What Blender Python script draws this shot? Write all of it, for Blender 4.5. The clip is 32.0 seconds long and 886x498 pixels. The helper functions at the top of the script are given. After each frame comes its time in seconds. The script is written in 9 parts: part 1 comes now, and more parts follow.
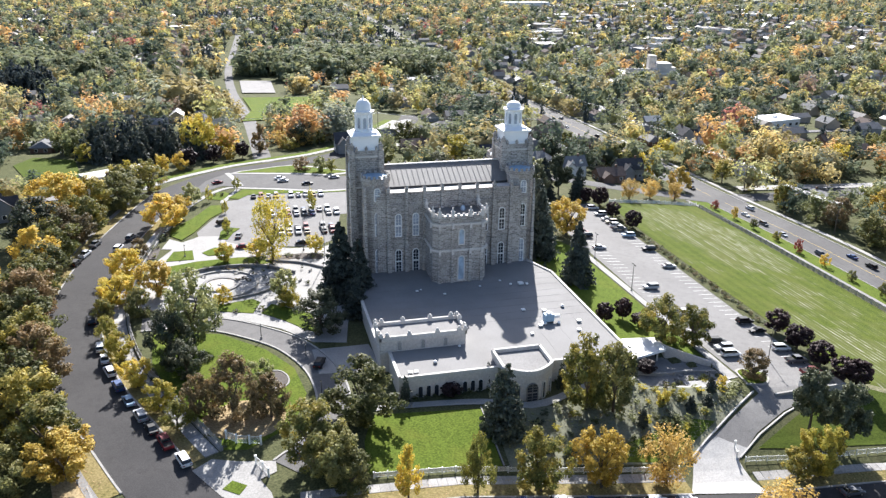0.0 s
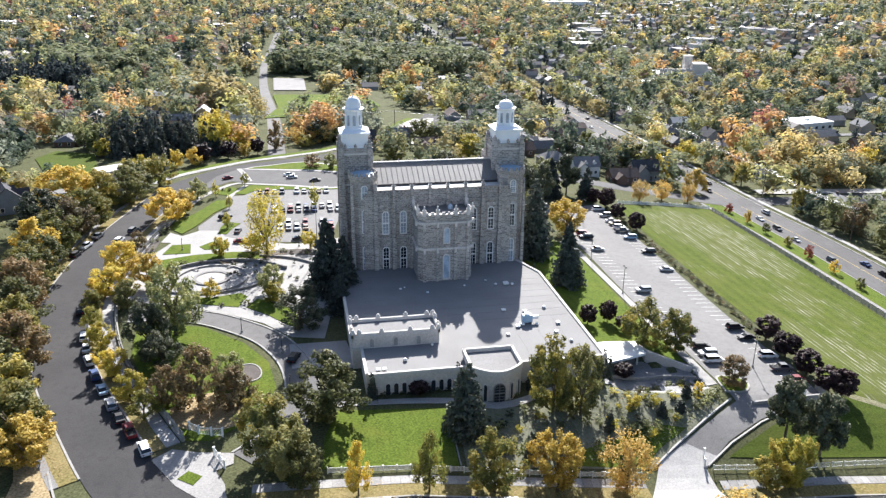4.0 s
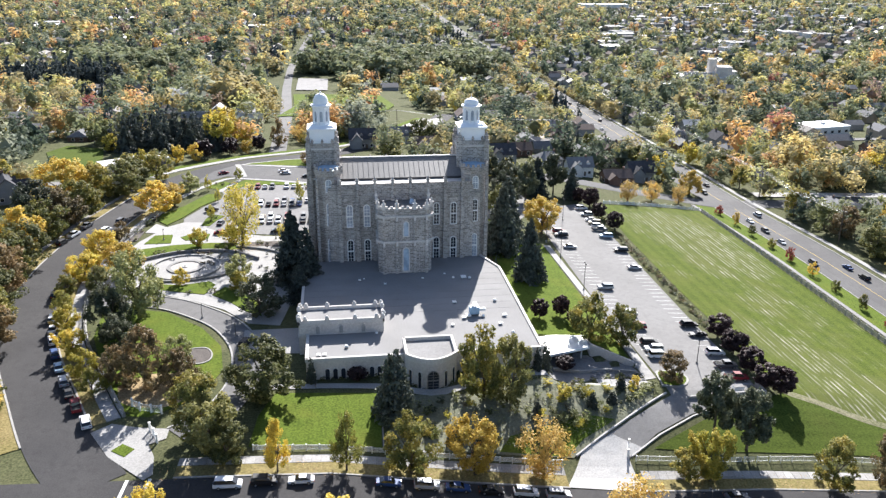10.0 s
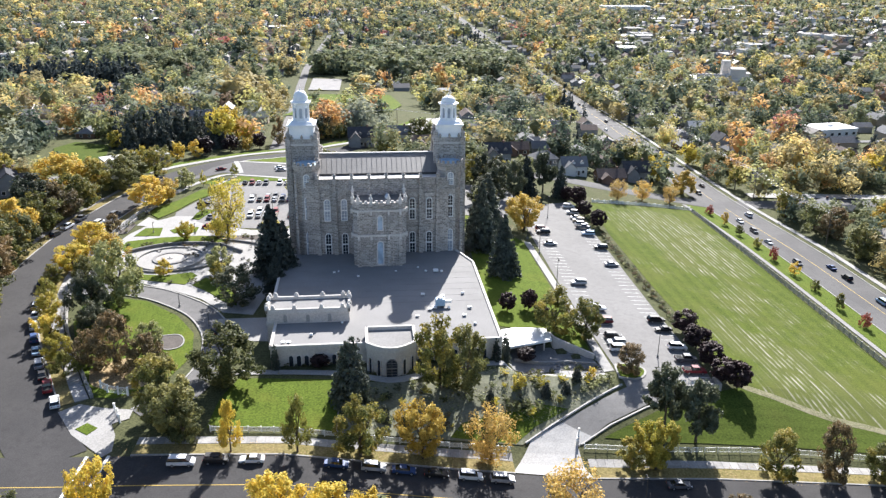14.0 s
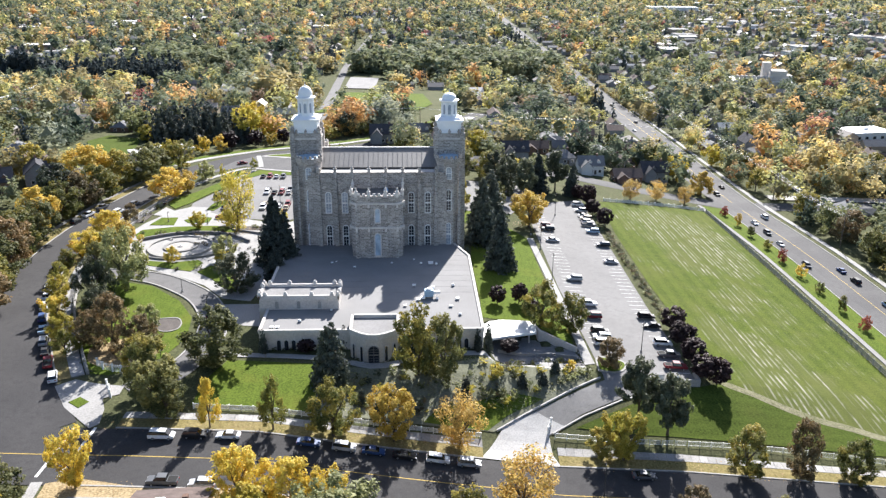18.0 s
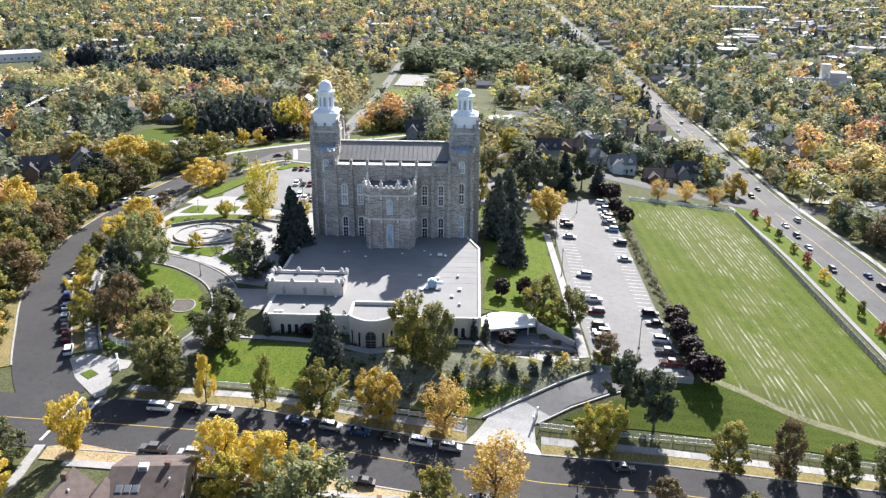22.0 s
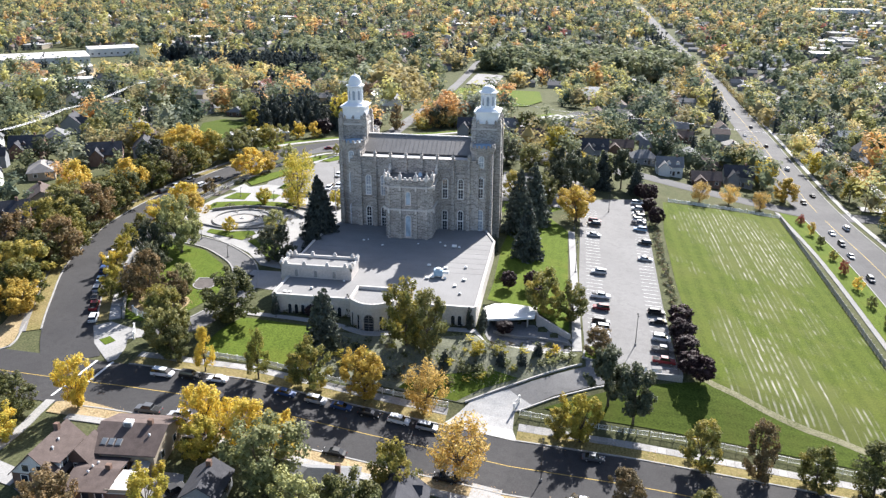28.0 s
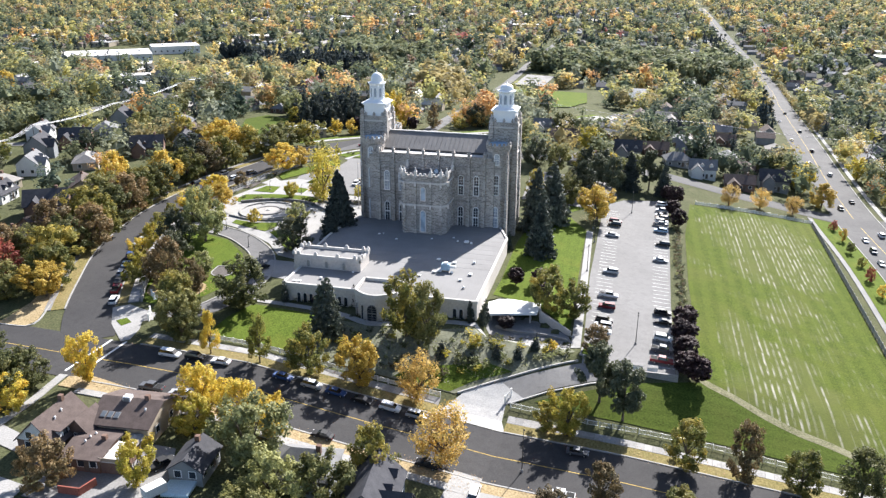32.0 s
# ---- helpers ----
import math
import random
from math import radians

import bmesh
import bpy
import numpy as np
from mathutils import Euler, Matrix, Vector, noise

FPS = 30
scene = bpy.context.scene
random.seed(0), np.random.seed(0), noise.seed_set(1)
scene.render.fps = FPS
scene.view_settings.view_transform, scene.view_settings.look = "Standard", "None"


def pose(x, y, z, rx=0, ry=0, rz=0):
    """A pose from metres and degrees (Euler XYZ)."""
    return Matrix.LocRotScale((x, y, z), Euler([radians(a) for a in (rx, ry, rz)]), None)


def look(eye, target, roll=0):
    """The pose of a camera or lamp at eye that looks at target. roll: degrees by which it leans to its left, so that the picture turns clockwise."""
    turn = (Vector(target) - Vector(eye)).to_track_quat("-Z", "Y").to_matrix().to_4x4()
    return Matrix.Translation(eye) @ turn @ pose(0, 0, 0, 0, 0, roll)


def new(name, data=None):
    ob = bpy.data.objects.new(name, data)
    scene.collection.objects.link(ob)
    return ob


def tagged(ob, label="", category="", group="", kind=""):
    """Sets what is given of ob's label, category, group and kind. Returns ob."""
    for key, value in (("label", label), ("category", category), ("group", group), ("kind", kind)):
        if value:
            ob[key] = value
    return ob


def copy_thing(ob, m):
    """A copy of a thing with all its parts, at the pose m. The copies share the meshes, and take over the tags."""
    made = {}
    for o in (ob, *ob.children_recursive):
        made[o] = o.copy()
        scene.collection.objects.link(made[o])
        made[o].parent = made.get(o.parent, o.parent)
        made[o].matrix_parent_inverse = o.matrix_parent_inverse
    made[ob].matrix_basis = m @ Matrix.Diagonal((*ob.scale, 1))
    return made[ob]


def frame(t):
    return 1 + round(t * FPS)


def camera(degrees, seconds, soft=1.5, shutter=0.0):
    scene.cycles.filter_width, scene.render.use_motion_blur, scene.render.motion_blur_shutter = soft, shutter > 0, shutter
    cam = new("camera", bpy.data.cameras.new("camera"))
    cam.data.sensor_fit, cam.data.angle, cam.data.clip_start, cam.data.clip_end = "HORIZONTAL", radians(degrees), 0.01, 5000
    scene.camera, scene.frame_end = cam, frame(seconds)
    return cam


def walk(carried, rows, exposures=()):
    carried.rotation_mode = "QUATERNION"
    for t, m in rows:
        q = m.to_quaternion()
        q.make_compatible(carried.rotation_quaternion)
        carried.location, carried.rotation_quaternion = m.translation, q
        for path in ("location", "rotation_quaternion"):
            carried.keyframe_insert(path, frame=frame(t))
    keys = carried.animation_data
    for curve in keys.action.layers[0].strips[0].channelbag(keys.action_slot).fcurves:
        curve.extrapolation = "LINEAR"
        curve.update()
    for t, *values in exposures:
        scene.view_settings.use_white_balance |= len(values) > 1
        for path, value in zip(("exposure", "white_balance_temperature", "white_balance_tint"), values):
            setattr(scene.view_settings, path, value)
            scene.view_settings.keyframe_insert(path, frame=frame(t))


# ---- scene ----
cam = camera(58.17, 32.0, 1.35)
ROWS = [
    (0.0, -8.70, 0.52, 97.99, -14.102, -20.458, -0.585),
    (0.5, -6.71, 0.35, 97.98, -13.696, -20.505, -0.582),
    (1.0, -4.75, 0.11, 97.97, -13.349, -20.540, -0.579),
    (1.5, -2.82, -0.19, 97.96, -12.992, -20.563, -0.576),
    (2.0, -0.92, -0.56, 97.94, -12.575, -20.577, -0.572),
    (2.5, 0.95, -0.99, 97.93, -12.122, -20.578, -0.568),
    (3.0, 2.79, -1.48, 97.92, -11.665, -20.568, -0.565),
    (3.5, 4.62, -2.01, 97.91, -11.220, -20.556, -0.561),
    (5.5, 11.73, -4.59, 97.87, -9.863, -20.578, -0.544),
    (6.0, 13.48, -5.33, 97.86, -9.601, -20.582, -0.540),
    (6.5, 15.21, -6.10, 97.85, -9.352, -20.576, -0.537),
    (7.0, 16.93, -6.89, 97.83, -9.116, -20.559, -0.534),
    (7.5, 18.64, -7.70, 97.82, -8.895, -20.538, -0.531),
    (8.0, 20.35, -8.54, 97.81, -8.677, -20.513, -0.528),
    (8.5, 22.05, -9.39, 97.80, -8.453, -20.490, -0.525),
    (9.0, 23.74, -10.25, 97.79, -8.216, -20.466, -0.523),
    (9.5, 25.44, -11.13, 97.78, -7.983, -20.435, -0.520),
    (10.0, 27.13, -12.02, 97.77, -7.771, -20.407, -0.517),
    (10.5, 28.82, -12.91, 97.76, -7.569, -20.387, -0.514),
    (11.0, 30.51, -13.80, 97.75, -7.368, -20.370, -0.511),
    (11.5, 32.21, -14.70, 97.74, -7.159, -20.355, -0.508),
    (12.0, 33.90, -15.59, 97.72, -6.930, -20.339, -0.505),
    (12.5, 35.60, -16.49, 97.71, -6.693, -20.326, -0.503),
    (13.0, 37.30, -17.37, 97.70, -6.450, -20.319, -0.500),
    (13.5, 39.01, -18.25, 97.69, -6.188, -20.312, -0.496),
    (14.0, 40.72, -19.12, 97.68, -5.914, -20.306, -0.493),
    (14.5, 42.44, -19.98, 97.67, -5.639, -20.296, -0.489),
    (16.5, 49.39, -23.28, 97.62, -4.203, -20.288, -0.476),
    (17.0, 51.14, -24.07, 97.61, -3.682, -20.284, -0.472),
    (17.5, 52.90, -24.83, 97.60, -3.105, -20.288, -0.468),
    (18.0, 54.67, -25.57, 97.59, -2.422, -20.301, -0.463),
    (18.5, 56.45, -26.30, 97.58, -1.747, -20.310, -0.460),
    (19.0, 58.24, -27.00, 97.57, -1.185, -20.312, -0.458),
    (19.5, 60.03, -27.67, 97.56, -0.692, -20.321, -0.456),
    (20.0, 61.83, -28.33, 97.55, -0.189, -20.341, -0.453),
    (20.5, 63.64, -28.96, 97.54, 0.370, -20.353, -0.449),
    (21.0, 65.46, -29.56, 97.53, 0.954, -20.363, -0.445),
    (21.5, 67.28, -30.15, 97.51, 1.530, -20.383, -0.442),
    (22.0, 69.11, -30.70, 97.50, 2.105, -20.403, -0.439),
    (22.5, 70.94, -31.23, 97.49, 2.680, -20.418, -0.436),
    (23.0, 72.78, -31.74, 97.48, 3.253, -20.431, -0.432),
    (23.5, 74.62, -32.22, 97.47, 3.821, -20.443, -0.430),
    (24.0, 76.47, -32.68, 97.46, 4.394, -20.455, -0.427),
    (24.5, 78.31, -33.11, 97.45, 4.970, -20.462, -0.423),
    (25.0, 80.16, -33.52, 97.44, 5.528, -20.466, -0.420),
    (25.5, 82.02, -33.90, 97.43, 6.075, -20.468, -0.417),
    (27.5, 89.41, -35.22, 97.38, 8.222, -20.438, -0.406),
    (28.0, 91.24, -35.50, 97.37, 8.766, -20.423, -0.403),
    (28.5, 93.08, -35.75, 97.36, 9.300, -20.413, -0.400),
    (29.0, 94.90, -36.00, 97.35, 9.839, -20.405, -0.397),
    (29.5, 96.72, -36.22, 97.34, 10.395, -20.397, -0.393),
    (30.0, 98.52, -36.43, 97.33, 10.967, -20.391, -0.390),
    (30.5, 100.31, -36.63, 97.32, 11.536, -20.395, -0.387),
    (31.0, 102.09, -36.81, 97.31, 12.090, -20.399, -0.384),
    (31.5, 103.85, -36.99, 97.29, 12.640, -20.397, -0.380),
    (32.0, 105.59, -37.16, 97.28, 13.186, -20.393, -0.377),
]
walk(cam, [(t, pose(x, y, z, 90 + pitch, 0, yaw) @ pose(0, 0, 0, 0, 0, -roll)) for t, x, y, z, yaw, pitch, roll in ROWS])

# ---- world, sun ----
SUN_AZ, SUN_EL = 16.9, 34.5
sun_dir = Vector((math.sin(radians(SUN_AZ)) * math.cos(radians(SUN_EL)), math.cos(radians(SUN_AZ)) * math.cos(radians(SUN_EL)), math.sin(radians(SUN_EL))))
world = bpy.data.worlds.new("sky")
scene.world = world
world.use_nodes = True
wt = world.node_tree
sky = wt.nodes.new("ShaderNodeTexSky")
sky.sky_type, sky.sun_disc = "NISHITA", False
sky.sun_elevation, sky.sun_rotation = radians(SUN_EL), radians(SUN_AZ)
sky.air_density, sky.dust_density, sky.altitude = 0.8, 3.2, 1400
wt.links.new(sky.outputs[0], wt.nodes["Background"].inputs[0])
wt.nodes["Background"].inputs[1].default_value = 0.087
sun = new("sun", bpy.data.lights.new("sun", "SUN"))
sun.data.energy, sun.data.angle, sun.data.color = 5.0, radians(0.53), (1.0, 0.975, 0.962)
sun.matrix_world = look((0, 0, 300), Vector((0, 0, 300)) - sun_dir)
scene.view_settings.exposure = 1.46


# ---- materials ----
def nodes_of(name):
    m = bpy.data.materials.new(name)
    m.use_nodes = True
    t = m.node_tree
    return m, t, t.nodes["Principled BSDF"]


def mixer(t, fac, a, b, how="MIX"):
    n = t.nodes.new("ShaderNodeMix")
    n.data_type, n.blend_type = "RGBA", how
    for sock, val in ((n.inputs[0], fac), (n.inputs[6], a), (n.inputs[7], b)):
        if isinstance(val, bpy.types.NodeSocket):
            t.links.new(val, sock)
        elif isinstance(val, (tuple, list)):
            sock.default_value = (*val[:3], 1)
        else:
            sock.default_value = val
    return n.outputs[2]


def mathn(t, op, a, b=0.0, c=0.0):
    n = t.nodes.new("ShaderNodeMath")
    n.operation = op
    for sock, val in zip(n.inputs, (a, b, c)):
        if isinstance(val, bpy.types.NodeSocket):
            t.links.new(val, sock)
        else:
            sock.default_value = val
    return n.outputs[0]


def ramp(t, fac, lo, hi):
    n = t.nodes.new("ShaderNodeMapRange")
    t.links.new(fac, n.inputs[0])
    n.inputs[1].default_value, n.inputs[2].default_value = lo, hi
    return n.outputs[0]


def noisen(t, vec, scale, detail=4.0):
    n = t.nodes.new("ShaderNodeTexNoise")
    n.inputs["Scale"].default_value, n.inputs["Detail"].default_value = scale, detail
    t.links.new(vec, n.inputs["Vector"])
    return n.outputs[0]


def place_of(t, local=False):
    if local:
        return t.nodes.new("ShaderNodeTexCoord").outputs["Object"]
    return t.nodes.new("ShaderNodeNewGeometry").outputs["Position"]


def bumped(t, b, height, strength, dist=0.05):
    n = t.nodes.new("ShaderNodeBump")
    n.inputs["Strength"].default_value, n.inputs["Distance"].default_value = strength, dist
    t.links.new(height, n.inputs["Height"])
    t.links.new(n.outputs[0], b.inputs["Normal"])


def mat(name, c1, c2, scale=0.3, rough=0.85, fine=6.0, bump=0.2, metal=0.0, local=False, rand=0.0, dist=0.05, fine_amt=0.35):
    m, t, b = nodes_of(name)
    p = place_of(t, local)
    big = ramp(t, noisen(t, p, scale), 0.34, 0.66)
    small = noisen(t, p, fine, 3.0)
    col = mixer(t, big, c1, c2)
    col = mixer(t, fine_amt, col, mixer(t, ramp(t, small, 0.3, 0.7), tuple(v * 0.55 for v in c1), tuple(min(1, v * 1.3) for v in c2)))
    if rand:
        info = t.nodes.new("ShaderNodeObjectInfo")
        hs = t.nodes.new("ShaderNodeHueSaturation")
        t.links.new(mathn(t, "MULTIPLY_ADD", info.outputs["Random"], rand, 1 - rand / 2), hs.inputs["Value"])
        t.links.new(col, hs.inputs["Color"])
        col = hs.outputs[0]
    t.links.new(col, b.inputs["Base Color"])
    b.inputs["Roughness"].default_value, b.inputs["Metallic"].default_value = rough, metal
    if rough > 0.75:
        b.inputs["Specular IOR Level"].default_value = 0.2
    if bump:
        bumped(t, b, small, bump, dist)
    return m


def soften(c, k=1.0, blue=0.10):
    """Leaves are never pure in hue: a little more red and blue; far crowns get extra blue as haze."""
    return (c[0] * 1.06 * k, c[1] * k, (c[2] + blue * c[1]) * k)


def leaf_mat(name, dark, light, amber, spread=0.5, glow=0.35, lumps=0.35):
    """Leaves: shades from leaf to leaf and from tree to tree, with light passing through."""
    dark, light, amber = soften(dark, 0.85), soften(light), soften(amber)
    m, t, b = nodes_of(name)
    geo = t.nodes.new("ShaderNodeNewGeometry")
    info = t.nodes.new("ShaderNodeObjectInfo")
    col = mixer(t, geo.outputs["Random Per Island"], dark, light)
    lump = noisen(t, t.nodes.new("ShaderNodeTexCoord").outputs["Object"], lumps, 2.0)
    side = mathn(t, "ADD", ramp(t, lump, 0.42, 0.75), mathn(t, "MULTIPLY_ADD", info.outputs["Random"], spread, -spread / 2))
    n = t.nodes.new("ShaderNodeClamp")
    t.links.new(side, n.inputs[0])
    col = mixer(t, n.outputs[0], col, mixer(t, geo.outputs["Random Per Island"], tuple(v * 0.75 for v in amber), amber))
    hs = t.nodes.new("ShaderNodeHueSaturation")
    t.links.new(mathn(t, "MULTIPLY_ADD", info.outputs["Random"], 0.5, 0.75), hs.inputs["Value"])
    t.links.new(col, hs.inputs["Color"])
    t.links.new(hs.outputs[0], b.inputs["Base Color"])
    b.inputs["Roughness"].default_value, b.inputs["Specular IOR Level"].default_value = 0.6, 0.2
    tr = t.nodes.new("ShaderNodeBsdfTranslucent")
    t.links.new(hs.outputs[0], tr.inputs["Color"])
    mx = t.nodes.new("ShaderNodeMixShader")
    mx.inputs[0].default_value = glow
    t.links.new(b.outputs[0], mx.inputs[1])
    t.links.new(tr.outputs[0], mx.inputs[2])
    t.links.new(mx.outputs[0], t.nodes["Material Output"].inputs["Surface"])
    return m


def far_leaf_mat(name, dark, light):
    """Crowns far away: colour drifts from tree to tree, with light and dark from spray to spray."""
    # lift and extra blue put the haze of distance into these leaf colours
    dark, light = soften(dark, 1.4, 0.36), soften(light, 1.05, 0.24)
    m, t, b = nodes_of(name)
    p = place_of(t)
    geo = t.nodes.new("ShaderNodeNewGeometry")
    col = mixer(t, ramp(t, noisen(t, p, 0.09, 2.0), 0.34, 0.66), dark, light)
    hs = t.nodes.new("ShaderNodeHueSaturation")
    t.links.new(mathn(t, "MULTIPLY_ADD", geo.outputs["Random Per Island"], 0.42, 0.83), hs.inputs["Value"])
    t.links.new(col, hs.inputs["Color"])
    t.links.new(hs.outputs[0], b.inputs["Base Color"])
    b.inputs["Roughness"].default_value, b.inputs["Specular IOR Level"].default_value = 0.75, 0.12
    tr = t.nodes.new("ShaderNodeBsdfTranslucent")
    t.links.new(hs.outputs[0], tr.inputs["Color"])
    mx = t.nodes.new("ShaderNodeMixShader")
    mx.inputs[0].default_value = 0.4
    t.links.new(b.outputs[0], mx.inputs[1])
    t.links.new(tr.outputs[0], mx.inputs[2])
    t.links.new(mx.outputs[0], t.nodes["Material Output"].inputs["Surface"])
    return m


def wall_uv(t):
    """A vector that runs along upright walls: along, up."""
    sep = t.nodes.new("ShaderNodeSeparateXYZ")
    t.links.new(place_of(t), sep.inputs[0])
    com = t.nodes.new("ShaderNodeCombineXYZ")
    t.links.new(mathn(t, "ADD", sep.outputs[0], sep.outputs[1]), com.inputs[0])
    t.links.new(sep.outputs[2], com.inputs[1])
    return com.outputs[0]


def stone_mat(name, c1, c2, joint, w=0.9, h=0.42):
    m, t, b = nodes_of(name)
    v = wall_uv(t)
    br = t.nodes.new("ShaderNodeTexBrick")
    t.links.new(v, br.inputs["Vector"])
    for key, val in (("Color1", (*c1, 1)), ("Color2", (*c2, 1)), ("Mortar", (*joint, 1)), ("Scale", 1.0), ("Mortar Size", 0.05), ("Mortar Smooth", 0.3), ("Brick Width", w), ("Row Height", h), ("Bias", -0.1)):
        br.inputs[key].default_value = val
    p = place_of(t)
    stain = ramp(t, noisen(t, p, 0.12), 0.35, 0.7)
    col = mixer(t, stain, br.outputs[0], mixer(t, 0.5, br.outputs[0], tuple(v * 0.75 for v in c1)))
    grain = noisen(t, p, 2.6, 3.0)
    col = mixer(t, 0.35, col, mixer(t, ramp(t, grain, 0.3, 0.7), tuple(v * 0.6 for v in c1), tuple(v * 1.35 for v in c2)))
    t.links.new(col, b.inputs["Base Color"])
    b.inputs["Roughness"].default_value = 0.9
    bumped(t, b, mixer(t, 0.35, br.outputs[0], grain), 0.8, 0.06)
    return m


def lawn_mat(name, c1, c2, dry, stripe=0.0, width=1.1, bare=0.0, along=0):
    m, t, b = nodes_of(name)
    p = place_of(t)
    col = mixer(t, ramp(t, noisen(t, p, 0.25), 0.35, 0.65), c1, c2)
    col = mixer(t, 0.6, col, mixer(t, ramp(t, noisen(t, p, 2.4, 5.0), 0.3, 0.7), tuple(v * 0.4 for v in c1), tuple(v * 1.5 for v in c2)))
    sep = t.nodes.new("ShaderNodeSeparateXYZ")
    t.links.new(p, sep.inputs[0])
    if stripe:
        wob = mathn(t, "MULTIPLY_ADD", noisen(t, p, 0.05), 1.6, sep.outputs[along])
        ph = mathn(t, "SINE", mathn(t, "MULTIPLY", wob, math.pi / width))
        col = mixer(t, mathn(t, "MULTIPLY", ramp(t, ph, -0.5, 0.5), stripe), col, tuple(v * 1.32 for v in c2))
    if bare:
        # wheel rows wear the turf through in patches, in fine parallel lines
        com = t.nodes.new("ShaderNodeCombineXYZ")
        t.links.new(mathn(t, "MULTIPLY", sep.outputs[0], 0.75), com.inputs[0])
        t.links.new(mathn(t, "MULTIPLY", sep.outputs[1], 0.2), com.inputs[1])
        broken = noisen(t, com.outputs[0], 1.0, 4.0)
        rows = mathn(t, "SINE", mathn(t, "MULTIPLY", mathn(t, "MULTIPLY_ADD", noisen(t, p, 0.09), 0.4, sep.outputs[0]), 2 * math.pi / 1.55))
        patch = None
        for cx, cy, rx, ry in ((157, 262, 19, 27), (166, 235, 10, 17), (151, 236, 9, 24), (147, 143, 12, 27), (154, 128, 13, 14), (140, 163, 6, 18), (158, 188, 12, 28)):
            dx = mathn(t, "MULTIPLY_ADD", sep.outputs[0], 1 / rx, -cx / rx)
            dy = mathn(t, "MULTIPLY_ADD", sep.outputs[1], 1 / ry, -cy / ry)
            d2 = mathn(t, "ADD", mathn(t, "MULTIPLY", dx, dx), mathn(t, "MULTIPLY", dy, dy))
            one = mathn(t, "MULTIPLY", ramp(t, d2, 1.7, 0.3), 0.45 if cy == 188 else 1.0)
            patch = one if patch is None else mathn(t, "MAXIMUM", patch, one)
        zone = ramp(t, mathn(t, "ADD", noisen(t, p, 0.13, 4.0), mathn(t, "MULTIPLY", patch, 0.40)), 0.55, 0.84)
        com2 = t.nodes.new("ShaderNodeCombineXYZ")
        t.links.new(sep.outputs[0], com2.inputs[0])
        t.links.new(mathn(t, "MULTIPLY", sep.outputs[1], 0.02), com2.inputs[1])
        some = ramp(t, noisen(t, com2.outputs[0], 0.55, 2.0), 0.38, 0.58)
        worn = mathn(t, "MULTIPLY", mathn(t, "MULTIPLY", ramp(t, rows, 0.0, 0.9), ramp(t, broken, 0.40, 0.60)), mathn(t, "MULTIPLY", zone, some))
        col = mixer(t, mathn(t, "MULTIPLY", ramp(t, noisen(t, p, 0.06, 3.0), 0.45, 0.7), 0.4), col, dry)
        col = mixer(t, mathn(t, "MULTIPLY", zone, 0.5), col, (0.098, 0.104, 0.038))
        col = mixer(t, mathn(t, "MULTIPLY", worn, bare), col, (0.34, 0.325, 0.275))
    else:
        col = mixer(t, mathn(t, "MULTIPLY", ramp(t, noisen(t, p, 0.11), 0.5, 0.8), 0.35), col, dry)
    t.links.new(col, b.inputs["Base Color"])
    b.inputs["Roughness"].default_value, b.inputs["Specular IOR Level"].default_value = 0.95, 0.05
    bumped(t, b, noisen(t, p, 9.0, 3.0), 0.6, 0.06)
    return m


def glass_mat(name, tint, rough=0.08, metal=0.0):
    m, t, b = nodes_of(name)
    p = place_of(t)
    t.links.new(mixer(t, ramp(t, noisen(t, p, 0.5), 0.4, 0.6), tint, tuple(v * 0.7 for v in tint)), b.inputs["Base Color"])
    b.inputs["Roughness"].default_value, b.inputs["Metallic"].default_value = rough, metal
    b.inputs["Specular IOR Level"].default_value = 0.6
    return m


def asphalt_mat(name, c1, c2, crack):
    """Asphalt with aggregate, faded patches, tar-filled cracks and oil spots."""
    m, t, b = nodes_of(name)
    p = place_of(t)
    col = mixer(t, ramp(t, noisen(t, p, 0.07), 0.36, 0.64), c1, c2)
    col = mixer(t, mathn(t, "MULTIPLY", ramp(t, noisen(t, p, 0.6, 5.0), 0.48, 0.7), 0.5), col, tuple(v * 0.72 for v in c1))
    col = mixer(t, 0.32, col, mixer(t, ramp(t, noisen(t, p, 4.5, 4.0), 0.3, 0.7), tuple(v * 0.5 for v in c1), tuple(v * 1.5 for v in c2)))
    vo = t.nodes.new("ShaderNodeTexVoronoi")
    vo.feature = "DISTANCE_TO_EDGE"
    vo.inputs["Scale"].default_value = 0.16
    wob = mixer(t, 0.22, p, t.nodes.new("ShaderNodeTexNoise").outputs[1], "ADD")
    t.links.new(wob, vo.inputs["Vector"])
    col = mixer(t, mathn(t, "MULTIPLY", ramp(t, vo.outputs["Distance"], 0.010, 0.002), crack * 0.28), col, (0.022, 0.022, 0.024))
    t.links.new(col, b.inputs["Base Color"])
    b.inputs["Roughness"].default_value, b.inputs["Specular IOR Level"].default_value = 0.92, 0.2
    bumped(t, b, noisen(t, p, 12.0, 3.0), 0.25, 0.03)
    return m


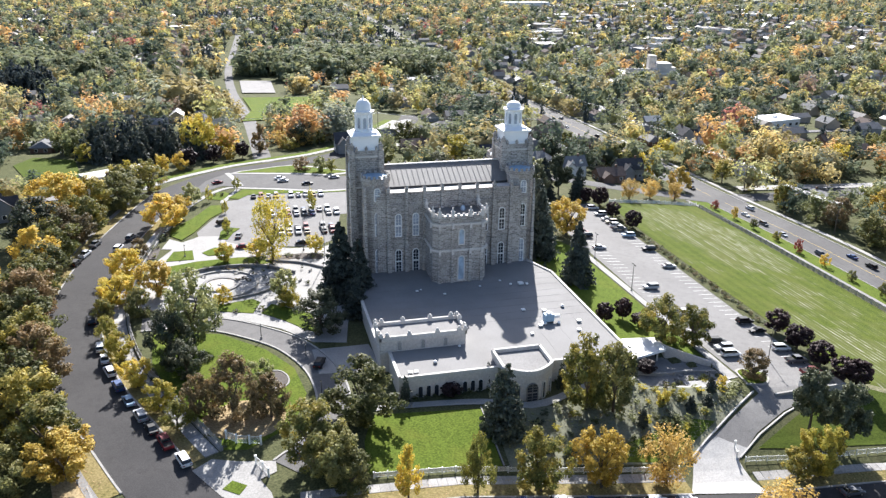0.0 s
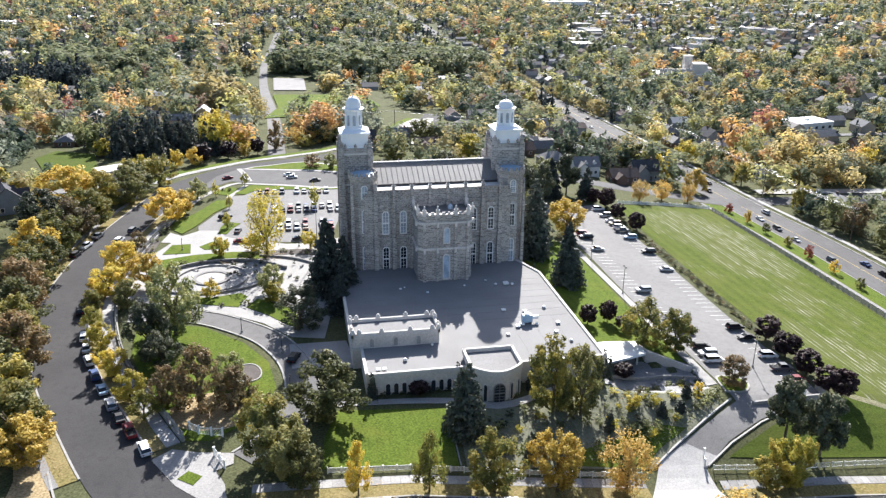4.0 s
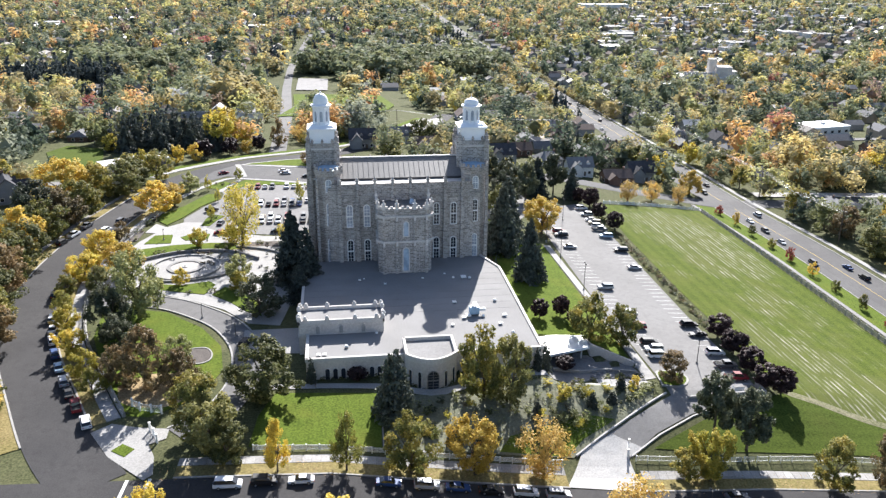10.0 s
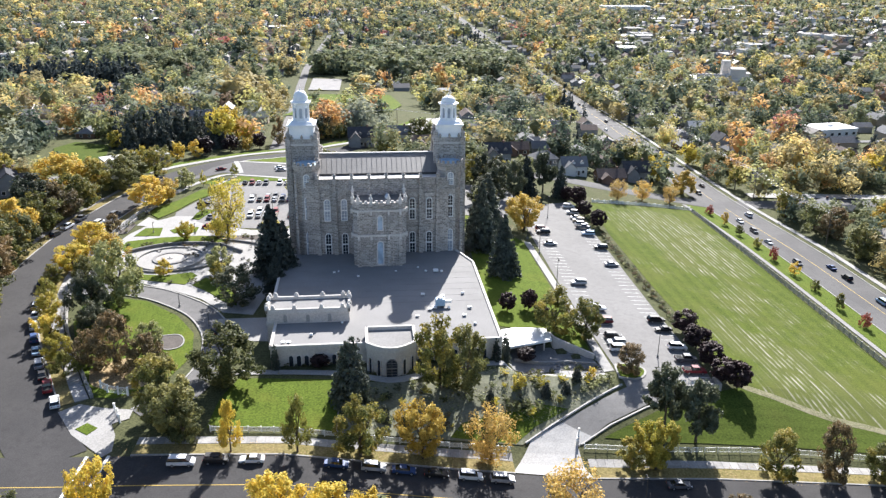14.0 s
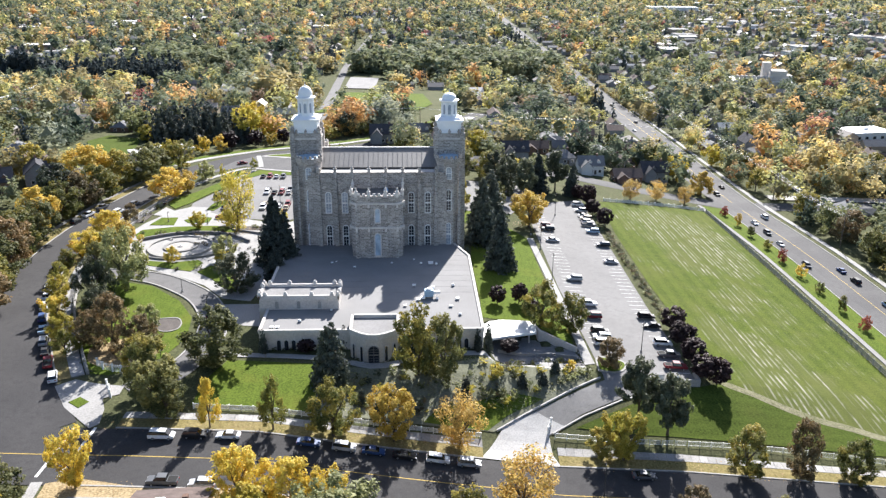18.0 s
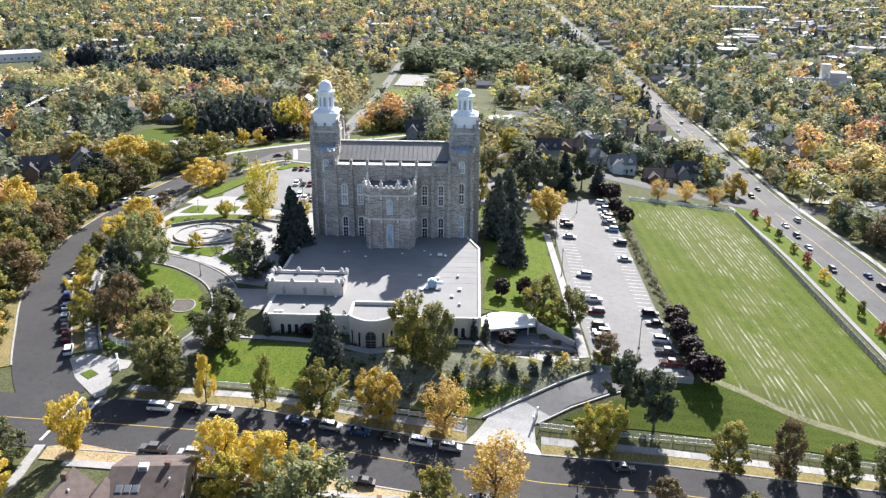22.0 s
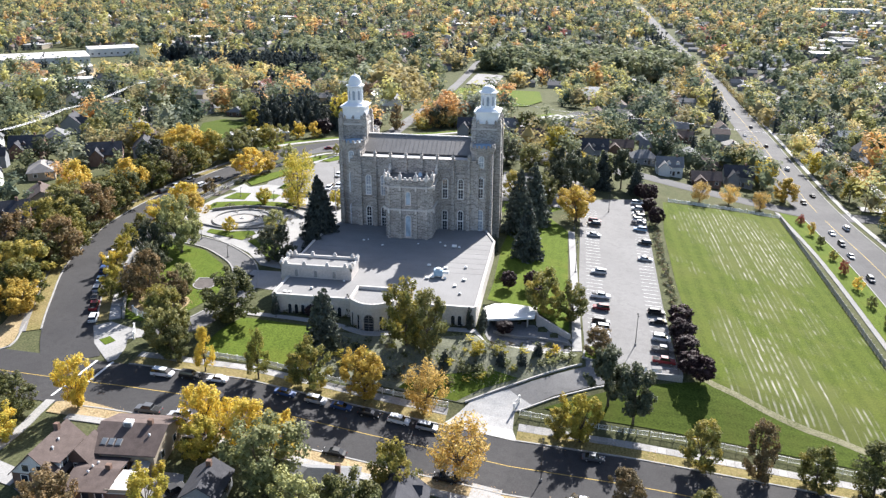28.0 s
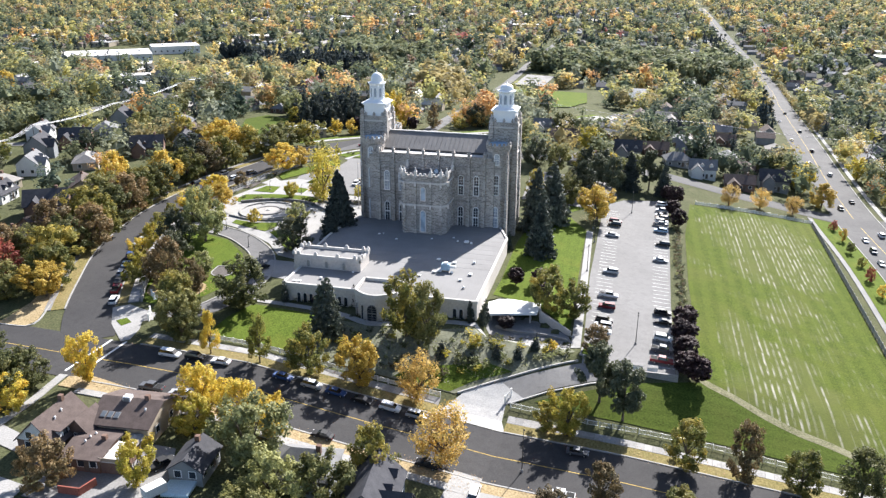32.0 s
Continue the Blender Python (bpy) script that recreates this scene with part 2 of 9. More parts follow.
STONE = stone_mat("quarried_stone", (0.15, 0.132, 0.12), (0.56, 0.51, 0.46), (0.66, 0.62, 0.57), 1.1, 0.52)
STONE_BLOCK = mat("rough_stone_block", (0.29, 0.262, 0.24), (0.50, 0.46, 0.42), 0.7, 0.92, 4.0, 0.6, rand=0.9)
STONE_TRIM = mat("dressed_stone", (0.56, 0.525, 0.485), (0.66, 0.62, 0.58), 0.4, 0.85, 4.0, 0.3)
WHITE = mat("white_paint", (0.87, 0.88, 0.89), (0.82, 0.84, 0.86), 0.5, 0.5, 3.0, 0.05, fine_amt=0.08)
WHITE_TRIM = mat("white_trim", (0.80, 0.80, 0.78), (0.72, 0.72, 0.70), 0.5, 0.55, 3.0, 0.05, fine_amt=0.1)
# near-black: shade on the upright roof edge, put into its colour
ROOF_SHADE = mat("roof_shade_dark", (0.035, 0.034, 0.034), (0.05, 0.048, 0.047), 0.25, 0.7, 3.0, 0.1)
ROOF_METAL = mat("grey_metal_roof", (0.155, 0.147, 0.14), (0.20, 0.19, 0.18), 0.25, 0.55, 3.0, 0.1)
ROOF_WHITE = mat("pale_gutter_roof", (0.60, 0.58, 0.55), (0.48, 0.46, 0.44), 0.3, 0.7, 3.0, 0.1)
ROOF_FLAT = mat("grey_roof_membrane", (0.20, 0.195, 0.19), (0.25, 0.245, 0.24), 0.12, 0.9, 4.0, 0.15)
STUCCO = mat("pale_precast", (0.52, 0.475, 0.43), (0.59, 0.545, 0.50), 0.2, 0.85, 3.0, 0.15)
CREAM = mat("cream_coping", (0.52, 0.49, 0.455), (0.59, 0.56, 0.52), 0.4, 0.8, 3.0, 0.1)
GLASS_DARK = glass_mat("dark_glass", (0.03, 0.035, 0.045), 0.12)
GLASS_BLUE = glass_mat("pale_blue_glass", (0.40, 0.50, 0.60), 0.2)
GLASS_PALE = glass_mat("pale_glass", (0.40, 0.45, 0.52), 0.2)
SKY_BLUE_SHEET = mat("sky_blue_sheet", (0.25, 0.38, 0.50), (0.34, 0.47, 0.58), 0.8, 0.6, 4.0, 0.1)
ASPHALT = asphalt_mat("asphalt", (0.038, 0.037, 0.038), (0.056, 0.054, 0.054), 0.5)
ASPHALT_MID = asphalt_mat("grey_asphalt", (0.112, 0.109, 0.107), (0.152, 0.148, 0.145), 0.6)
ASPHALT_GREY = asphalt_mat("faded_asphalt", (0.082, 0.08, 0.08), (0.112, 0.109, 0.107), 0.6)
ASPHALT_OLD = asphalt_mat("worn_asphalt", (0.165, 0.16, 0.155), (0.205, 0.20, 0.194), 0.6)
CONCRETE = mat("concrete", (0.265, 0.258, 0.247), (0.34, 0.331, 0.317), 0.15, 0.88, 3.0, 0.2)
CONCRETE_DARK = mat("grey_concrete", (0.19, 0.184, 0.18), (0.25, 0.243, 0.235), 0.2, 0.9, 3.0, 0.2)
SLAB = mat("sidewalk_slab", (0.26, 0.252, 0.242), (0.35, 0.34, 0.325), 0.4, 0.88, 3.0, 0.2, rand=0.3)
KERB = mat("kerb_concrete", (0.27, 0.262, 0.25), (0.35, 0.34, 0.32), 0.5, 0.9, 4.0, 0.2)
PAINT = mat("white_road_paint", (0.72, 0.72, 0.70), (0.6, 0.6, 0.58), 1.0, 0.8, 8.0, 0.1)
YELLOW_PAINT = mat("yellow_road_paint", (0.55, 0.38, 0.08), (0.45, 0.32, 0.09), 1.0, 0.8, 8.0, 0.1)
LAWN = lawn_mat("mown_lawn", (0.06, 0.092, 0.014), (0.094, 0.128, 0.02), (0.19, 0.17, 0.035), 0.12, 1.3)
FIELD = lawn_mat("striped_field_turf", (0.042, 0.066, 0.010), (0.078, 0.10, 0.016), (0.105, 0.108, 0.03), 0.3, 2.2, 0.9)
BANK = lawn_mat("banded_bank_turf", (0.044, 0.066, 0.011), (0.066, 0.09, 0.016), (0.085, 0.085, 0.022), 0.25, 1.5, 0.0, 1)
DUST = mat("trodden_turf", (0.10, 0.105, 0.04), (0.23, 0.215, 0.135), 0.5, 0.95, 2.5, 0.3, fine_amt=0.5)
ROUGH_GRASS = lawn_mat("rough_grass", (0.14, 0.125, 0.045), (0.22, 0.18, 0.08), (0.33, 0.25, 0.15))
DRY_VERGE = lawn_mat("dry_verge", (0.25, 0.19, 0.10), (0.36, 0.28, 0.165), (0.40, 0.31, 0.2))
APRON = mat("new_concrete", (0.37, 0.362, 0.348), (0.45, 0.438, 0.42), 0.3, 0.88, 3.0, 0.2)
# ground colour is darkened to include the shade under the town's trees
GROUND = lawn_mat("town_ground", (0.055, 0.065, 0.03), (0.095, 0.098, 0.05), (0.15, 0.13, 0.085))
MULCH = mat("planting_ground_cover", (0.12, 0.128, 0.085), (0.20, 0.20, 0.14), 0.3, 0.95, 2.0, 0.6, dist=0.15)
SOIL = mat("dark_mulch", (0.075, 0.066, 0.06), (0.12, 0.105, 0.095), 0.5, 0.95, 4.0, 0.6, dist=0.1)
BARK = mat("bark", (0.09, 0.07, 0.055), (0.14, 0.115, 0.09), 0.8, 0.95, 9.0, 0.6, local=True)


# ---- mesh helpers ----
def part(name, bm, material, parent=None, label="", smooth=False):
    me = bpy.data.meshes.new(name)
    bm.to_mesh(me)
    bm.free()
    if smooth:
        me.polygons.foreach_set("use_smooth", [True] * len(me.polygons))
    ob = new(name, me)
    me.materials.append(material)
    ob.parent = parent
    if label:
        tagged(ob, label)
    return ob


def thing(name, label, category, at=(0, 0, 0), rz=0.0, group="", kind=""):
    ob = new(name)
    ob.matrix_basis = pose(*at, 0, 0, rz)
    ob.empty_display_size = 0.5
    return tagged(ob, label, category, group, kind)


def quadmesh(name, verts, faces, material, parent=None):
    me = bpy.data.meshes.new(name)
    me.from_pydata(verts, [], faces)
    me.materials.append(material)
    ob = new(name, me)
    ob.parent = parent
    return ob


def box(bm, x0, x1, y0, y1, z0, z1, bevel=0.0):
    r = bmesh.ops.create_cube(bm, size=1.0)
    vs = r["verts"]
    for v in vs:
        v.co = Vector(((x0 + x1) / 2 + v.co.x * (x1 - x0), (y0 + y1) / 2 + v.co.y * (y1 - y0), (z0 + z1) / 2 + v.co.z * (z1 - z0)))
    if bevel:
        vs = bmesh.ops.bevel(bm, geom=list({e for v in vs for e in v.link_edges}), offset=bevel, segments=1, affect="EDGES")["verts"]
    return vs


def prism(bm, poly, z0, z1, top=1.0, centre=None):
    """An upright prism on a polygon; top scales its upper outline about centre."""
    cx, cy = centre or (sum(p[0] for p in poly) / len(poly), sum(p[1] for p in poly) / len(poly))
    lo = [bm.verts.new((x, y, z0)) for x, y in poly]
    hi = [bm.verts.new((cx + (x - cx) * top, cy + (y - cy) * top, z1)) for x, y in poly]
    n = len(poly)
    for i in range(n):
        bm.faces.new((lo[i], lo[(i + 1) % n], hi[(i + 1) % n], hi[i]))
    bm.faces.new(hi)
    bm.faces.new(lo[::-1])


def ring(cx, cy, r, n, turn=0.0):
    return [(cx + r * math.cos(turn + 2 * math.pi * i / n), cy + r * math.sin(turn + 2 * math.pi * i / n)) for i in range(n)]


def lathe(bm, cx, cy, profile, n=16, turn=0.0):
    """A turned shape from (radius, height) pairs."""
    rows = []
    for r, z in profile:
        rows.append([bm.verts.new((x, y, z)) for x, y in ring(cx, cy, max(r, 0.005), n, turn)])
    for a, b in zip(rows, rows[1:]):
        for i in range(n):
            bm.faces.new((a[i], a[(i + 1) % n], b[(i + 1) % n], b[i]))
    bm.faces.new(rows[-1])
    bm.faces.new(rows[0][::-1])


# ---- the lie of the land ----
def sstep(a, b, v):
    t = min(1.0, max(0.0, (v - a) / (b - a)))
    return t * t * (3 - 2 * t)


def land_z(x, y):
    street = float(np.interp(x, (-400, -100, 0, 24, 62, 84, 110, 160, 200, 500), (15, 8.6, 8.2, 7.6, 2.2, -0.4, -1.0, -4.5, -8, -16)))
    upper = float(np.interp(x, (-400, -60, -25, 72, 82, 100, 126, 200, 500), (16, 9.4, 9.0, 8.7, 7.6, 5.2, 3.4, -9, -16)))
    w = 0.35 * sstep(115, 137, y) + 0.65 * min(1.0, max(0.0, (y - 113) / 26))
    far = sstep(240, 950, y)
    z = (street * (1 - w) + upper * w) * (1 - far) - 34 * far
    if 71 < x < 101 and 136 < y < 164:
        # sunken entrance garden
        back = float(np.interp(x, (71, 85.5, 95.2, 101), (161.5, 159.0, 150.8, 146)))
        dip = sstep(72, 75.5, x) * (1 - sstep(95, 99, x)) * sstep(138, 144, y) * (1 - sstep(back - 1.2, back + 1.2, y))
        z = z * (1 - dip) + min(z, 4.7) * dip
    return z


STEP = 3.0


def axis_cuts(lo, hi, far_lo, far_hi):
    cuts = list(np.arange(lo, hi + 0.1, STEP))
    s, v = STEP, hi
    while v < far_hi:
        s = min(s * 1.25, 400)
        v += s
        cuts.append(v)
    s, v = STEP, lo
    while v > far_lo:
        s = min(s * 1.25, 400)
        v -= s
        cuts.insert(0, v)
    return cuts


gx, gy = axis_cuts(-90, 240, -12000, 12000), axis_cuts(60, 360, -900, 15000)
gv = [(x, y, land_z(x, y)) for y in gy for x in gx]
nx = len(gx)
gza = np.array([v[2] for v in gv]).reshape(len(gy), nx)


def ground_z(x, y):
    """Height of the ground's own mesh."""
    i = min(max(int(np.searchsorted(gx, x)) - 1, 0), nx - 2)
    j = min(max(int(np.searchsorted(gy, y)) - 1, 0), len(gy) - 2)
    u, v = (x - gx[i]) / (gx[i + 1] - gx[i]), (y - gy[j]) / (gy[j + 1] - gy[j])
    a, b = gza[j, i] * (1 - u) + gza[j, i + 1] * u, gza[j + 1, i] * (1 - u) + gza[j + 1, i + 1] * u
    return float(a * (1 - v) + b * v) + min(3.0, max(0.0, y - 400) * 0.0006)


gf = [(j * nx + i, j * nx + i + 1, (j + 1) * nx + i + 1, (j + 1) * nx + i) for j in range(len(gy) - 1) for i in range(nx - 1)]
tagged(quadmesh("ground", gv, gf, GROUND), "rough dry grass and soil of a wooded town", "ground", kind="structure")


def drape(name, poly, dz, material, label, category="", thick=0.0, step=STEP, kind="structure", parent=None):
    """A sheet over the ground inside a polygon, cut along the ground's own grid."""
    bm = bmesh.new()
    vs = [bm.verts.new((x, y, 0)) for x, y in poly]
    bm.faces.new(vs)
    bmesh.ops.triangulate(bm, faces=bm.faces[:])
    for k in (0, 1):
        lo, hi = min(p[k] for p in poly), max(p[k] for p in poly)
        base = -90 if k == 0 else 60
        st = step if hi - lo < 400 else step * 4
        c = base + math.ceil((lo - base) / st) * st
        while c < hi:
            co, no = [0, 0, 0], [0, 0, 0]
            co[k], no[k] = c, 1
            bmesh.ops.bisect_plane(bm, geom=bm.verts[:] + bm.edges[:] + bm.faces[:], plane_co=co, plane_no=no)
            c += st
    if thick:
        r = bmesh.ops.extrude_face_region(bm, geom=bm.faces[:])
        up = [g for g in r["geom"] if isinstance(g, bmesh.types.BMVert)]
        ups = set(up)
        for v in bm.verts:
            v.co.z = ground_z(v.co.x, v.co.y) + (dz if v in ups else dz - thick)
    else:
        for v in bm.verts:
            v.co.z = ground_z(v.co.x, v.co.y) + dz
    bmesh.ops.recalc_face_normals(bm, faces=bm.faces[:])
    if not thick and bm.faces and sum(f.normal.z for f in bm.faces) < 0:
        bmesh.ops.reverse_faces(bm, faces=bm.faces[:])
    ob = part(name, bm, material, parent)
    return tagged(ob, label, category or name, kind=kind) if not parent else ob


def smooth_line(pts, step=3.0):
    """A rounded line through points (Catmull-Rom)."""
    P = [Vector(p) for p in pts]
    P = [P[0] * 2 - P[1]] + P + [P[-1] * 2 - P[-2]]
    out = []
    for a, b, c, d in zip(P, P[1:], P[2:], P[3:]):
        n = max(1, int((c - b).length / step))
        for i in range(n):
            t = i / n
            out.append(0.5 * ((2 * b) + (c - a) * t + (2 * a - 5 * b + 4 * c - d) * t * t + (3 * b - a - 3 * c + d) * t ** 3))
    return [tuple(v) for v in out] + [tuple(P[-2])]


def offset_line(line, d):
    """A line moved d to its left."""
    out = []
    for i, p in enumerate(line):
        a, b = Vector(line[max(i - 1, 0)]), Vector(line[min(i + 1, len(line) - 1)])
        t = (b - a).normalized()
        out.append((p[0] - t.y * d, p[1] + t.x * d))
    return out


def strip(name, line, w0, w1, dz, material, label, thick=0.0, category="", parent=None, cross=4.0):
    """A band along a line, from w0 to w1 to its left, lying on the ground."""
    n = max(1, int(abs(w1 - w0) / cross))
    rows = [offset_line(line, w0 + (w1 - w0) * k / n) for k in range(n + 1)]
    verts, faces = [], []
    for r in rows:
        verts += [(x, y, ground_z(x, y) + dz) for x, y in r]
    m = len(line)
    for k in range(n):
        for i in range(m - 1):
            faces.append((k * m + i, k * m + i + 1, (k + 1) * m + i + 1, (k + 1) * m + i))
    if thick:
        base = len(verts)
        for r in (rows[0], rows[-1]):
            verts += [(x, y, ground_z(x, y) + dz - thick) for x, y in r]
        for i in range(m - 1):
            faces.append((i + 1, i, base + i, base + i + 1))
            faces.append((n * m + i, n * m + i + 1, base + m + i + 1, base + m + i))
        faces.append((0, n * m, base + m, base))
        faces.append((m - 1, base + m - 1, base + 2 * m - 1, n * m + m - 1))
    ob = quadmesh(name, verts, faces, material, parent)
    return tagged(ob, label, category or name, kind="structure") if not parent else ob

# ---- roads, pavements, lawns ----
# street that slopes along the foot of the hill
street_mid = smooth_line([(-160, 106), (-60, 107), (-5, 104.5), (40, 102.6), (75, 101.6), (110, 99.5), (160, 96.5), (205, 93)], 3)
strip("road", street_mid, -9.2, 9.0, 0.10, ASPHALT, "dark asphalt street with a yellow centre line", category="road")
east_street = smooth_line([(-19, 112), (-28.5, 126), (-38, 145), (-47.5, 166), (-54, 190), (-56.5, 212), (-55.6, 236), (-52.6, 260), (-48.6, 282), (-44.4, 303), (-39.5, 322), (-32.5, 335), (-24.5, 347.5), (-15.5, 356), (-2.5, 362), (13, 370), (30, 380.5), (43, 397), (53, 418), (61, 438), (75.5, 466), (93, 511), (104, 552)], 3)
strip("road", east_street, -7.2, 5.4, 0.104, ASPHALT, "curving dark asphalt street beside the grounds", category="road")
south_street = smooth_line([(30, 324), (44, 328), (60, 333), (96, 336), (124, 331), (160, 322), (205, 318), (290, 322)], 4)
strip("road", south_street, -6.2, 6.2, 0.108, ASPHALT_GREY, "grey asphalt street behind the grounds", category="road")
drape("road", [(-33, 312), (-20, 327.4), (-12, 323.6), (2, 318.4), (15, 312.6), (23, 311), (46, 313), (56, 326), (56, 338.5), (38, 333.5), (24, 335.5), (14, 340.4), (2, 344), (-10, 347.4), (-19, 350.5), (-27, 338)], 0.112, ASPHALT_GREY, "grey asphalt junction where a side street leaves the bend", "road")
west_street = smooth_line([(205, 60), (203, 93), (205, 180), (206, 250), (204, 320), (208, 400), (218, 520), (232, 700), (246, 900), (250, 1400), (262, 2200)], 8)
strip("road", west_street, -9.5, 9.5, 0.112, ASPHALT_GREY, "wide grey asphalt avenue running to the horizon", category="road")
far_street = smooth_line([(-2, 372), (-6, 520), (-12, 640), (-20, 800), (-24, 970), (-20, 1100), (-10, 1400)], 10)
strip("road", far_street, -4.2, 4.2, 0.11, ASPHALT_MID, "pale grey town street running away", category="road")
strip("line_marking", street_mid[30:], -0.09, 0.09, 0.125, YELLOW_PAINT, "yellow painted centre line on the street", category="road marking")
strip("line_marking", west_street, -0.1, 0.1, 0.125, YELLOW_PAINT, "faded yellow centre line on the avenue", category="road marking")
strip("line_marking", [(-13.5, 98), (-12.6, 114)], -0.3, 0.3, 0.125, PAINT, "white painted stop line", category="road marking")
strip("line_marking", [(-9.5, 98), (-8.6, 114)], -0.3, 0.3, 0.125, PAINT, "white painted crosswalk line", category="road marking")

SLABS = {}


def slabs(parent, line, off, wide, pitch):
    """Concrete slabs laid one by one along a walk."""
    key = (wide, pitch)
    if key not in SLABS:
        bm = bmesh.new()
        box(bm, -pitch / 2 + 0.03, pitch / 2 - 0.03, -wide / 2, wide / 2, -0.08, 0.02, 0.015)
        SLABS[key] = bpy.data.meshes.new("slab")
        bm.to_mesh(SLABS[key])
        bm.free()
        SLABS[key].materials.append(SLAB)
    pts = [Vector((x, y, ground_z(x, y) + 0.2)) for x, y in offset_line(smooth_line(line, 0.5), off)]
    at, nxt = 0.0, pitch / 2
    for a, b in zip(pts, pts[1:]):
        step = (b - a).length
        while nxt <= at + step:
            p = a + (b - a) * ((nxt - at) / step)
            f = (b - a).normalized()
            s = Vector((-f.y, f.x, 0)).normalized()
            q = p + s
            s.z = ground_z(q.x, q.y) + 0.2 - p.z
            up = f.cross(s).normalized()
            s = up.cross(f).normalized()
            ob = new("slab", SLABS[key])
            ob.parent = parent
            ob.matrix_basis = Matrix.Translation(p) @ Matrix((f, s, up)).transposed().to_4x4()
            nxt += pitch
        at += step


# kerbs and pavements along the street
for nm, a, b, off in (("west", 83.5, 200, 9.1), ("east", -7, 70.5, 9.1)):
    seg = [p for p in street_mid if a <= p[0] <= b]
    strip("kerb", seg, off, off + 0.35, 0.25, KERB, "pale concrete kerb along the street", 0.3)
    strip("verge", seg, off + 0.35, off + 3.6, 0.16, ROUGH_GRASS, "narrow strip of patchy grass with fallen leaves", category="grass strip")
    walk_ob = strip("pavement", seg, off + 3.6, off + 5.9, 0.15, CONCRETE_DARK, "pale concrete sidewalk of square slabs", 0.15)
    slabs(walk_ob, seg, off + 4.75, 2.24, 1.75)
seg = [p for p in street_mid if -5 <= p[0] <= 205]
strip("kerb", seg, -9.4, -9.0, 0.25, KERB, "pale concrete kerb along the street", 0.3)
strip("verge", seg, -12.4, -9.4, 0.16, DRY_VERGE, "dry grass strip littered with leaves", category="grass strip")
strip("pavement", seg, -14.4, -12.4, 0.22, CONCRETE, "pale concrete sidewalk", 0.2)

# kerbs and walk along the curving street
inner = [p for p in east_street if p[1] > 128 and p[0] < -24 and p[1] < 300]
strip("kerb", inner, -7.5, -7.1, 0.25, KERB, "pale concrete kerb of the curving street", 0.3)
strip("verge", inner, -10.2, -7.5, 0.15, ROUGH_GRASS, "grass strip planted with young trees", category="grass strip")
walk_ob = strip("pavement", inner, -13.0, -10.2, 0.15, CONCRETE_DARK, "pale concrete sidewalk on the curve", 0.15)
slabs(walk_ob, inner, -11.6, 2.74, 1.85)
outer = [p for p in east_street if p[1] > 126 and p[1] < 322]
strip("kerb", outer, 5.3, 5.7, 0.25, KERB, "pale concrete kerb of the curving street", 0.3)
strip("verge", outer, 5.7, 9.0, 0.15, ROUGH_GRASS, "dry verge under street trees", category="grass strip")
strip("pavement", outer, 9.0, 10.6, 0.2, CONCRETE_DARK, "concrete sidewalk under street trees", 0.2)

# pale walk and mown strip behind the bend of the street
bend = smooth_line([(-50.5, 327.0), (-46.6, 336.2), (-38.6, 346.0), (-28.6, 356.2), (-15.7, 367.6), (2.4, 377.2), (17.8, 386.0), (26.5, 393.4), (37, 404), (46.5, 422), (54.5, 441.5), (69, 469.5), (86.5, 514)], 3)
strip("kerb", bend, -2.0, -1.5, 0.2, KERB, "pale concrete kerb of the bend", 0.2)
strip("pavement", bend, -1.5, 1.6, 0.24, CONCRETE, "pale concrete sidewalk behind the bend of the street", 0.2)
strip("verge", bend, 1.6, 6.5, 0.2, LAWN, "mown strip behind the sidewalk", category="grass strip")

# west avenue: kerbs, fence walk
wseg = [p for p in west_street if 110 < p[1] < 312]
strip("kerb", wseg, 9.4, 9.8, 0.26, KERB, "pale concrete kerb of the avenue", 0.3)
strip("verge", wseg, 9.8, 19.5, 0.16, LAWN, "mown grass strip with young trees", category="grass strip")
strip("pavement", wseg, 19.7, 21.6, 0.24, CONCRETE_DARK, "pale concrete walk beside the white fence", 0.2)
wseg2 = [p for p in west_street if 110 < p[1] < 900]
strip("kerb", wseg2, -9.9, -9.5, 0.26, KERB, "pale concrete kerb of the avenue", 0.3)
strip("pavement", wseg2, -14.5, -12.4, 0.24, CONCRETE, "pale concrete walk of the avenue", 0.2)

# parking lots
lot_w = [(99.5, 136), (121.5, 136), (121.6, 180), (122.6, 225), (123.2, 262), (124.5, 286), (106, 278), (101, 270), (98.6, 250), (98.0, 190)]
drape("parking_lot", lot_w, 0.10, ASPHALT_OLD, "worn grey asphalt parking lot with painted bays", "parking lot")
drape("pavement", [(96.2, 143), (98.6, 143), (97.6, 190), (97.0, 215), (96.6, 232), (94.4, 232), (94.8, 215), (95.4, 190)], 0.22, CONCRETE, "pale concrete path beside the parking lot", "pavement", 0.2)
lot_s = [(-10, 309.6), (-14, 303.4), (-19.6, 302.4), (-17.6, 297), (-17.9, 288.7), (-22.6, 279.4), (-27.4, 265), (-26.8, 260), (-18, 252), (-8, 247), (10, 243), (17, 249), (22, 276), (50, 280), (52, 306), (20, 309)]
drape("parking_lot", lot_s, 0.10, ASPHALT_OLD, "sunlit asphalt parking lot behind the tall building", "parking lot")
drape("pavement", [(-37.5, 241), (-33, 252), (-29, 258), (-20, 255), (-14, 250), (2, 243), (12, 242), (18, 246), (30, 246), (30, 192), (13, 186), (11, 174), (3, 176), (-4, 185), (-12, 191), (-22, 197), (-32, 201), (-40, 204), (-41, 222), (-39, 234)], 0.14, CONCRETE, "pale concrete plaza between lawn beds", "pavement", 0.1)

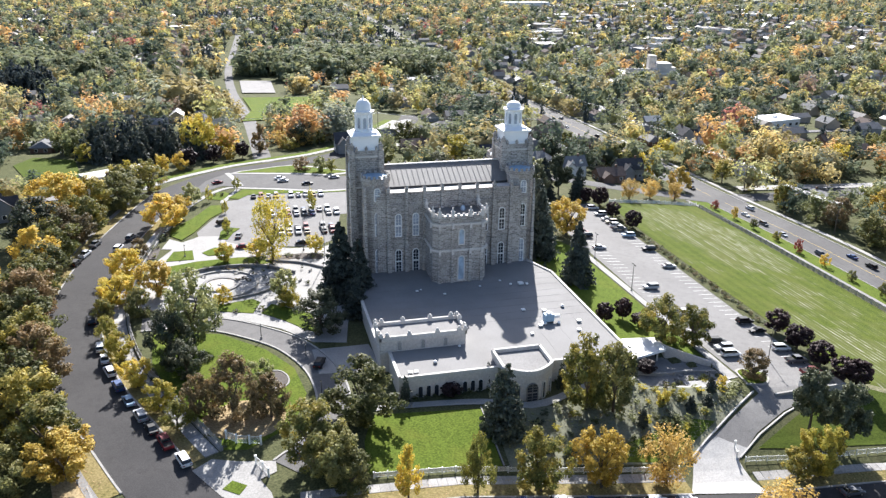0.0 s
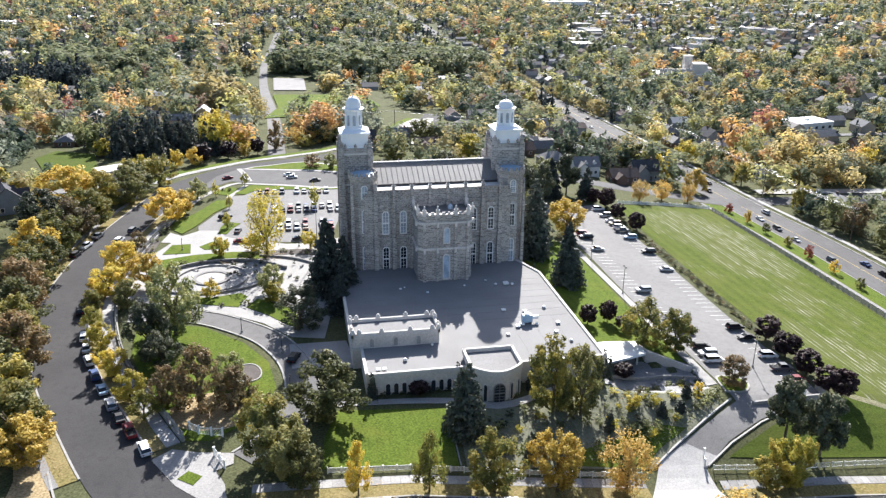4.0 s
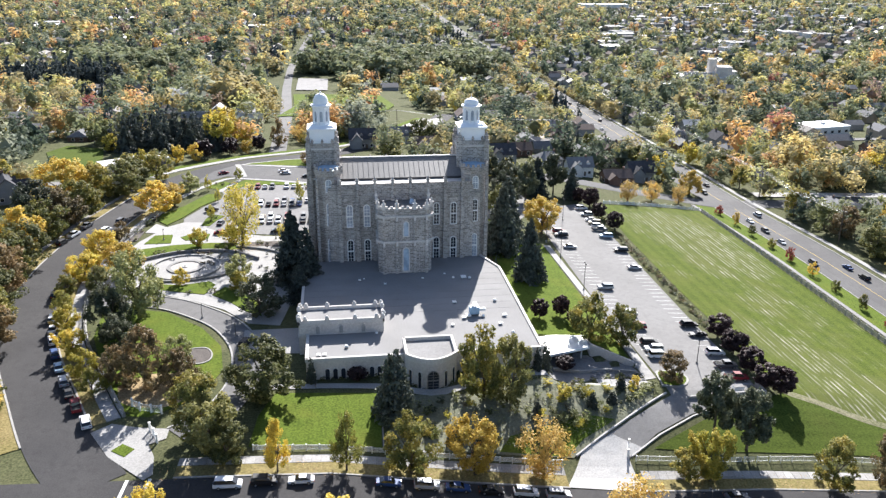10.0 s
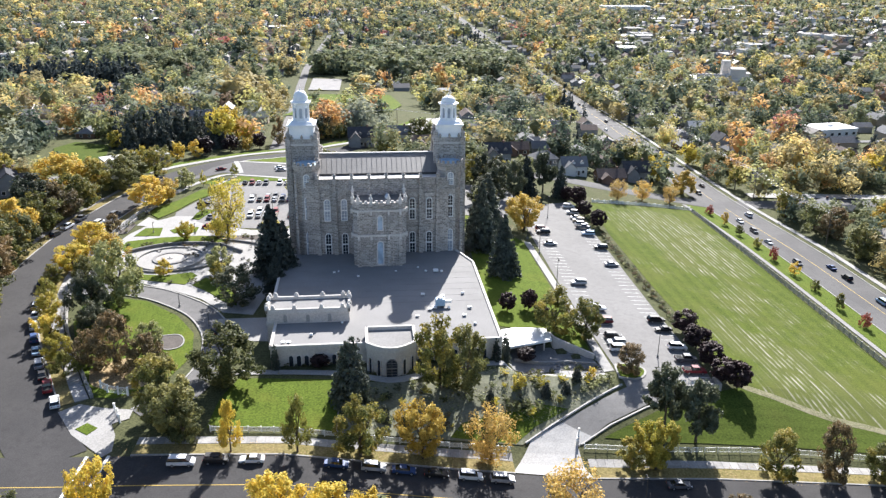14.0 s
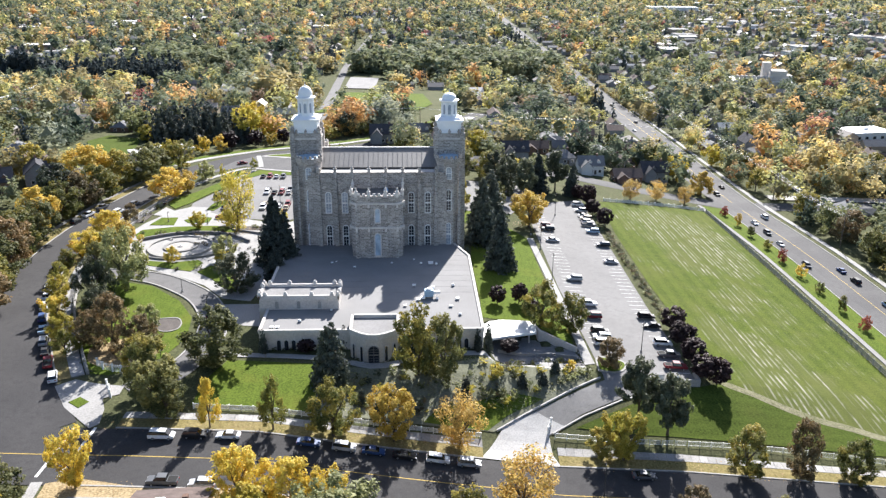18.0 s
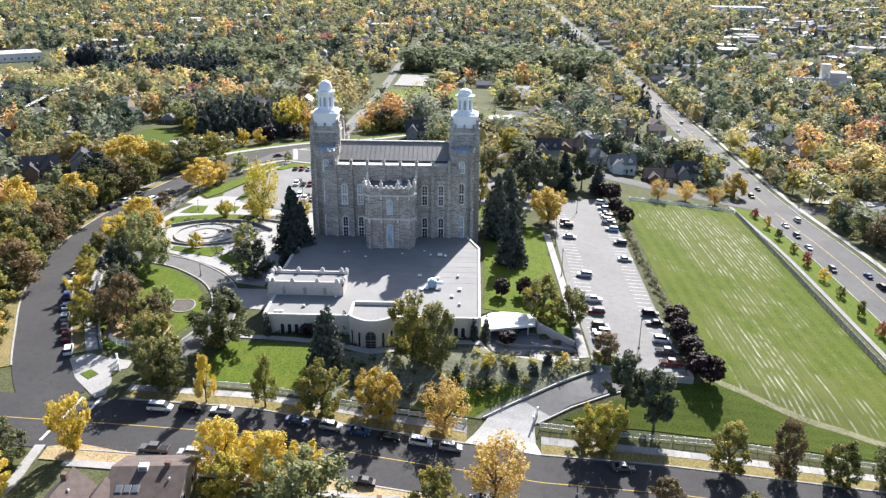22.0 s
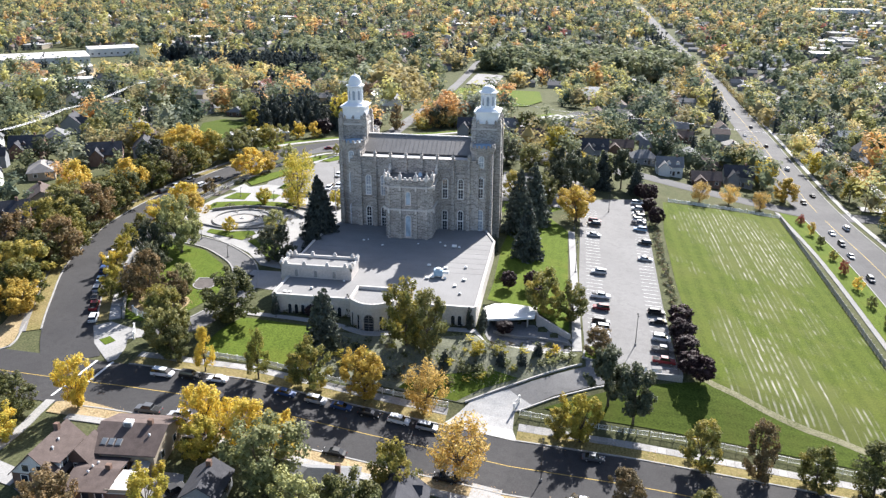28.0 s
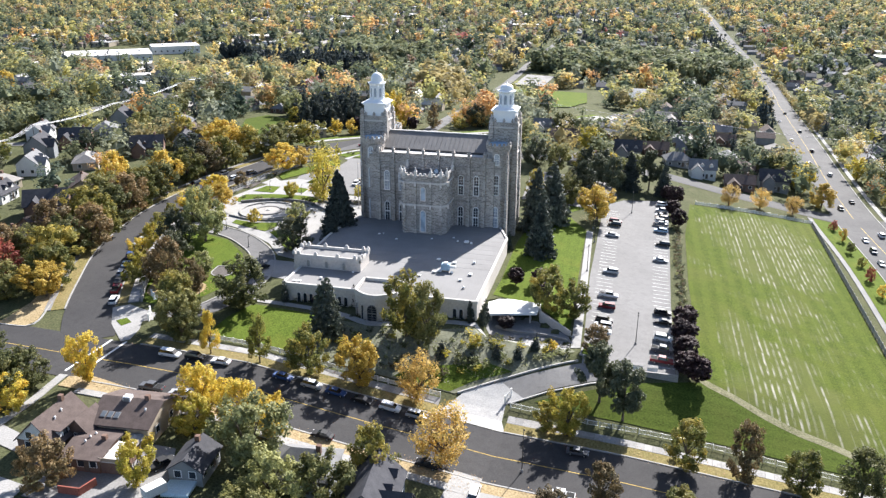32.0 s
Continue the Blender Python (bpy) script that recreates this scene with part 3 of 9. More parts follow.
# driveway from the street to the lot
drape("driveway", [(69.5, 111.6), (84, 110.8), (83.6, 119), (92, 125.2), (102, 130.4), (112, 134), (112, 136.2), (99.5, 136.2), (88, 129), (74.5, 121.2)], 0.115, ASPHALT_OLD, "grey asphalt driveway ramp", "driveway")
drape("driveway_apron", [(68.6, 111.2), (85.0, 110.3), (83.8, 114), (83.8, 119.4), (87.5, 121.8), (82.0, 125), (74.5, 121.0), (71.6, 116.0)], 0.16, APRON, "pale concrete driveway apron", "driveway")
drape("driveway_apron", [(-23.0, 129.6), (-19.6, 132.4), (-14.5, 130.6), (-8.0, 129.4), (-8.0, 126.2), (-11.0, 124.6), (-9.2, 120.5), (-8.4, 115.2), (-9.8, 113.6), (-17.8, 121.4)], 0.16, CONCRETE, "pale concrete drive entrance with paved bands", "driveway")
drape("lawn", [(-17.6, 123.2), (-15.9, 125.2), (-13.3, 123.3), (-14.7, 121.0)], 0.24, LAWN, "small diamond of mown lawn in the paving", "lawn", 0.1)
drape("verge", [(-46, 115), (-38, 115.4), (-37.2, 118.5), (-39.4, 124), (-41.6, 130), (-46, 139), (-49, 138), (-46, 127)], 0.17, DRY_VERGE, "bare dirt verge at the street corner", "grass strip")
strip("kerb", smooth_line([(-46, 114.8), (-38, 115.2), (-37.0, 118.5), (-38.9, 124), (-40.8, 129)], 1.5), -0.2, 0.2, 0.25, KERB, "pale concrete kerb round the street corner", 0.3)

# looping drive round the round lawn
loop = smooth_line([(-6, 127), (0.8, 134), (4.4, 144), (5.0, 154), (3.0, 165), (-2.4, 176), (-10, 184), (-19, 190.5), (-30, 194), (-38, 194)], 2)
strip("driveway", loop, -3.3, 3.3, 0.115, ASPHALT_MID, "grey concrete loop drive round a lawn", category="driveway")
strip("kerb", loop, 3.3, 3.75, 0.28, KERB, "pale kerb of the loop drive", 0.3)
strip("kerb", loop[10:], -3.75, -3.3, 0.28, KERB, "pale kerb of the loop drive", 0.3)
drape("lawn", [(-13, 134), (-7, 138.2), (-3.5, 142), (-0.4, 152), (-2.2, 164), (-8.2, 174.6), (-18.6, 185), (-30, 189), (-35, 188), (-33.5, 172), (-26.5, 153), (-18, 135)], 0.12, LAWN, "round mown lawn inside the loop drive", "lawn")
drape("planting_bed", smooth_line([(-10.3, 163), (-5.9, 163.4), (-3.9, 160.4), (-4.1, 156.8), (-6.8, 155.5), (-9.6, 157.6), (-10.3, 163)], 1)[:-1], 0.18, SOIL, "dark mulched planting bed in the lawn", "planting bed")
drape("driveway", [(3, 160), (18, 158), (16, 172), (2.5, 172)], 0.12, CONCRETE, "sunlit concrete forecourt beside the annex", "driveway")

# lawns and beds
drape("lawn", [(8, 122), (33.5, 120.6), (34.4, 138.2), (12, 140.6), (9, 132)], 0.12, LAWN, "bright mown front lawn", "lawn")
drape("lawn", [(73.5, 176), (86, 164), (95.0, 164), (94.6, 195), (94.2, 232), (86, 246), (76, 240), (73.2, 205)], 0.12, LAWN, "bright mown lawn beside the parking lot", "lawn")
drape("field", [(127.6, 137), (134.3, 134.5), (141.3, 130.4), (148, 127.4), (153.8, 125.8), (158.6, 123.8), (178, 117.6), (179, 180), (180.2, 240), (181.5, 300), (160, 296), (132.5, 288), (128.6, 245), (127.4, 200)], 0.12, FIELD, "wide mown field with worn pale stripes", "lawn")
drape("lawn", [(104, 120), (135, 118.5), (170, 116), (180, 114.5), (178, 117.6), (158.6, 123.8), (153.8, 125.8), (148, 127.4), (141.3, 130.4), (134.3, 134.5), (127.6, 137), (113, 132.6), (103.5, 128.4), (90, 121.5)], 0.13, BANK, "dark green mown bank below the field", "lawn")
for poly in ([(-35.9, 262.8), (-35.7, 270), (-29.6, 281.2), (-23.8, 297), (-20.3, 296.8), (-18.7, 289), (-23.6, 280), (-28.2, 265.2), (-31.9, 257.6)], [(-35.5, 238.4), (-33.7, 246.7), (-28, 247), (-27.2, 238.6)], [(-25.1, 244.1), (-21.5, 248.3), (-16, 246.9), (-16, 241.6), (-23, 241)], [(-36.2, 233.3), (-26, 236.8), (-14.1, 237.8), (-6, 236.5), (-4, 231), (-11.2, 230.4), (-13.9, 229.6), (-22, 229.6), (-29.6, 226.6), (-34.6, 223.8), (-37, 228)],
             [(-25.4, 204.4), (-17.6, 202.9), (-10.5, 205), (-8.5, 202.3), (-10.6, 195.6), (-19.2, 198.6), (-25.4, 201)], [(-8.6, 195.2), (-5.7, 200.4), (-2.9, 198.4), (4, 192), (6, 180), (2, 183), (-3, 189.6)], [(-20.2, 256), (-19.8, 263.4), (-18, 268.8), (-13.4, 266.2), (-15.6, 262), (-17.4, 255.4)]):
    drape("lawn", poly, 0.26, LAWN, "small mown lawn bed in the plaza", "lawn", 0.14)
drape("lawn", [(-17.8, 306.6), (-13.5, 304.4), (-9.8, 310.2), (2, 310.0), (15, 307.2), (50, 307), (50, 310.4), (23, 308.6), (15, 310), (2, 315.2), (-11.7, 319.6)], 0.2, LAWN, "mown strip between the lot and the street", "lawn")
strip("pavement", smooth_line([(-34, 290), (-29, 305), (-20.4, 321), (-15.3, 323.2), (-11.8, 321.6), (1.8, 316.8), (15, 311.2), (23, 309.8), (50, 311.6)], 2), -1.1, 1.1, 0.22, CONCRETE, "pale concrete sidewalk behind the parking lot", 0.2)
strip("pavement", [(-18.4, 352), (-14.6, 336), (-12.6, 326)], -1.1, 1.1, 0.15, CONCRETE, "pale crossing of the side street", category="pavement")
drape("traffic_island", [(-17.4, 350.4), (-13.2, 354.6), (-6, 357.2), (3, 361.4), (12, 363.2), (20, 357), (30, 348), (40, 341), (24, 336.4), (14, 341), (2, 344.4), (-9, 347.6)], 0.17, CONCRETE, "pale kerbed walk round the grass island of the junction", "kerb", 0.15)
drape("lawn", [(-14.6, 351), (-12, 353.6), (-5, 356.2), (3, 360), (11, 361.4), (19, 355.2), (28, 347.6), (35, 342), (24, 339.6), (14, 344.2), (2, 347.4), (-8, 350.2)], 0.24, LAWN, "mown grass island between the two streets", "lawn", 0.06)
drape("lawn", [(-27, 308.5), (-24.5, 313), (-21.5, 317), (-19.5, 317.5), (-17, 314), (-18.5, 307.6), (-20, 304)], 0.17, LAWN, "small mown corner beside the sidewalk", "lawn")
drape("pavement", [(-20.3, 303.6), (-18.4, 307.6), (-16.4, 314.4), (-14.6, 320.4), (-13, 319.6), (-15, 313), (-17.2, 306), (-18.6, 300.4), (-20.4, 300)], 0.16, CONCRETE, "pale walk from the lot to the street", "pavement")
drape("pavement", [(-37.6, 250), (-35.8, 259.6), (-31.6, 255.4), (-26.4, 260.6), (-20, 259.6), (-18, 254), (-28, 247.6)], 0.16, CONCRETE, "pale concrete drive into the parking lot", "pavement")
drape("lawn", [(73, 163), (86.4, 161.2), (95.3, 151.4), (95.2, 165), (86, 165.5), (73.6, 177)], 0.125, LAWN, "mown lawn above the entrance wall", "lawn")
strip("kerb", smooth_line([(-10.3, 163), (-5.9, 163.4), (-3.9, 160.4), (-4.1, 156.8), (-6.8, 155.5), (-9.6, 157.6), (-10.3, 163)], 0.8), -0.15, 0.15, 0.3, KERB, "pale edging of the planting bed", 0.2)
drape("bare_ground", smooth_line([(-22, 147), (-15, 152), (-7, 149.5), (-5.4, 143), (-10, 137.6), (-19, 139.5), (-22, 147)], 1.5)[:-1], 0.16, DRY_VERGE, "bare tan ground under lawn trees", "bare ground")
strip("kerb", [(34.5, 138.8), (34.2, 130), (33.9, 120.8)], -0.12, 0.12, 0.26, KERB, "pale edging beside the front lawn", 0.2)
drape("planting_bed", [(35, 120.4), (72, 119), (82, 126), (94, 133.6), (97.5, 141), (90, 148), (80, 146), (72, 141), (56, 136), (36, 137)], 0.14, MULCH, "sloping garden bed with low ground cover", "planting bed")
drape("lawn", [(57, 120.2), (70.6, 119.2), (75.5, 123.6), (84, 128.6), (78, 129.5), (69, 126.8), (60, 124.2)], 0.17, LAWN, "small mown slope beside the driveway wall", "lawn")
drape("gravel_court", [(74, 158.5), (85, 157.5), (95, 149.6), (96, 146.8), (88, 144.2), (77, 144.6), (74, 147)], 0.15, CONCRETE_DARK, "grey gravel court before the garden entrance", "gravel court")
drape("parking_lot", [(68, 256), (92, 258), (104, 280), (100, 304), (66, 302)], 0.1, ASPHALT_OLD, "worn asphalt court behind the stone building", "parking lot")
drape("lawn", [(76, 241), (86, 247), (92, 257.5), (70, 255), (70, 242)], 0.13, LAWN, "mown lawn behind the stone building", "lawn")
drape("pavement", smooth_line([(9, 142.2), (24, 141.2), (36, 139.4), (45, 136.2), (52, 137.6), (60, 140.8), (70, 141.8), (80, 140.2), (88, 138.4), (96, 141.5)], 3) + smooth_line([(96, 143.8), (88, 140.6), (80, 142.4), (70, 144), (60, 143), (52, 139.8), (45, 138.4), (36, 141.6), (24, 143.2), (9, 144.2)], 3), 0.2, CONCRETE, "pale winding concrete garden path", "pavement", 0.1)
strip("worn_track", smooth_line([(126.5, 138.5), (129.5, 136.6), (134.3, 134.5), (141.3, 130.4), (148, 127.4), (153.8, 125.8), (158.6, 123.8), (166, 121.4)], 2), -1.1, 1.1, 0.16, DUST, "pale worn track across the turf", category="track")

drape("driveway", [(77.6, 93.4), (83.4, 93.0), (82.2, 80), (76.6, 80)], 0.2, CONCRETE, "pale concrete drive of a house across the street", "driveway")
drape("driveway", [(96.0, 92.8), (100.6, 92.6), (100.2, 80), (95.8, 80)], 0.2, CONCRETE, "pale concrete drive of a house across the street", "driveway")
strip("pavement", smooth_line([(-12.6, 96.4), (-12.2, 90), (-11.8, 86), (-12.1, 77), (-13, 62)], 2), -1.0, 1.0, 0.2, CONCRETE, "pale concrete walk of the side street", 0.15)
drape("verge", [(-11, 96.0), (-6, 97.4), (8, 94.2), (8, 91.4), (0, 91.2), (-10.8, 92)], 0.17, DRY_VERGE, "dry bare verge at the street corner", "grass strip")

drape("traffic_island", smooth_line([(98.6, 139.4), (103, 139), (105.6, 141), (106.4, 144.2), (103.4, 146.4), (99.6, 146), (98.6, 139.4)], 1)[:-1], 0.3, KERB, "kerbed island at the parking lot entrance", "kerb", 0.25)
drape("lawn", smooth_line([(99.1, 140), (102.8, 139.5), (105.2, 141.3), (105.9, 144), (103.2, 145.9), (100, 145.5), (99.1, 140)], 1)[:-1], 0.34, LAWN, "grass of the kerbed island", "lawn")

# ---- the tall stone building ----
TZ, CX = 8.4, 44.7
temple = thing("stone_temple", "tall grey quarried-stone temple with two white domed towers", "temple", (CX, 218, TZ))
TINV = Matrix.Translation((-CX, -218, -TZ))


def tpart(name, bm, material, label="", parent=None, smooth=False):
    """A part of the stone building, drawn in world metres."""
    bm.transform(TINV)
    return part(name, bm, material, parent or temple, label, smooth)


def battlement(parent, material, pts, z, h, w, gap, depth, closed=True):
    """Merlons along a line of points, each a part."""
    n = len(pts)
    for i in range(n if closed else n - 1):
        a, b = Vector(pts[i]), Vector(pts[(i + 1) % n])
        length = (b - a).length
        k = max(1, round(length / (w + gap)))
        ang = math.degrees(math.atan2(b.y - a.y, b.x - a.x))
        for j in range(k):
            c = a + (b - a) * ((j + 0.5) / k)
            shared(("merlon", w, h), "merlon", lambda b: box(b, -w / 2, w / 2, -depth / 2, depth / 2, 0, h, 0.05), material, parent, TINV @ pose(c.x, c.y, z, 0, 0, ang))


def pinnacle(bm, x, y, z0, z1, w):
    """A shaft with a little gabled, pointed cap."""
    zc = z1 - w * 0.9
    box(bm, x - w / 2, x + w / 2, y - w / 2, y + w / 2, z0, zc - 0.25)
    box(bm, x - w * 0.62, x + w * 0.62, y - w * 0.62, y + w * 0.62, zc - 0.25, zc)
    prism(bm, [(x - w / 2, y - w / 2), (x + w / 2, y - w / 2), (x + w / 2, y + w / 2), (x - w / 2, y + w / 2)], zc, z1, 0.25)


# main hall walls
bm = bmesh.new()
box(bm, 24, 65.4, 204.9, 231.1, TZ, 35.6)
tpart("wall", bm, STONE)
for y0, y1 in ((204.9, 205.5), (230.5, 231.1)):
    bm = bmesh.new()
    box(bm, 25, 64.4, y0, y1, 35.6, 36.5)
    tpart("parapet", bm, STONE)
for z, h, d in ((33.0, 0.45, 0.3), (22.3, 0.3, 0.18), (36.5, 0.22, 0.18), (12.2, 0.4, 0.3)):
    for y0, y1 in ((204.9 - d, 205.2), (230.8, 231.1 + d)):
        bm = bmesh.new()
        box(bm, 24.5, 64.9, y0, y1, z, z + h)
        tpart("stone_band", bm, STONE, "projecting stone string course")
PX = [27.2 + 5.0 * i for i in range(8)]
for x in PX:
    for y0, s in ((204.9, -1), (231.1, 1)):
        bm = bmesh.new()
        lo, hi = sorted((y0, y0 + s * 0.75))
        box(bm, x - 0.5, x + 0.5, lo, hi, TZ, 33.2)
        lo, hi = sorted((y0, y0 + s * 1.05))
        box(bm, x - 0.62, x + 0.62, lo, hi, TZ, 22.3)
        pinnacle(bm, x, y0 + s * 0.32, 33.2, 38.7, 0.82)
        tpart("buttress", bm, STONE, "stone buttress ending in a small capped pinnacle")


def arched(w, h, steps=7):
    """Outline of a round-headed opening: across, up."""
    r = w / 2
    pts = [(-r, 0), (r, 0)]
    for i in range(steps + 1):
        a = math.pi * i / steps
        pts.append((r * math.cos(a), h - r + r * math.sin(a)))
    return pts


def arch_slab(bm, w, h, y0, y1):
    pts = arched(w, h)
    a = [bm.verts.new((x, y0, z)) for x, z in pts]
    b = [bm.verts.new((x, y1, z)) for x, z in pts]
    n = len(pts)
    bm.faces.new(a)
    bm.faces.new(b[::-1])
    for i in range(n):
        bm.faces.new((a[(i + 1) % n], a[i], b[i], b[(i + 1) % n]))


def arch_frame(bm, w, h, t, y0, y1):
    out, inn = arched(w + 2 * t, h + t), [(x, z + (0 if i > 1 else t)) for i, (x, z) in enumerate(arched(w, h))]
    n = len(out)
    rows = [[bm.verts.new((x, y, z)) for x, z in pts] for pts, y in ((out, y0), (inn, y0), (inn, y1), (out, y1))]
    for a, b in ((0, 1), (1, 2), (3, 0)):
        for i in range(n):
            bm.faces.new((rows[a][i], rows[a][(i + 1) % n], rows[b][(i + 1) % n], rows[b][i]))


MESHES = {}


def shared(key, name, make, material, parent, m, label=""):
    """One mesh for all alike pieces, each an object of its own."""
    if key not in MESHES:
        b = bmesh.new()
        make(b)
        bmesh.ops.recalc_face_normals(b, faces=b.faces[:])
        me = bpy.data.meshes.new(name)
        b.to_mesh(me)
        b.free()
        me.materials.append(material)
        MESHES[key] = me
    ob = new(name, MESHES[key])
    ob.parent = parent
    ob.matrix_basis = m
    if label:
        tagged(ob, label)
    return ob


def tall_window(parent, m, w, h, glass, key, bars=True, frame_mat=None, t=0.16):
    """A round-headed window: white frame, mid rail, muntins and a pane set back in the wall."""
    fm = frame_mat or WHITE_TRIM
    win = shared(("pane", key), "window", lambda b: arch_slab(b, w, h, -0.04, 0.05), glass, parent, m)
    fr = shared(("frame", key), "window_frame", lambda b: arch_frame(b, w, h, t, -0.22, 0.05), fm, win, Matrix())
    if bars:
        def mk(b):
            box(b, -w / 2, w / 2, -0.16, 0.0, h * 0.47, h * 0.53)
            box(b, -0.05, 0.05, -0.12, 0.0, 0.1, h - 0.1)
            for k in (0.16, 0.32, 0.66, 0.80):
                box(b, -w / 2, w / 2, -0.1, 0.0, h * k - 0.035, h * k + 0.035)
        shared(("bars", key), "glazing_grid", mk, fm, win, Matrix())
    return win


def at_temple(x, y, z, rz=0):
    return TINV @ pose(x, y, z, 0, 0, rz)


for x in (29.9, 34.8, 54.7, 59.7):
    for z, h in ((24.0, 6.5), (13.4, 6.7)):
        tall_window(temple, at_temple(x, 204.86, z), 1.45, h, GLASS_DARK if z < 20 or x > 50 else GLASS_PALE, ("hall", h, z < 20 or x > 50), t=0.24)
for x in (29.9, 34.8, 39.7, 44.7, 49.7, 54.7, 59.7):
    for z, h in ((24.0, 6.5), (13.4, 6.7)):
        tall_window(temple, at_temple(x, 231.14, z, 180), 1.45, h, GLASS_DARK, ("hallback", h))
# rough blocks that stand a little proud of the front wall
r_q = random.Random(19)
count = 0
while count < 260:
    x, row = r_q.uniform(27.9, 61.6), r_q.randrange(0, 44)
    z = 10.4 + row * 0.52
    ln = r_q.choice((0.75, 1.05, 1.35, 1.6))
    near = min(PX, key=lambda p: abs(p - x))
    if abs(x - near) < 0.75 + ln / 2 or 35.6 - ln / 2 < x < 53.4 + ln / 2 and z < 33 or 21.6 < z < 23.0 or 32.3 < z or 11.6 < z < 12.8:
        continue
    if any(abs(x - w) < 1.05 + ln / 2 for w in (29.9, 34.8, 54.7, 59.7)) and (12.9 < z < 20.5 or 23.4 < z < 31.0):
        continue
    count += 1
    shared(("stone", ln), "stone", lambda b: box(b, -ln / 2, ln / 2, -0.07, 0.04, -0.235, 0.235, 0.03), STONE_BLOCK, temple, at_temple(x, 204.88, z))

# roof: pale gutter walks, grey slopes, raised deck
for y0, y1 in ((205.5, 209.6), (226.4, 230.5)):
    bm = bmesh.new()
    box(bm, 25, 64.4, y0, y1, 35.6, 36.45)
    tpart("gutter_walk", bm, ROOF_WHITE, "pale roof walk inside the parapet")
bm = bmesh.new()
sec = [(209.6, 35.6), (209.6, 37.0), (218.0, 41.2), (226.4, 37.0), (226.4, 35.6)]
a = [bm.verts.new((26.0, y, z)) for y, z in sec]
b = [bm.verts.new((63.4, y, z)) for y, z in sec]
bm.faces.new(a), bm.faces.new(b[::-1])
for i in range(len(sec)):
    j = (i + 1) % len(sec)
    bm.faces.new((a[j], a[i], b[i], b[j]))
bmesh.ops.recalc_face_normals(bm, faces=bm.faces[:])
roof = tpart("roof", bm, ROOF_METAL, "long grey standing-seam roof")
for i in range(25):
    x = 27.0 + i * 1.48
    bm = bmesh.new()
    vs = [bm.verts.new(c) for c in ((x - 0.03, 209.6, 37.02), (x + 0.03, 209.6, 37.02), (x + 0.03, 217.9, 41.17), (x - 0.03, 217.9, 41.17))]
    up = [bm.verts.new(v.co + Vector((0, -0.03, 0.07))) for v in vs]
    bm.faces.new(up)
    for k in range(4):
        bm.faces.new((vs[k], vs[(k + 1) % 4], up[(k + 1) % 4], up[k]))
    tpart("seam", bm, ROOF_METAL, parent=roof)
bm = bmesh.new()
box(bm, 26.0, 63.4, 217.6, 218.4, 41.1, 41.4, 0.05)
tpart("roof_ridge", bm, ROOF_WHITE, "pale ridge cap of the roof")
bm = bmesh.new()
box(bm, 25.9, 63.5, 209.45, 209.6, 36.45, 37.1, 0.03)
tpart("roof_edge", bm, ROOF_SHADE, "eaves edge of the roof, coloured dark for shade")

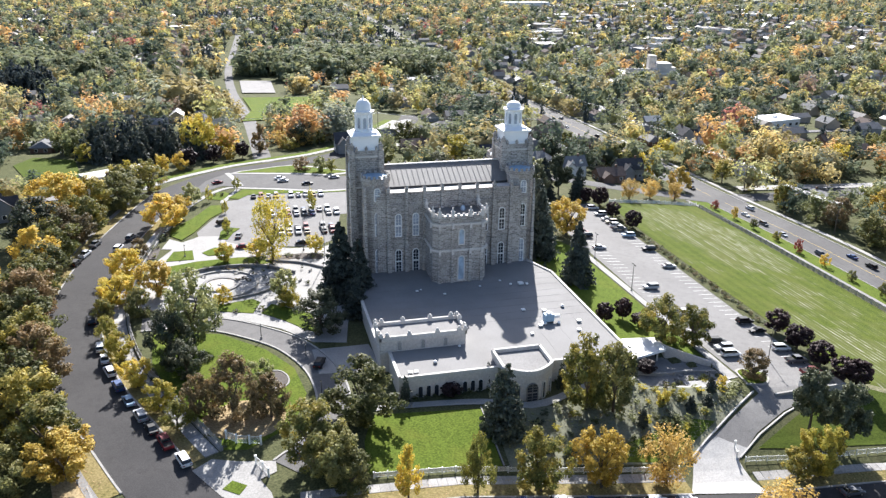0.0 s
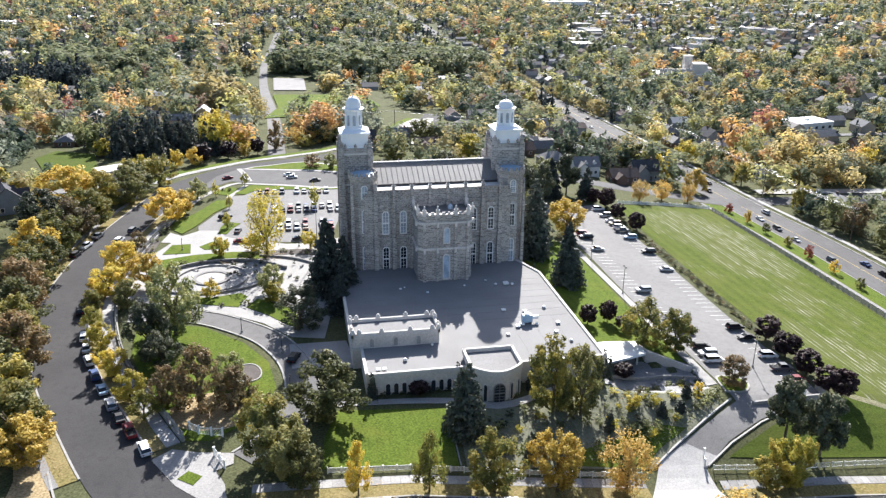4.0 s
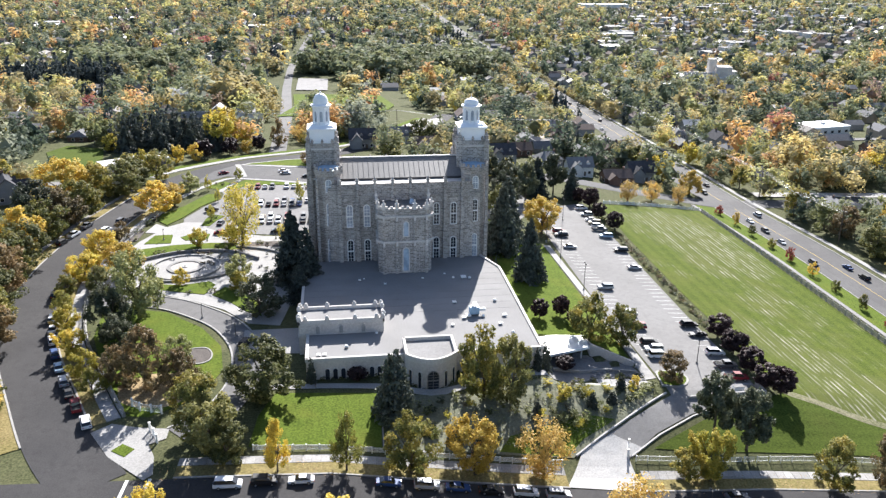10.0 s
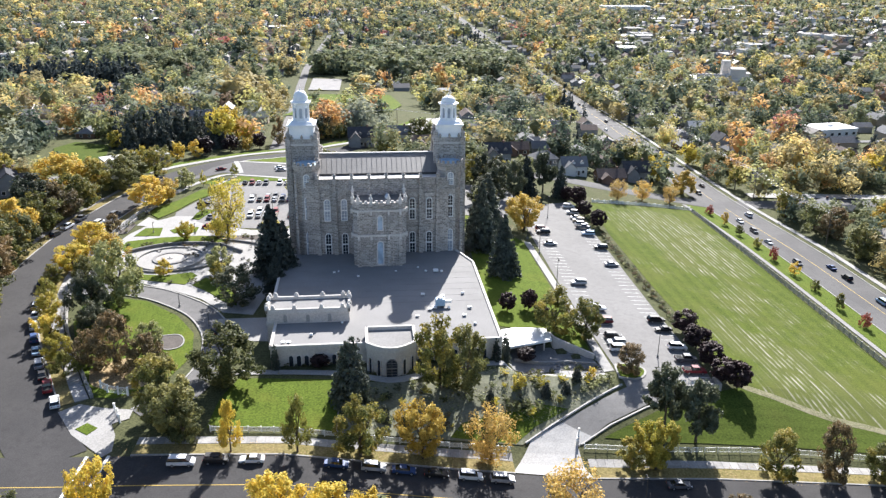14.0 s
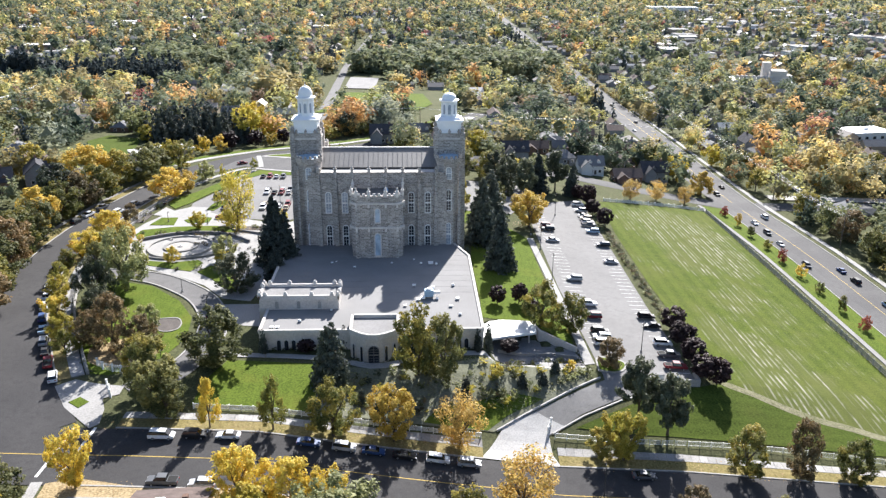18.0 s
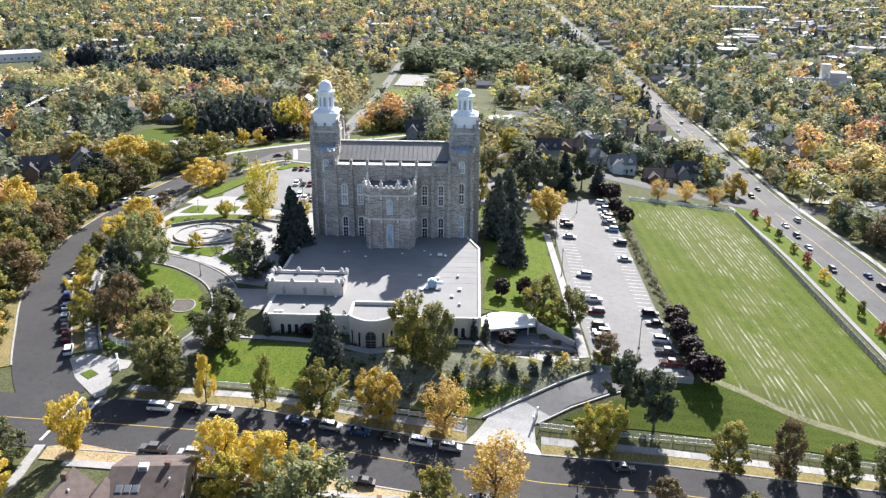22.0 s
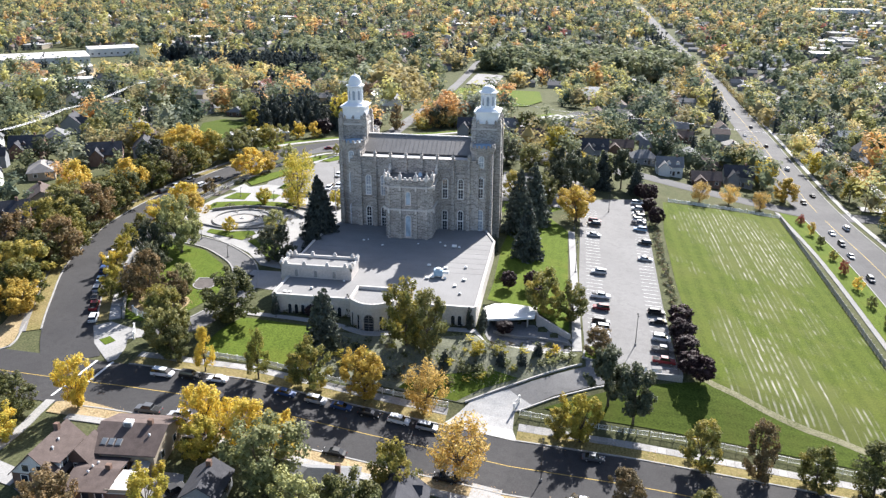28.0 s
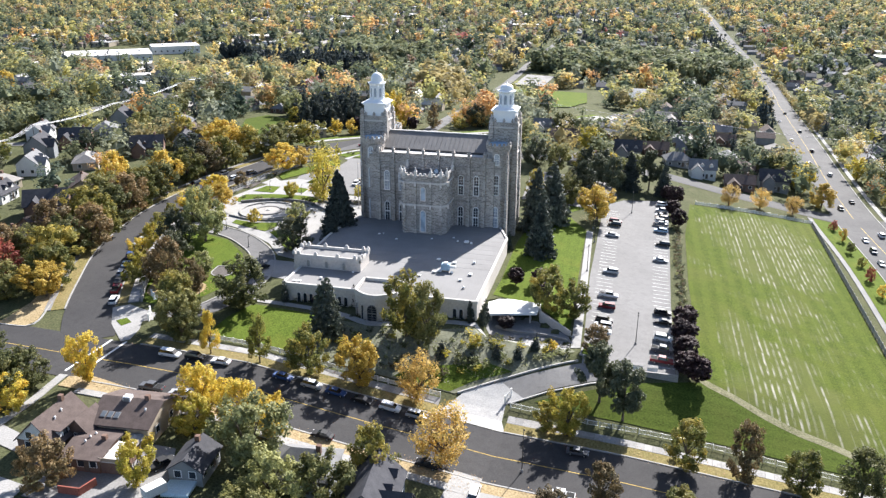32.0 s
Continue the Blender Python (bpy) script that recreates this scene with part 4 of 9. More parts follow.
# towers
for tx, drop, side in ((22.9, 0.0, -1), (66.5, 1.0, 1)):
    hw, ty = 4.75, 218.0
    tower = new("tower")
    tower.parent = temple
    tagged(tower, "square stone tower with corner piers and a white domed cupola")
    bm = bmesh.new()
    box(bm, tx - hw + 0.5, tx + hw - 0.5, ty - hw + 0.5, ty + hw - 0.5, TZ, 46.4)
    tpart("wall", bm, STONE, parent=tower)
    for z, h in ((44.6, 0.5), (36.0, 0.35), (22.3, 0.3)):
        bm = bmesh.new()
        box(bm, tx - hw + 0.25, tx + hw - 0.25, ty - hw + 0.25, ty + hw - 0.25, z, z + h)
        tpart("stone_band", bm, STONE_TRIM, parent=tower)
    for sx in (-1, 1):
        for sy in (-1, 1):
            bm = bmesh.new()
            x, y = tx + sx * (hw - 0.75), ty + sy * (hw - 0.75)
            box(bm, x - 1.0, x + 1.0, y - 1.0, y + 1.0, TZ, 24)
            prism(bm, [(x - 1.0, y - 1.0), (x + 1.0, y - 1.0), (x + 1.0, y + 1.0), (x - 1.0, y + 1.0)], 24, 24.9, 0.88)
            box(bm, x - 0.88, x + 0.88, y - 0.88, y + 0.88, 24.9, 35)
            prism(bm, [(x - 0.88, y - 0.88), (x + 0.88, y - 0.88), (x + 0.88, y + 0.88), (x - 0.88, y + 0.88)], 35, 35.7, 0.85)
            box(bm, x - 0.75, x + 0.75, y - 0.75, y + 0.75, 35.7, 46.6)
            pinnacle(bm, x, y, 46.6, 48.9, 1.05)
            tpart("corner_pier", bm, STONE, parent=tower)
    for k in (-0.4, 0.0, 0.4):
        for c in ((tx + k * 7, ty - hw + 0.75), (tx + k * 7, ty + hw - 0.75), (tx - hw + 0.75, ty + k * 7), (tx + hw - 0.75, ty + k * 7)):
            bm = bmesh.new()
            pinnacle(bm, c[0], c[1], 46.4, 47.7, 0.62)
            tpart("merlon", bm, STONE, parent=tower)
    # white cupola
    d = drop
    bm = bmesh.new()
    q = 3.55
    box(bm, tx - q, tx + q, ty - q, ty + q, 46.4, 50.0 - d * 0.3, 0.06)
    box(bm, tx - q - 0.25, tx + q + 0.25, ty - q - 0.25, ty + q + 0.25, 46.4, 47.0, 0.05)
    box(bm, tx - q - 0.35, tx + q + 0.35, ty - q - 0.35, ty + q + 0.35, 49.9 - d * 0.3, 50.25 - d * 0.3, 0.05)
    box(bm, tx - q - 0.65, tx + q + 0.65, ty - q - 0.65, ty + q + 0.65, 50.25 - d * 0.3, 50.65 - d * 0.3, 0.05)
    prism(bm, [(tx - q - 0.2, ty - q - 0.2), (tx + q + 0.2, ty - q - 0.2), (tx + q + 0.2, ty + q + 0.2), (tx - q - 0.2, ty + q + 0.2)], 50.65 - d * 0.3, 51.3 - d * 0.3, 0.75)
    tpart("cupola_base", bm, WHITE, "white painted square cupola base", tower)
    z0 = 51.2 - d * 0.4
    z1 = 56.2 - d * 0.8
    bm = bmesh.new()
    tw = math.pi / 8
    lathe(bm, tx, ty, [(2.7, z0), (2.7, z0 + 0.45), (2.25, z0 + 0.55), (2.2, z1)], 8, tw)
    drum = tpart("cupola_drum", bm, WHITE, "white octagonal cupola drum", tower)
    for i in range(8):
        ang = math.degrees(tw + math.pi / 8 + i * math.pi / 4)
        m = TINV @ pose(tx, ty, z0 + 0.9, 0, 0, ang + 90) @ pose(0, -2.08, 0)
        shared("louvre", "window", lambda b: arch_slab(b, 0.85, 3.1, -0.03, 0.06), GLASS_PALE, drum, m, "pale louvred opening")
        shared("louvre_frame", "window_frame", lambda b: arch_frame(b, 0.85, 3.1, 0.13, -0.13, 0.06), WHITE, drum, m)
        bm = bmesh.new()
        a = tw + i * math.pi / 4
        lathe(bm, tx + 2.32 * math.cos(a), ty + 2.32 * math.sin(a), [(0.3, z0 + 0.5), (0.22, z0 + 0.8), (0.2, z1 - 0.4), (0.3, z1)], 8)
        tpart("column", bm, WHITE, parent=drum)
    bm = bmesh.new()
    lathe(bm, tx, ty, [(2.35, z1), (2.7, z1 + 0.15), (3.0, z1 + 0.45), (3.0, z1 + 0.7), (2.5, z1 + 0.8), (2.2, z1 + 0.95)], 16, tw)
    tpart("cupola_cornice", bm, WHITE, parent=tower)
    zt = 59.9 - d * 2.0
    hd = zt - z1 - 0.9
    bm = bmesh.new()
    prof = [(2.15, z1 + 0.9)] + [(2.15 * math.cos(k * 0.19) ** 0.8, z1 + 1.1 + hd * math.sin(k * 0.19)) for k in range(8)] + [(0.28, zt + 0.1)]
    lathe(bm, tx, ty, prof, 16)
    tpart("dome", bm, WHITE, "white painted pointed dome", tower, True)
    bm = bmesh.new()
    lathe(bm, tx, ty, [(0.3, zt), (0.3, zt + 0.25), (0.12, zt + 0.35), (0.2, zt + 0.6), (0.05, zt + 0.8), (0.03, zt + 1.6)], 8)
    tpart("finial", bm, WHITE, parent=tower)
    # end face of the tower: tall windows
    for z, h in ((24.5, 7.0), (13.0, 7.0), (38.2, 4.0)):
        m = TINV @ pose(tx + side * (hw - 0.46), ty, z, 0, 0, 90 * side) @ pose(0, 0, 0)
        tall_window(tower, m, 1.7, h, GLASS_PALE, ("tower", h))

# eight-sided corner turrets
for tx, ty in ((24.3, 208.9), (66.0, 208.9), (24.3, 227.1), (66.0, 227.1)):
    turret = new("turret")
    turret.parent = temple
    tagged(turret, "eight-sided stone turret with a parapet and sky-tinted blue sheet top")
    oct8 = lambda r: ring(tx, ty, r / math.cos(math.pi / 8), 8, math.pi / 8)
    bm = bmesh.new()
    prism(bm, oct8(3.75), TZ, 13.0)
    prism(bm, oct8(3.45), 13.0, 38.8)
    prism(bm, oct8(3.6), 38.8, 39.4, 1.05)
    tpart("wall", bm, STONE, parent=turret)
    for z in (12.8, 22.3, 33.0, 39.3):
        bm = bmesh.new()
        prism(bm, oct8(3.68 if z < 35 else 3.85), z, z + 0.4)
        tpart("stone_band", bm, STONE, parent=turret)
    bm = bmesh.new()
    o = oct8(3.7)
    for i in range(8):
        a, b = Vector(o[i]), Vector(o[(i + 1) % 8])
        vs = box(bm, -(b - a).length / 2, (b - a).length / 2, -0.25, 0.25, 39.7, 40.6)
        mid = (a + b) / 2
        bmesh.ops.transform(bm, matrix=pose(mid.x, mid.y, 0, 0, 0, math.degrees(math.atan2(b.y - a.y, b.x - a.x))), verts=vs)
    tpart("parapet", bm, STONE, parent=turret)
    battlement(turret, STONE, o, 40.6, 0.8, 0.75, 0.6, 0.5)
    # the sheet's bright blue holds the sky's reflection as plain colour
    bm = bmesh.new()
    prism(bm, oct8(3.4), 39.5, 40.55)
    tpart("turret_roof", bm, SKY_BLUE_SHEET, "blue sheet over the turret top, sky reflection in its colour", turret)
    fy, rz = (ty - 3.47, 0) if ty < 218 else (ty + 3.47, 180)
    for z, h, g in ((34.3, 3.6, GLASS_PALE), (24.4, 6.7, GLASS_PALE if tx < 44 else GLASS_DARK), (13.6, 6.9, GLASS_PALE)):
        tall_window(turret, at_temple(tx, fy, z, rz), 1.35, h, g, ("turret", h, g.name), t=0.22)
    for dx in (-1, 1):
        bm = bmesh.new()
        x = tx + dx * 3.3
        y = ty - 3.0 if ty < 218 else ty + 3.0
        for z0, z1, w in ((TZ, 22.6, 0.85), (22.6, 32.4, 0.65), (32.4, 37.5, 0.5)):
            box(bm, x - w / 2, x + w / 2, y - w, y + w, z0, z1)
            prism(bm, [(x - w / 2, y - w), (x + w / 2, y - w), (x + w / 2, y + w), (x - w / 2, y + w)], z1, z1 + 0.8, 0.6)
        tpart("buttress", bm, STONE, parent=turret)

# projecting centre bay
bay = new("centre_bay")
bay.parent = temple
tagged(bay, "battlemented stone centre bay with pale bands and blue glass")
bx0, bx1, by = 37.4, 52.2, 193.9
outl = [(bx0, 205), (bx0, by + 1.6), (bx0 + 1.5, by), (bx1 - 1.5, by), (bx1, by + 1.6), (bx1, 205)]
bm = bmesh.new()
prism(bm, outl, TZ, 31.6)
tpart("wall", bm, STONE, parent=bay)
cxy = (44.8, 200)


def grown(poly, g):
    return [(x + g * (1 if x > 44.8 else -1), y - (g if y < 204 else 0)) for x, y in poly]


for z, h in ((22.75, 0.55), (30.0, 0.55)):
    bm = bmesh.new()
    prism(bm, grown(outl, 0.32), z, z + h)
    for bx in (38.9, 42.5, 47.4, 50.7):
        box(bm, bx - 0.3, bx + 0.3, by - 0.75, by + 0.2, z - 0.75, z + h + 0.15, 0.05)
    for sx in (bx0 - 0.35, bx1 + 0.35):
        box(bm, sx - 0.3, sx + 0.3, by + 1.6, by + 2.2, z - 0.75, z + h + 0.15, 0.05)
    tpart("stone_band", bm, STONE_TRIM, "pale moulded stone band with corbels", bay)
bm = bmesh.new()
for p0, p1 in zip(outl, outl[1:]):
    a, b = Vector(p0), Vector(p1)
    vs = box(bm, -(b - a).length / 2, (b - a).length / 2, -0.22, 0.22, 31.5, 32.6)
    mid = (a + b) / 2
    bmesh.ops.transform(bm, matrix=pose(mid.x, mid.y, 0, 0, 0, math.degrees(math.atan2(b.y - a.y, b.x - a.x))), verts=vs)
tpart("parapet", bm, STONE, parent=bay)
battlement(bay, STONE_TRIM, outl, 32.6, 0.7, 0.75, 0.75, 0.5, False)
for p in outl[1:-1] + [(42.5, by), (47.4, by), (bx0, 203), (bx1, 203)]:
    bm = bmesh.new()
    pinnacle(bm, p[0], p[1], 32.3, 34.7, 0.8)
    lathe(bm, p[0], p[1], [(0.15, 34.6), (0.3, 34.85), (0.15, 35.1)], 6)
    tpart("pinnacle", bm, STONE_TRIM, "pale weathered pinnacle with a knob", bay)
bm = bmesh.new()
prism(bm, [(x + (0.25 if x < 44.8 else -0.25), y + (0.25 if y < 204 else 0)) for x, y in outl], 31.55, 31.75)
tpart("bay_roof", bm, ROOF_METAL, "dark flat roof behind the battlements", bay)
bm = bmesh.new()
lathe(bm, 47.3, 201.5, [(0.75, 31.7), (0.75, 32.3), (0.45, 32.9), (0.1, 33.1)], 10)
tpart("roof_vent", bm, GLASS_BLUE, "pale domed roof vent", bay)
for bx in (38.95, 42.5, 47.4, 50.65):
    bm = bmesh.new()
    for z0, z1, w, d in ((TZ, 22.75, 0.42, 0.55), (23.3, 30.0, 0.36, 0.4), (30.5, 32.6, 0.3, 0.25)):
        box(bm, bx - w, bx + w, by - d, by + 0.2, z0, z1)
    tpart("buttress", bm, STONE, parent=bay)
tall_window(bay, at_temple(44.95, by - 0.04, 14.2), 1.5, 7.0, GLASS_BLUE, "bay_door", False, STONE_TRIM, 0.3)
tall_window(bay, at_temple(44.95, by - 0.04, 24.4), 1.3, 4.4, GLASS_BLUE, "bay_win", False, STONE_TRIM, 0.28)

# ---- low annex ----
AZ = 8.2
annex = thing("annex_building", "low pale precast annex with a grey flat roof and arched windows", "building", (44, 170, AZ))
AINV = Matrix.Translation((-44, -170, -AZ))


def apart_(name, bm, material, label="", parent=None, smooth=False):
    bm.transform(AINV)
    return part(name, bm, material, parent or annex, label, smooth)


plan = [(18.5, 145.5), (71.8, 145.5), (71.8, 195), (68.0, 205.3), (20.0, 205.3), (16.6, 190), (16.6, 157.8), (18.5, 157.8)]
bm = bmesh.new()
prism(bm, plan, AZ - 1.5, 13.5)
apart_("wall", bm, STUCCO, "pale precast walls")
bm = bmesh.new()
prism(bm, [(44 + (x - 44) * 0.988, 172 + (y - 172) * 0.988) for x, y in plan], 13.5, 13.75)
apart_("roof", bm, ROOF_FLAT, "grey membrane flat roof with seams")
for a, b in zip(plan, plan[1:] + plan[:1]):
    if a[1] > 200 and b[1] > 200:
        continue
    A, B = Vector(a), Vector(b)
    bm = bmesh.new()
    vs = box(bm, -(B - A).length / 2 - 0.15, (B - A).length / 2 + 0.15, -0.18, 0.5, 13.3, 14.1, 0.04)
    mid = (A + B) / 2
    bmesh.ops.transform(bm, matrix=pose(mid.x, mid.y, 0, 0, 0, math.degrees(math.atan2(B.y - A.y, B.x - A.x))), verts=vs)
    apart_("coping", bm, CREAM, "pale roof coping")
for k in range(9):
    y = 168 + k * 3.9
    bm = bmesh.new()
    box(bm, 17.4 + (0.6 if y > 190 else 0), 71.0 - max(0, (y - 195) * 0.4), y - 0.05, y + 0.05, 13.75, 13.775)
    apart_("roof_seam", bm, CONCRETE_DARK)
for x in (55.5, 60.8, 66.1):
    bm = bmesh.new()
    box(bm, x - 0.05, x + 0.05, 146.5, 167.8, 13.752, 13.772)
    apart_("roof_seam", bm, CONCRETE_DARK)
# arched windows of the front
for x in (23.1, 24.85, 26.6, 32.9, 34.65, 36.4, 57.5, 59.2, 60.9, 66.0, 67.7):
    tall_window(annex, AINV @ pose(x, 145.46, 8.7), 0.95, 2.8, GLASS_DARK, "annex_window", False, CREAM, 0.12)
# raised room with merlons
room = new("raised_room")
room.parent = annex
tagged(room, "long raised room with a crenellated parapet")
rx0, rx1, ry0, ry1 = 16.6, 36.4, 157.8, 165.4
bm = bmesh.new()
box(bm, rx0 + 0.03, rx1, ry0 + 0.03, ry1, 13.56, 16.7)
apart_("wall", bm, STUCCO, parent=room)
bm = bmesh.new()
pts = [(rx0, ry0), (rx1, ry0), (rx1, ry1), (rx0, ry1)]
for i in range(4):
    a, b = Vector(pts[i]), Vector(pts[(i + 1) % 4])
    vs = box(bm, -(b - a).length / 2 - 0.2, (b - a).length / 2 + 0.2, -0.2, 0.35, 16.5, 17.6, 0.03)
    mid = (a + b) / 2
    bmesh.ops.transform(bm, matrix=pose(mid.x, mid.y, 0, 0, 0, math.degrees(math.atan2(b.y - a.y, b.x - a.x))), verts=vs)
apart_("parapet", bm, CREAM, parent=room)
for x, y in [(rx0 + 0.2 + k * (rx1 - rx0 - 0.4) / 3 * 1.0, yy) for k in range(4) for yy in (ry0, ry1)] + [(rx0 + 1.6, ry0), (rx1 - 1.6, ry0), (rx0 + 1.6, ry1), (rx1 - 1.6, ry1), (rx0, ry0 + 1.6), (rx1, ry0 + 1.6), (rx0, ry1 - 1.6), (rx1, ry1 - 1.6)]:
    bm = bmesh.new()
    box(bm, x - 0.5, x + 0.5, y - 0.42, y + 0.42, 17.4, 18.15, 0.08)
    lathe(bm, x, y, [(0.38, 18.1), (0.42, 18.35), (0.22, 18.6)], 8)
    apart_("merlon", bm, CREAM, parent=room)
bm = bmesh.new()
box(bm, rx0 + 0.3, rx1 - 0.3, ry0 + 0.3, ry1 - 0.3, 16.7, 16.85)
apart_("roof", bm, ROOF_FLAT, parent=room)
for x in (21.0, 26.4, 31.6):
    tall_window(room, AINV @ pose(x, ry0 - 0.04, 14.0), 0.9, 2.1, KERB, "blind_niche", False, CREAM, 0.1)
# bowed front room
bow = new("bow_room")
bow.parent = annex
tagged(bow, "bow-fronted room with a curved parapet and tall windows")
bx0, bx1, bb = 40.3, 51.4, 150.0


def bowline(g=0.0):
    pts = []
    for i in range(13):
        t = i / 12
        pts.append((bx0 - g + (bx1 - bx0 + 2 * g) * t, 142.0 - g - 3.2 * math.sin(math.pi * t) ** 0.9))
    return pts


bm = bmesh.new()
prism(bm, bowline() + [(bx1, bb), (bx0, bb)], AZ - 1.5, 15.0)
apart_("wall", bm, STUCCO, parent=bow)
bm = bmesh.new()
path = bowline() + [(bx1, bb), (bx0, bb), bowline()[0]]
for a, b in zip(path, path[1:]):
    A, B = Vector(a), Vector(b)
    vs = box(bm, -(B - A).length / 2 - 0.1, (B - A).length / 2 + 0.1, -0.22, 0.4, 14.7, 15.95, 0.03)
    mid = (A + B) / 2
    bmesh.ops.transform(bm, matrix=pose(mid.x, mid.y, 0, 0, 0, math.degrees(math.atan2(B.y - A.y, B.x - A.x))), verts=vs)
apart_("parapet", bm, CREAM, parent=bow)
bm = bmesh.new()
prism(bm, [(45.85 + (x - 45.85) * 0.95, 145 + (y - 145) * 0.94) for x, y in bowline() + [(bx1, bb), (bx0, bb)]], 14.9, 15.1)
apart_("roof", bm, ROOF_FLAT, parent=bow)
bl = bowline()
for i, w, h in ((1, 0.75, 4.0), (3, 0.75, 4.0), (6, 2.3, 4.4), (9, 0.75, 4.0), (11, 0.75, 4.0)):
    a, b = Vector(bl[max(i - 1, 0)]), Vector(bl[min(i + 1, 12)])
    t = (b - a).normalized()
    p = Vector(bl[i]) + Vector((t.y, -t.x)) * 0.05
    tall_window(bow, AINV @ pose(p.x, p.y, 8.6, 0, 0, math.degrees(math.atan2(t.y, t.x))), w, h, GLASS_DARK, ("bow", w), w > 2, CONCRETE_DARK if w > 2 else CREAM, 0.14)
# roof vents and plant
VENTS = [(27.5, 150.5, 0.5), (21.3, 147.2, 0.45), (22.6, 147.2, 0.45), (34.6, 156.6, 0.4), (60.3, 170.5, 0.5), (55.3, 172.0, 0.5), (65.8, 172, 0.5), (66.5, 163, 0.5), (64.6, 158.5, 0.45), (66.6, 153.5, 0.45), (57.6, 163.5, 0.6), (56.4, 162.6, 0.5), (61.2, 163.0, 0.45), (53.0, 159.0, 0.4), (60.2, 188.2, 0.7), (61.8, 187.6, 0.5), (49.0, 189.0, 0.3), (38.5, 186.0, 0.35), (33.0, 190.2, 0.3), (31.8, 189.4, 0.35), (55.4, 191.5, 0.3), (57.4, 188.3, 0.45)]
for i, (x, y, s) in enumerate(VENTS):
    v = thing("roof_vent", "small white metal roof vent on a curb", "roof vent", (x, y, 13.76), group="vents on the flat roof")
    bm = bmesh.new()
    box(bm, -s * 0.8, s * 0.8, -s * 0.8, s * 0.8, 0, 0.3 * s + 0.1, 0.02)
    part("curb", bm, CONCRETE_DARK, v)
    bm = bmesh.new()
    if i % 3:
        box(bm, -s, s, -s, s, 0.3 * s + 0.1, 0.95 * s + 0.1, 0.08 * s)
    else:
        lathe(bm, 0, 0, [(s * 0.7, 0.3 * s), (s * 0.75, s), (s * 0.9, s * 1.05), (s * 0.5, s * 1.45)], 10)
    part("hood", bm, WHITE_TRIM, v)
ac = thing("rooftop_unit", "pale blue-grey rooftop air handler with ducts", "air conditioner", (59.0, 164.6, 13.76))
bm = bmesh.new()
box(bm, -0.7, 0.9, -0.6, 0.6, 0.3, 1.5, 0.06)
part("cabinet", bm, SKY_BLUE_SHEET, ac)
for sx in (-0.5, 0.7):
    bm = bmesh.new()
    box(bm, sx - 0.08, sx + 0.08, -0.6, 0.6, 0, 0.3)
    part("foot", bm, CONCRETE_DARK, ac)
bm = bmesh.new()
box(bm, 0.9, 2.0, -0.25, 0.25, 0.7, 1.2, 0.04)
part("duct", bm, WHITE_TRIM, ac)
bm = bmesh.new()
lathe(bm, 0.1, 0, [(0.45, 1.48), (0.45, 1.75), (0.2, 1.8)], 12)
part("fan_cowl", bm, WHITE_TRIM, ac)
ac.matrix_basis = pose(59.0, 164.6, 13.76) @ Matrix.Diagonal((1.5, 1.5, 1.5, 1))

# entrance canopy and garden walls
canopy = thing("entrance_canopy", "white flat canopy over a garden entrance", "canopy", (80, 158, 7.55))
bm = bmesh.new()
prism(bm, [(-8.1, -5.6), (-6.2, -6.4), (6.2, -3.0), (6.6, 3.4), (-8.1, 5.2)], 0.0, 0.6)
part("roof_slab", bm, WHITE_TRIM, canopy)
for x, y in ((-5.6, -5.0), (-1.0, -4.0), (4.4, -2.4), (-5.5, 2.4), (5.0, 1.0)):
    bm = bmesh.new()
    lathe(bm, x, y, [(0.22, ground_z(80 + x, 158 + y) - 7.8), (0.22, 0.0)], 10)
    part("post", bm, CREAM, canopy)


def wall_run(name, pts, t, z_top, z_bot, material, label, category="wall"):
    """An upright wall along points, with its own top height at each point."""
    line = [p[:2] for p in pts]
    l, r = offset_line(line, t / 2), offset_line(line, -t / 2)
    bm = bmesh.new()
    q = []
    for i, p in enumerate(pts):
        zb, zt = z_bot(*p[:2]), z_top(*p[:2])
        q.append([bm.verts.new((*l[i], zb)), bm.verts.new((*l[i], zt)), bm.verts.new((*r[i], zt)), bm.verts.new((*r[i], zb))])
    for a, b in zip(q, q[1:]):
        for k in range(3):
            bm.faces.new((a[k], b[k], b[k + 1], a[k + 1]))
    bm.faces.new(q[0]), bm.faces.new(q[-1][::-1])
    bmesh.ops.recalc_face_normals(bm, faces=bm.faces[:])
    return tagged(part(name, bm, material), label, category)


low = lambda x, y: ground_z(x, y) - 0.4
deep = lambda x, y: 3.5
wall_run("entrance_wall", [(72.0, 162.4), (79, 161.2), (86.0, 160.0)], 0.4, lambda x, y: 7.54, deep, STUCCO, "pale back wall under the entrance canopy")
wall_run("retaining_wall", [(86.2, 160.0), (87.0, 156.6), (90, 154.2), (95.6, 149.8)], 0.5, lambda x, y: 8.4 - (x - 85.5) * 0.2, deep, STUCCO, "pale sloping retaining wall beside the entrance")
wall_run("retaining_wall", [(76, 150.5), (82, 148.5), (89, 148.5), (95, 146.6)], 0.4, lambda x, y: ground_z(x, y) + 0.9, low, CONCRETE, "pale low garden wall")
wall_run("retaining_wall", smooth_line([(72.6, 119.4), (79, 124.0), (86, 128.6), (98.5, 136.8)], 2.5), 0.35, lambda x, y: ground_z(x, y) + 0.38, low, APRON, "pale concrete wall along the driveway ramp")
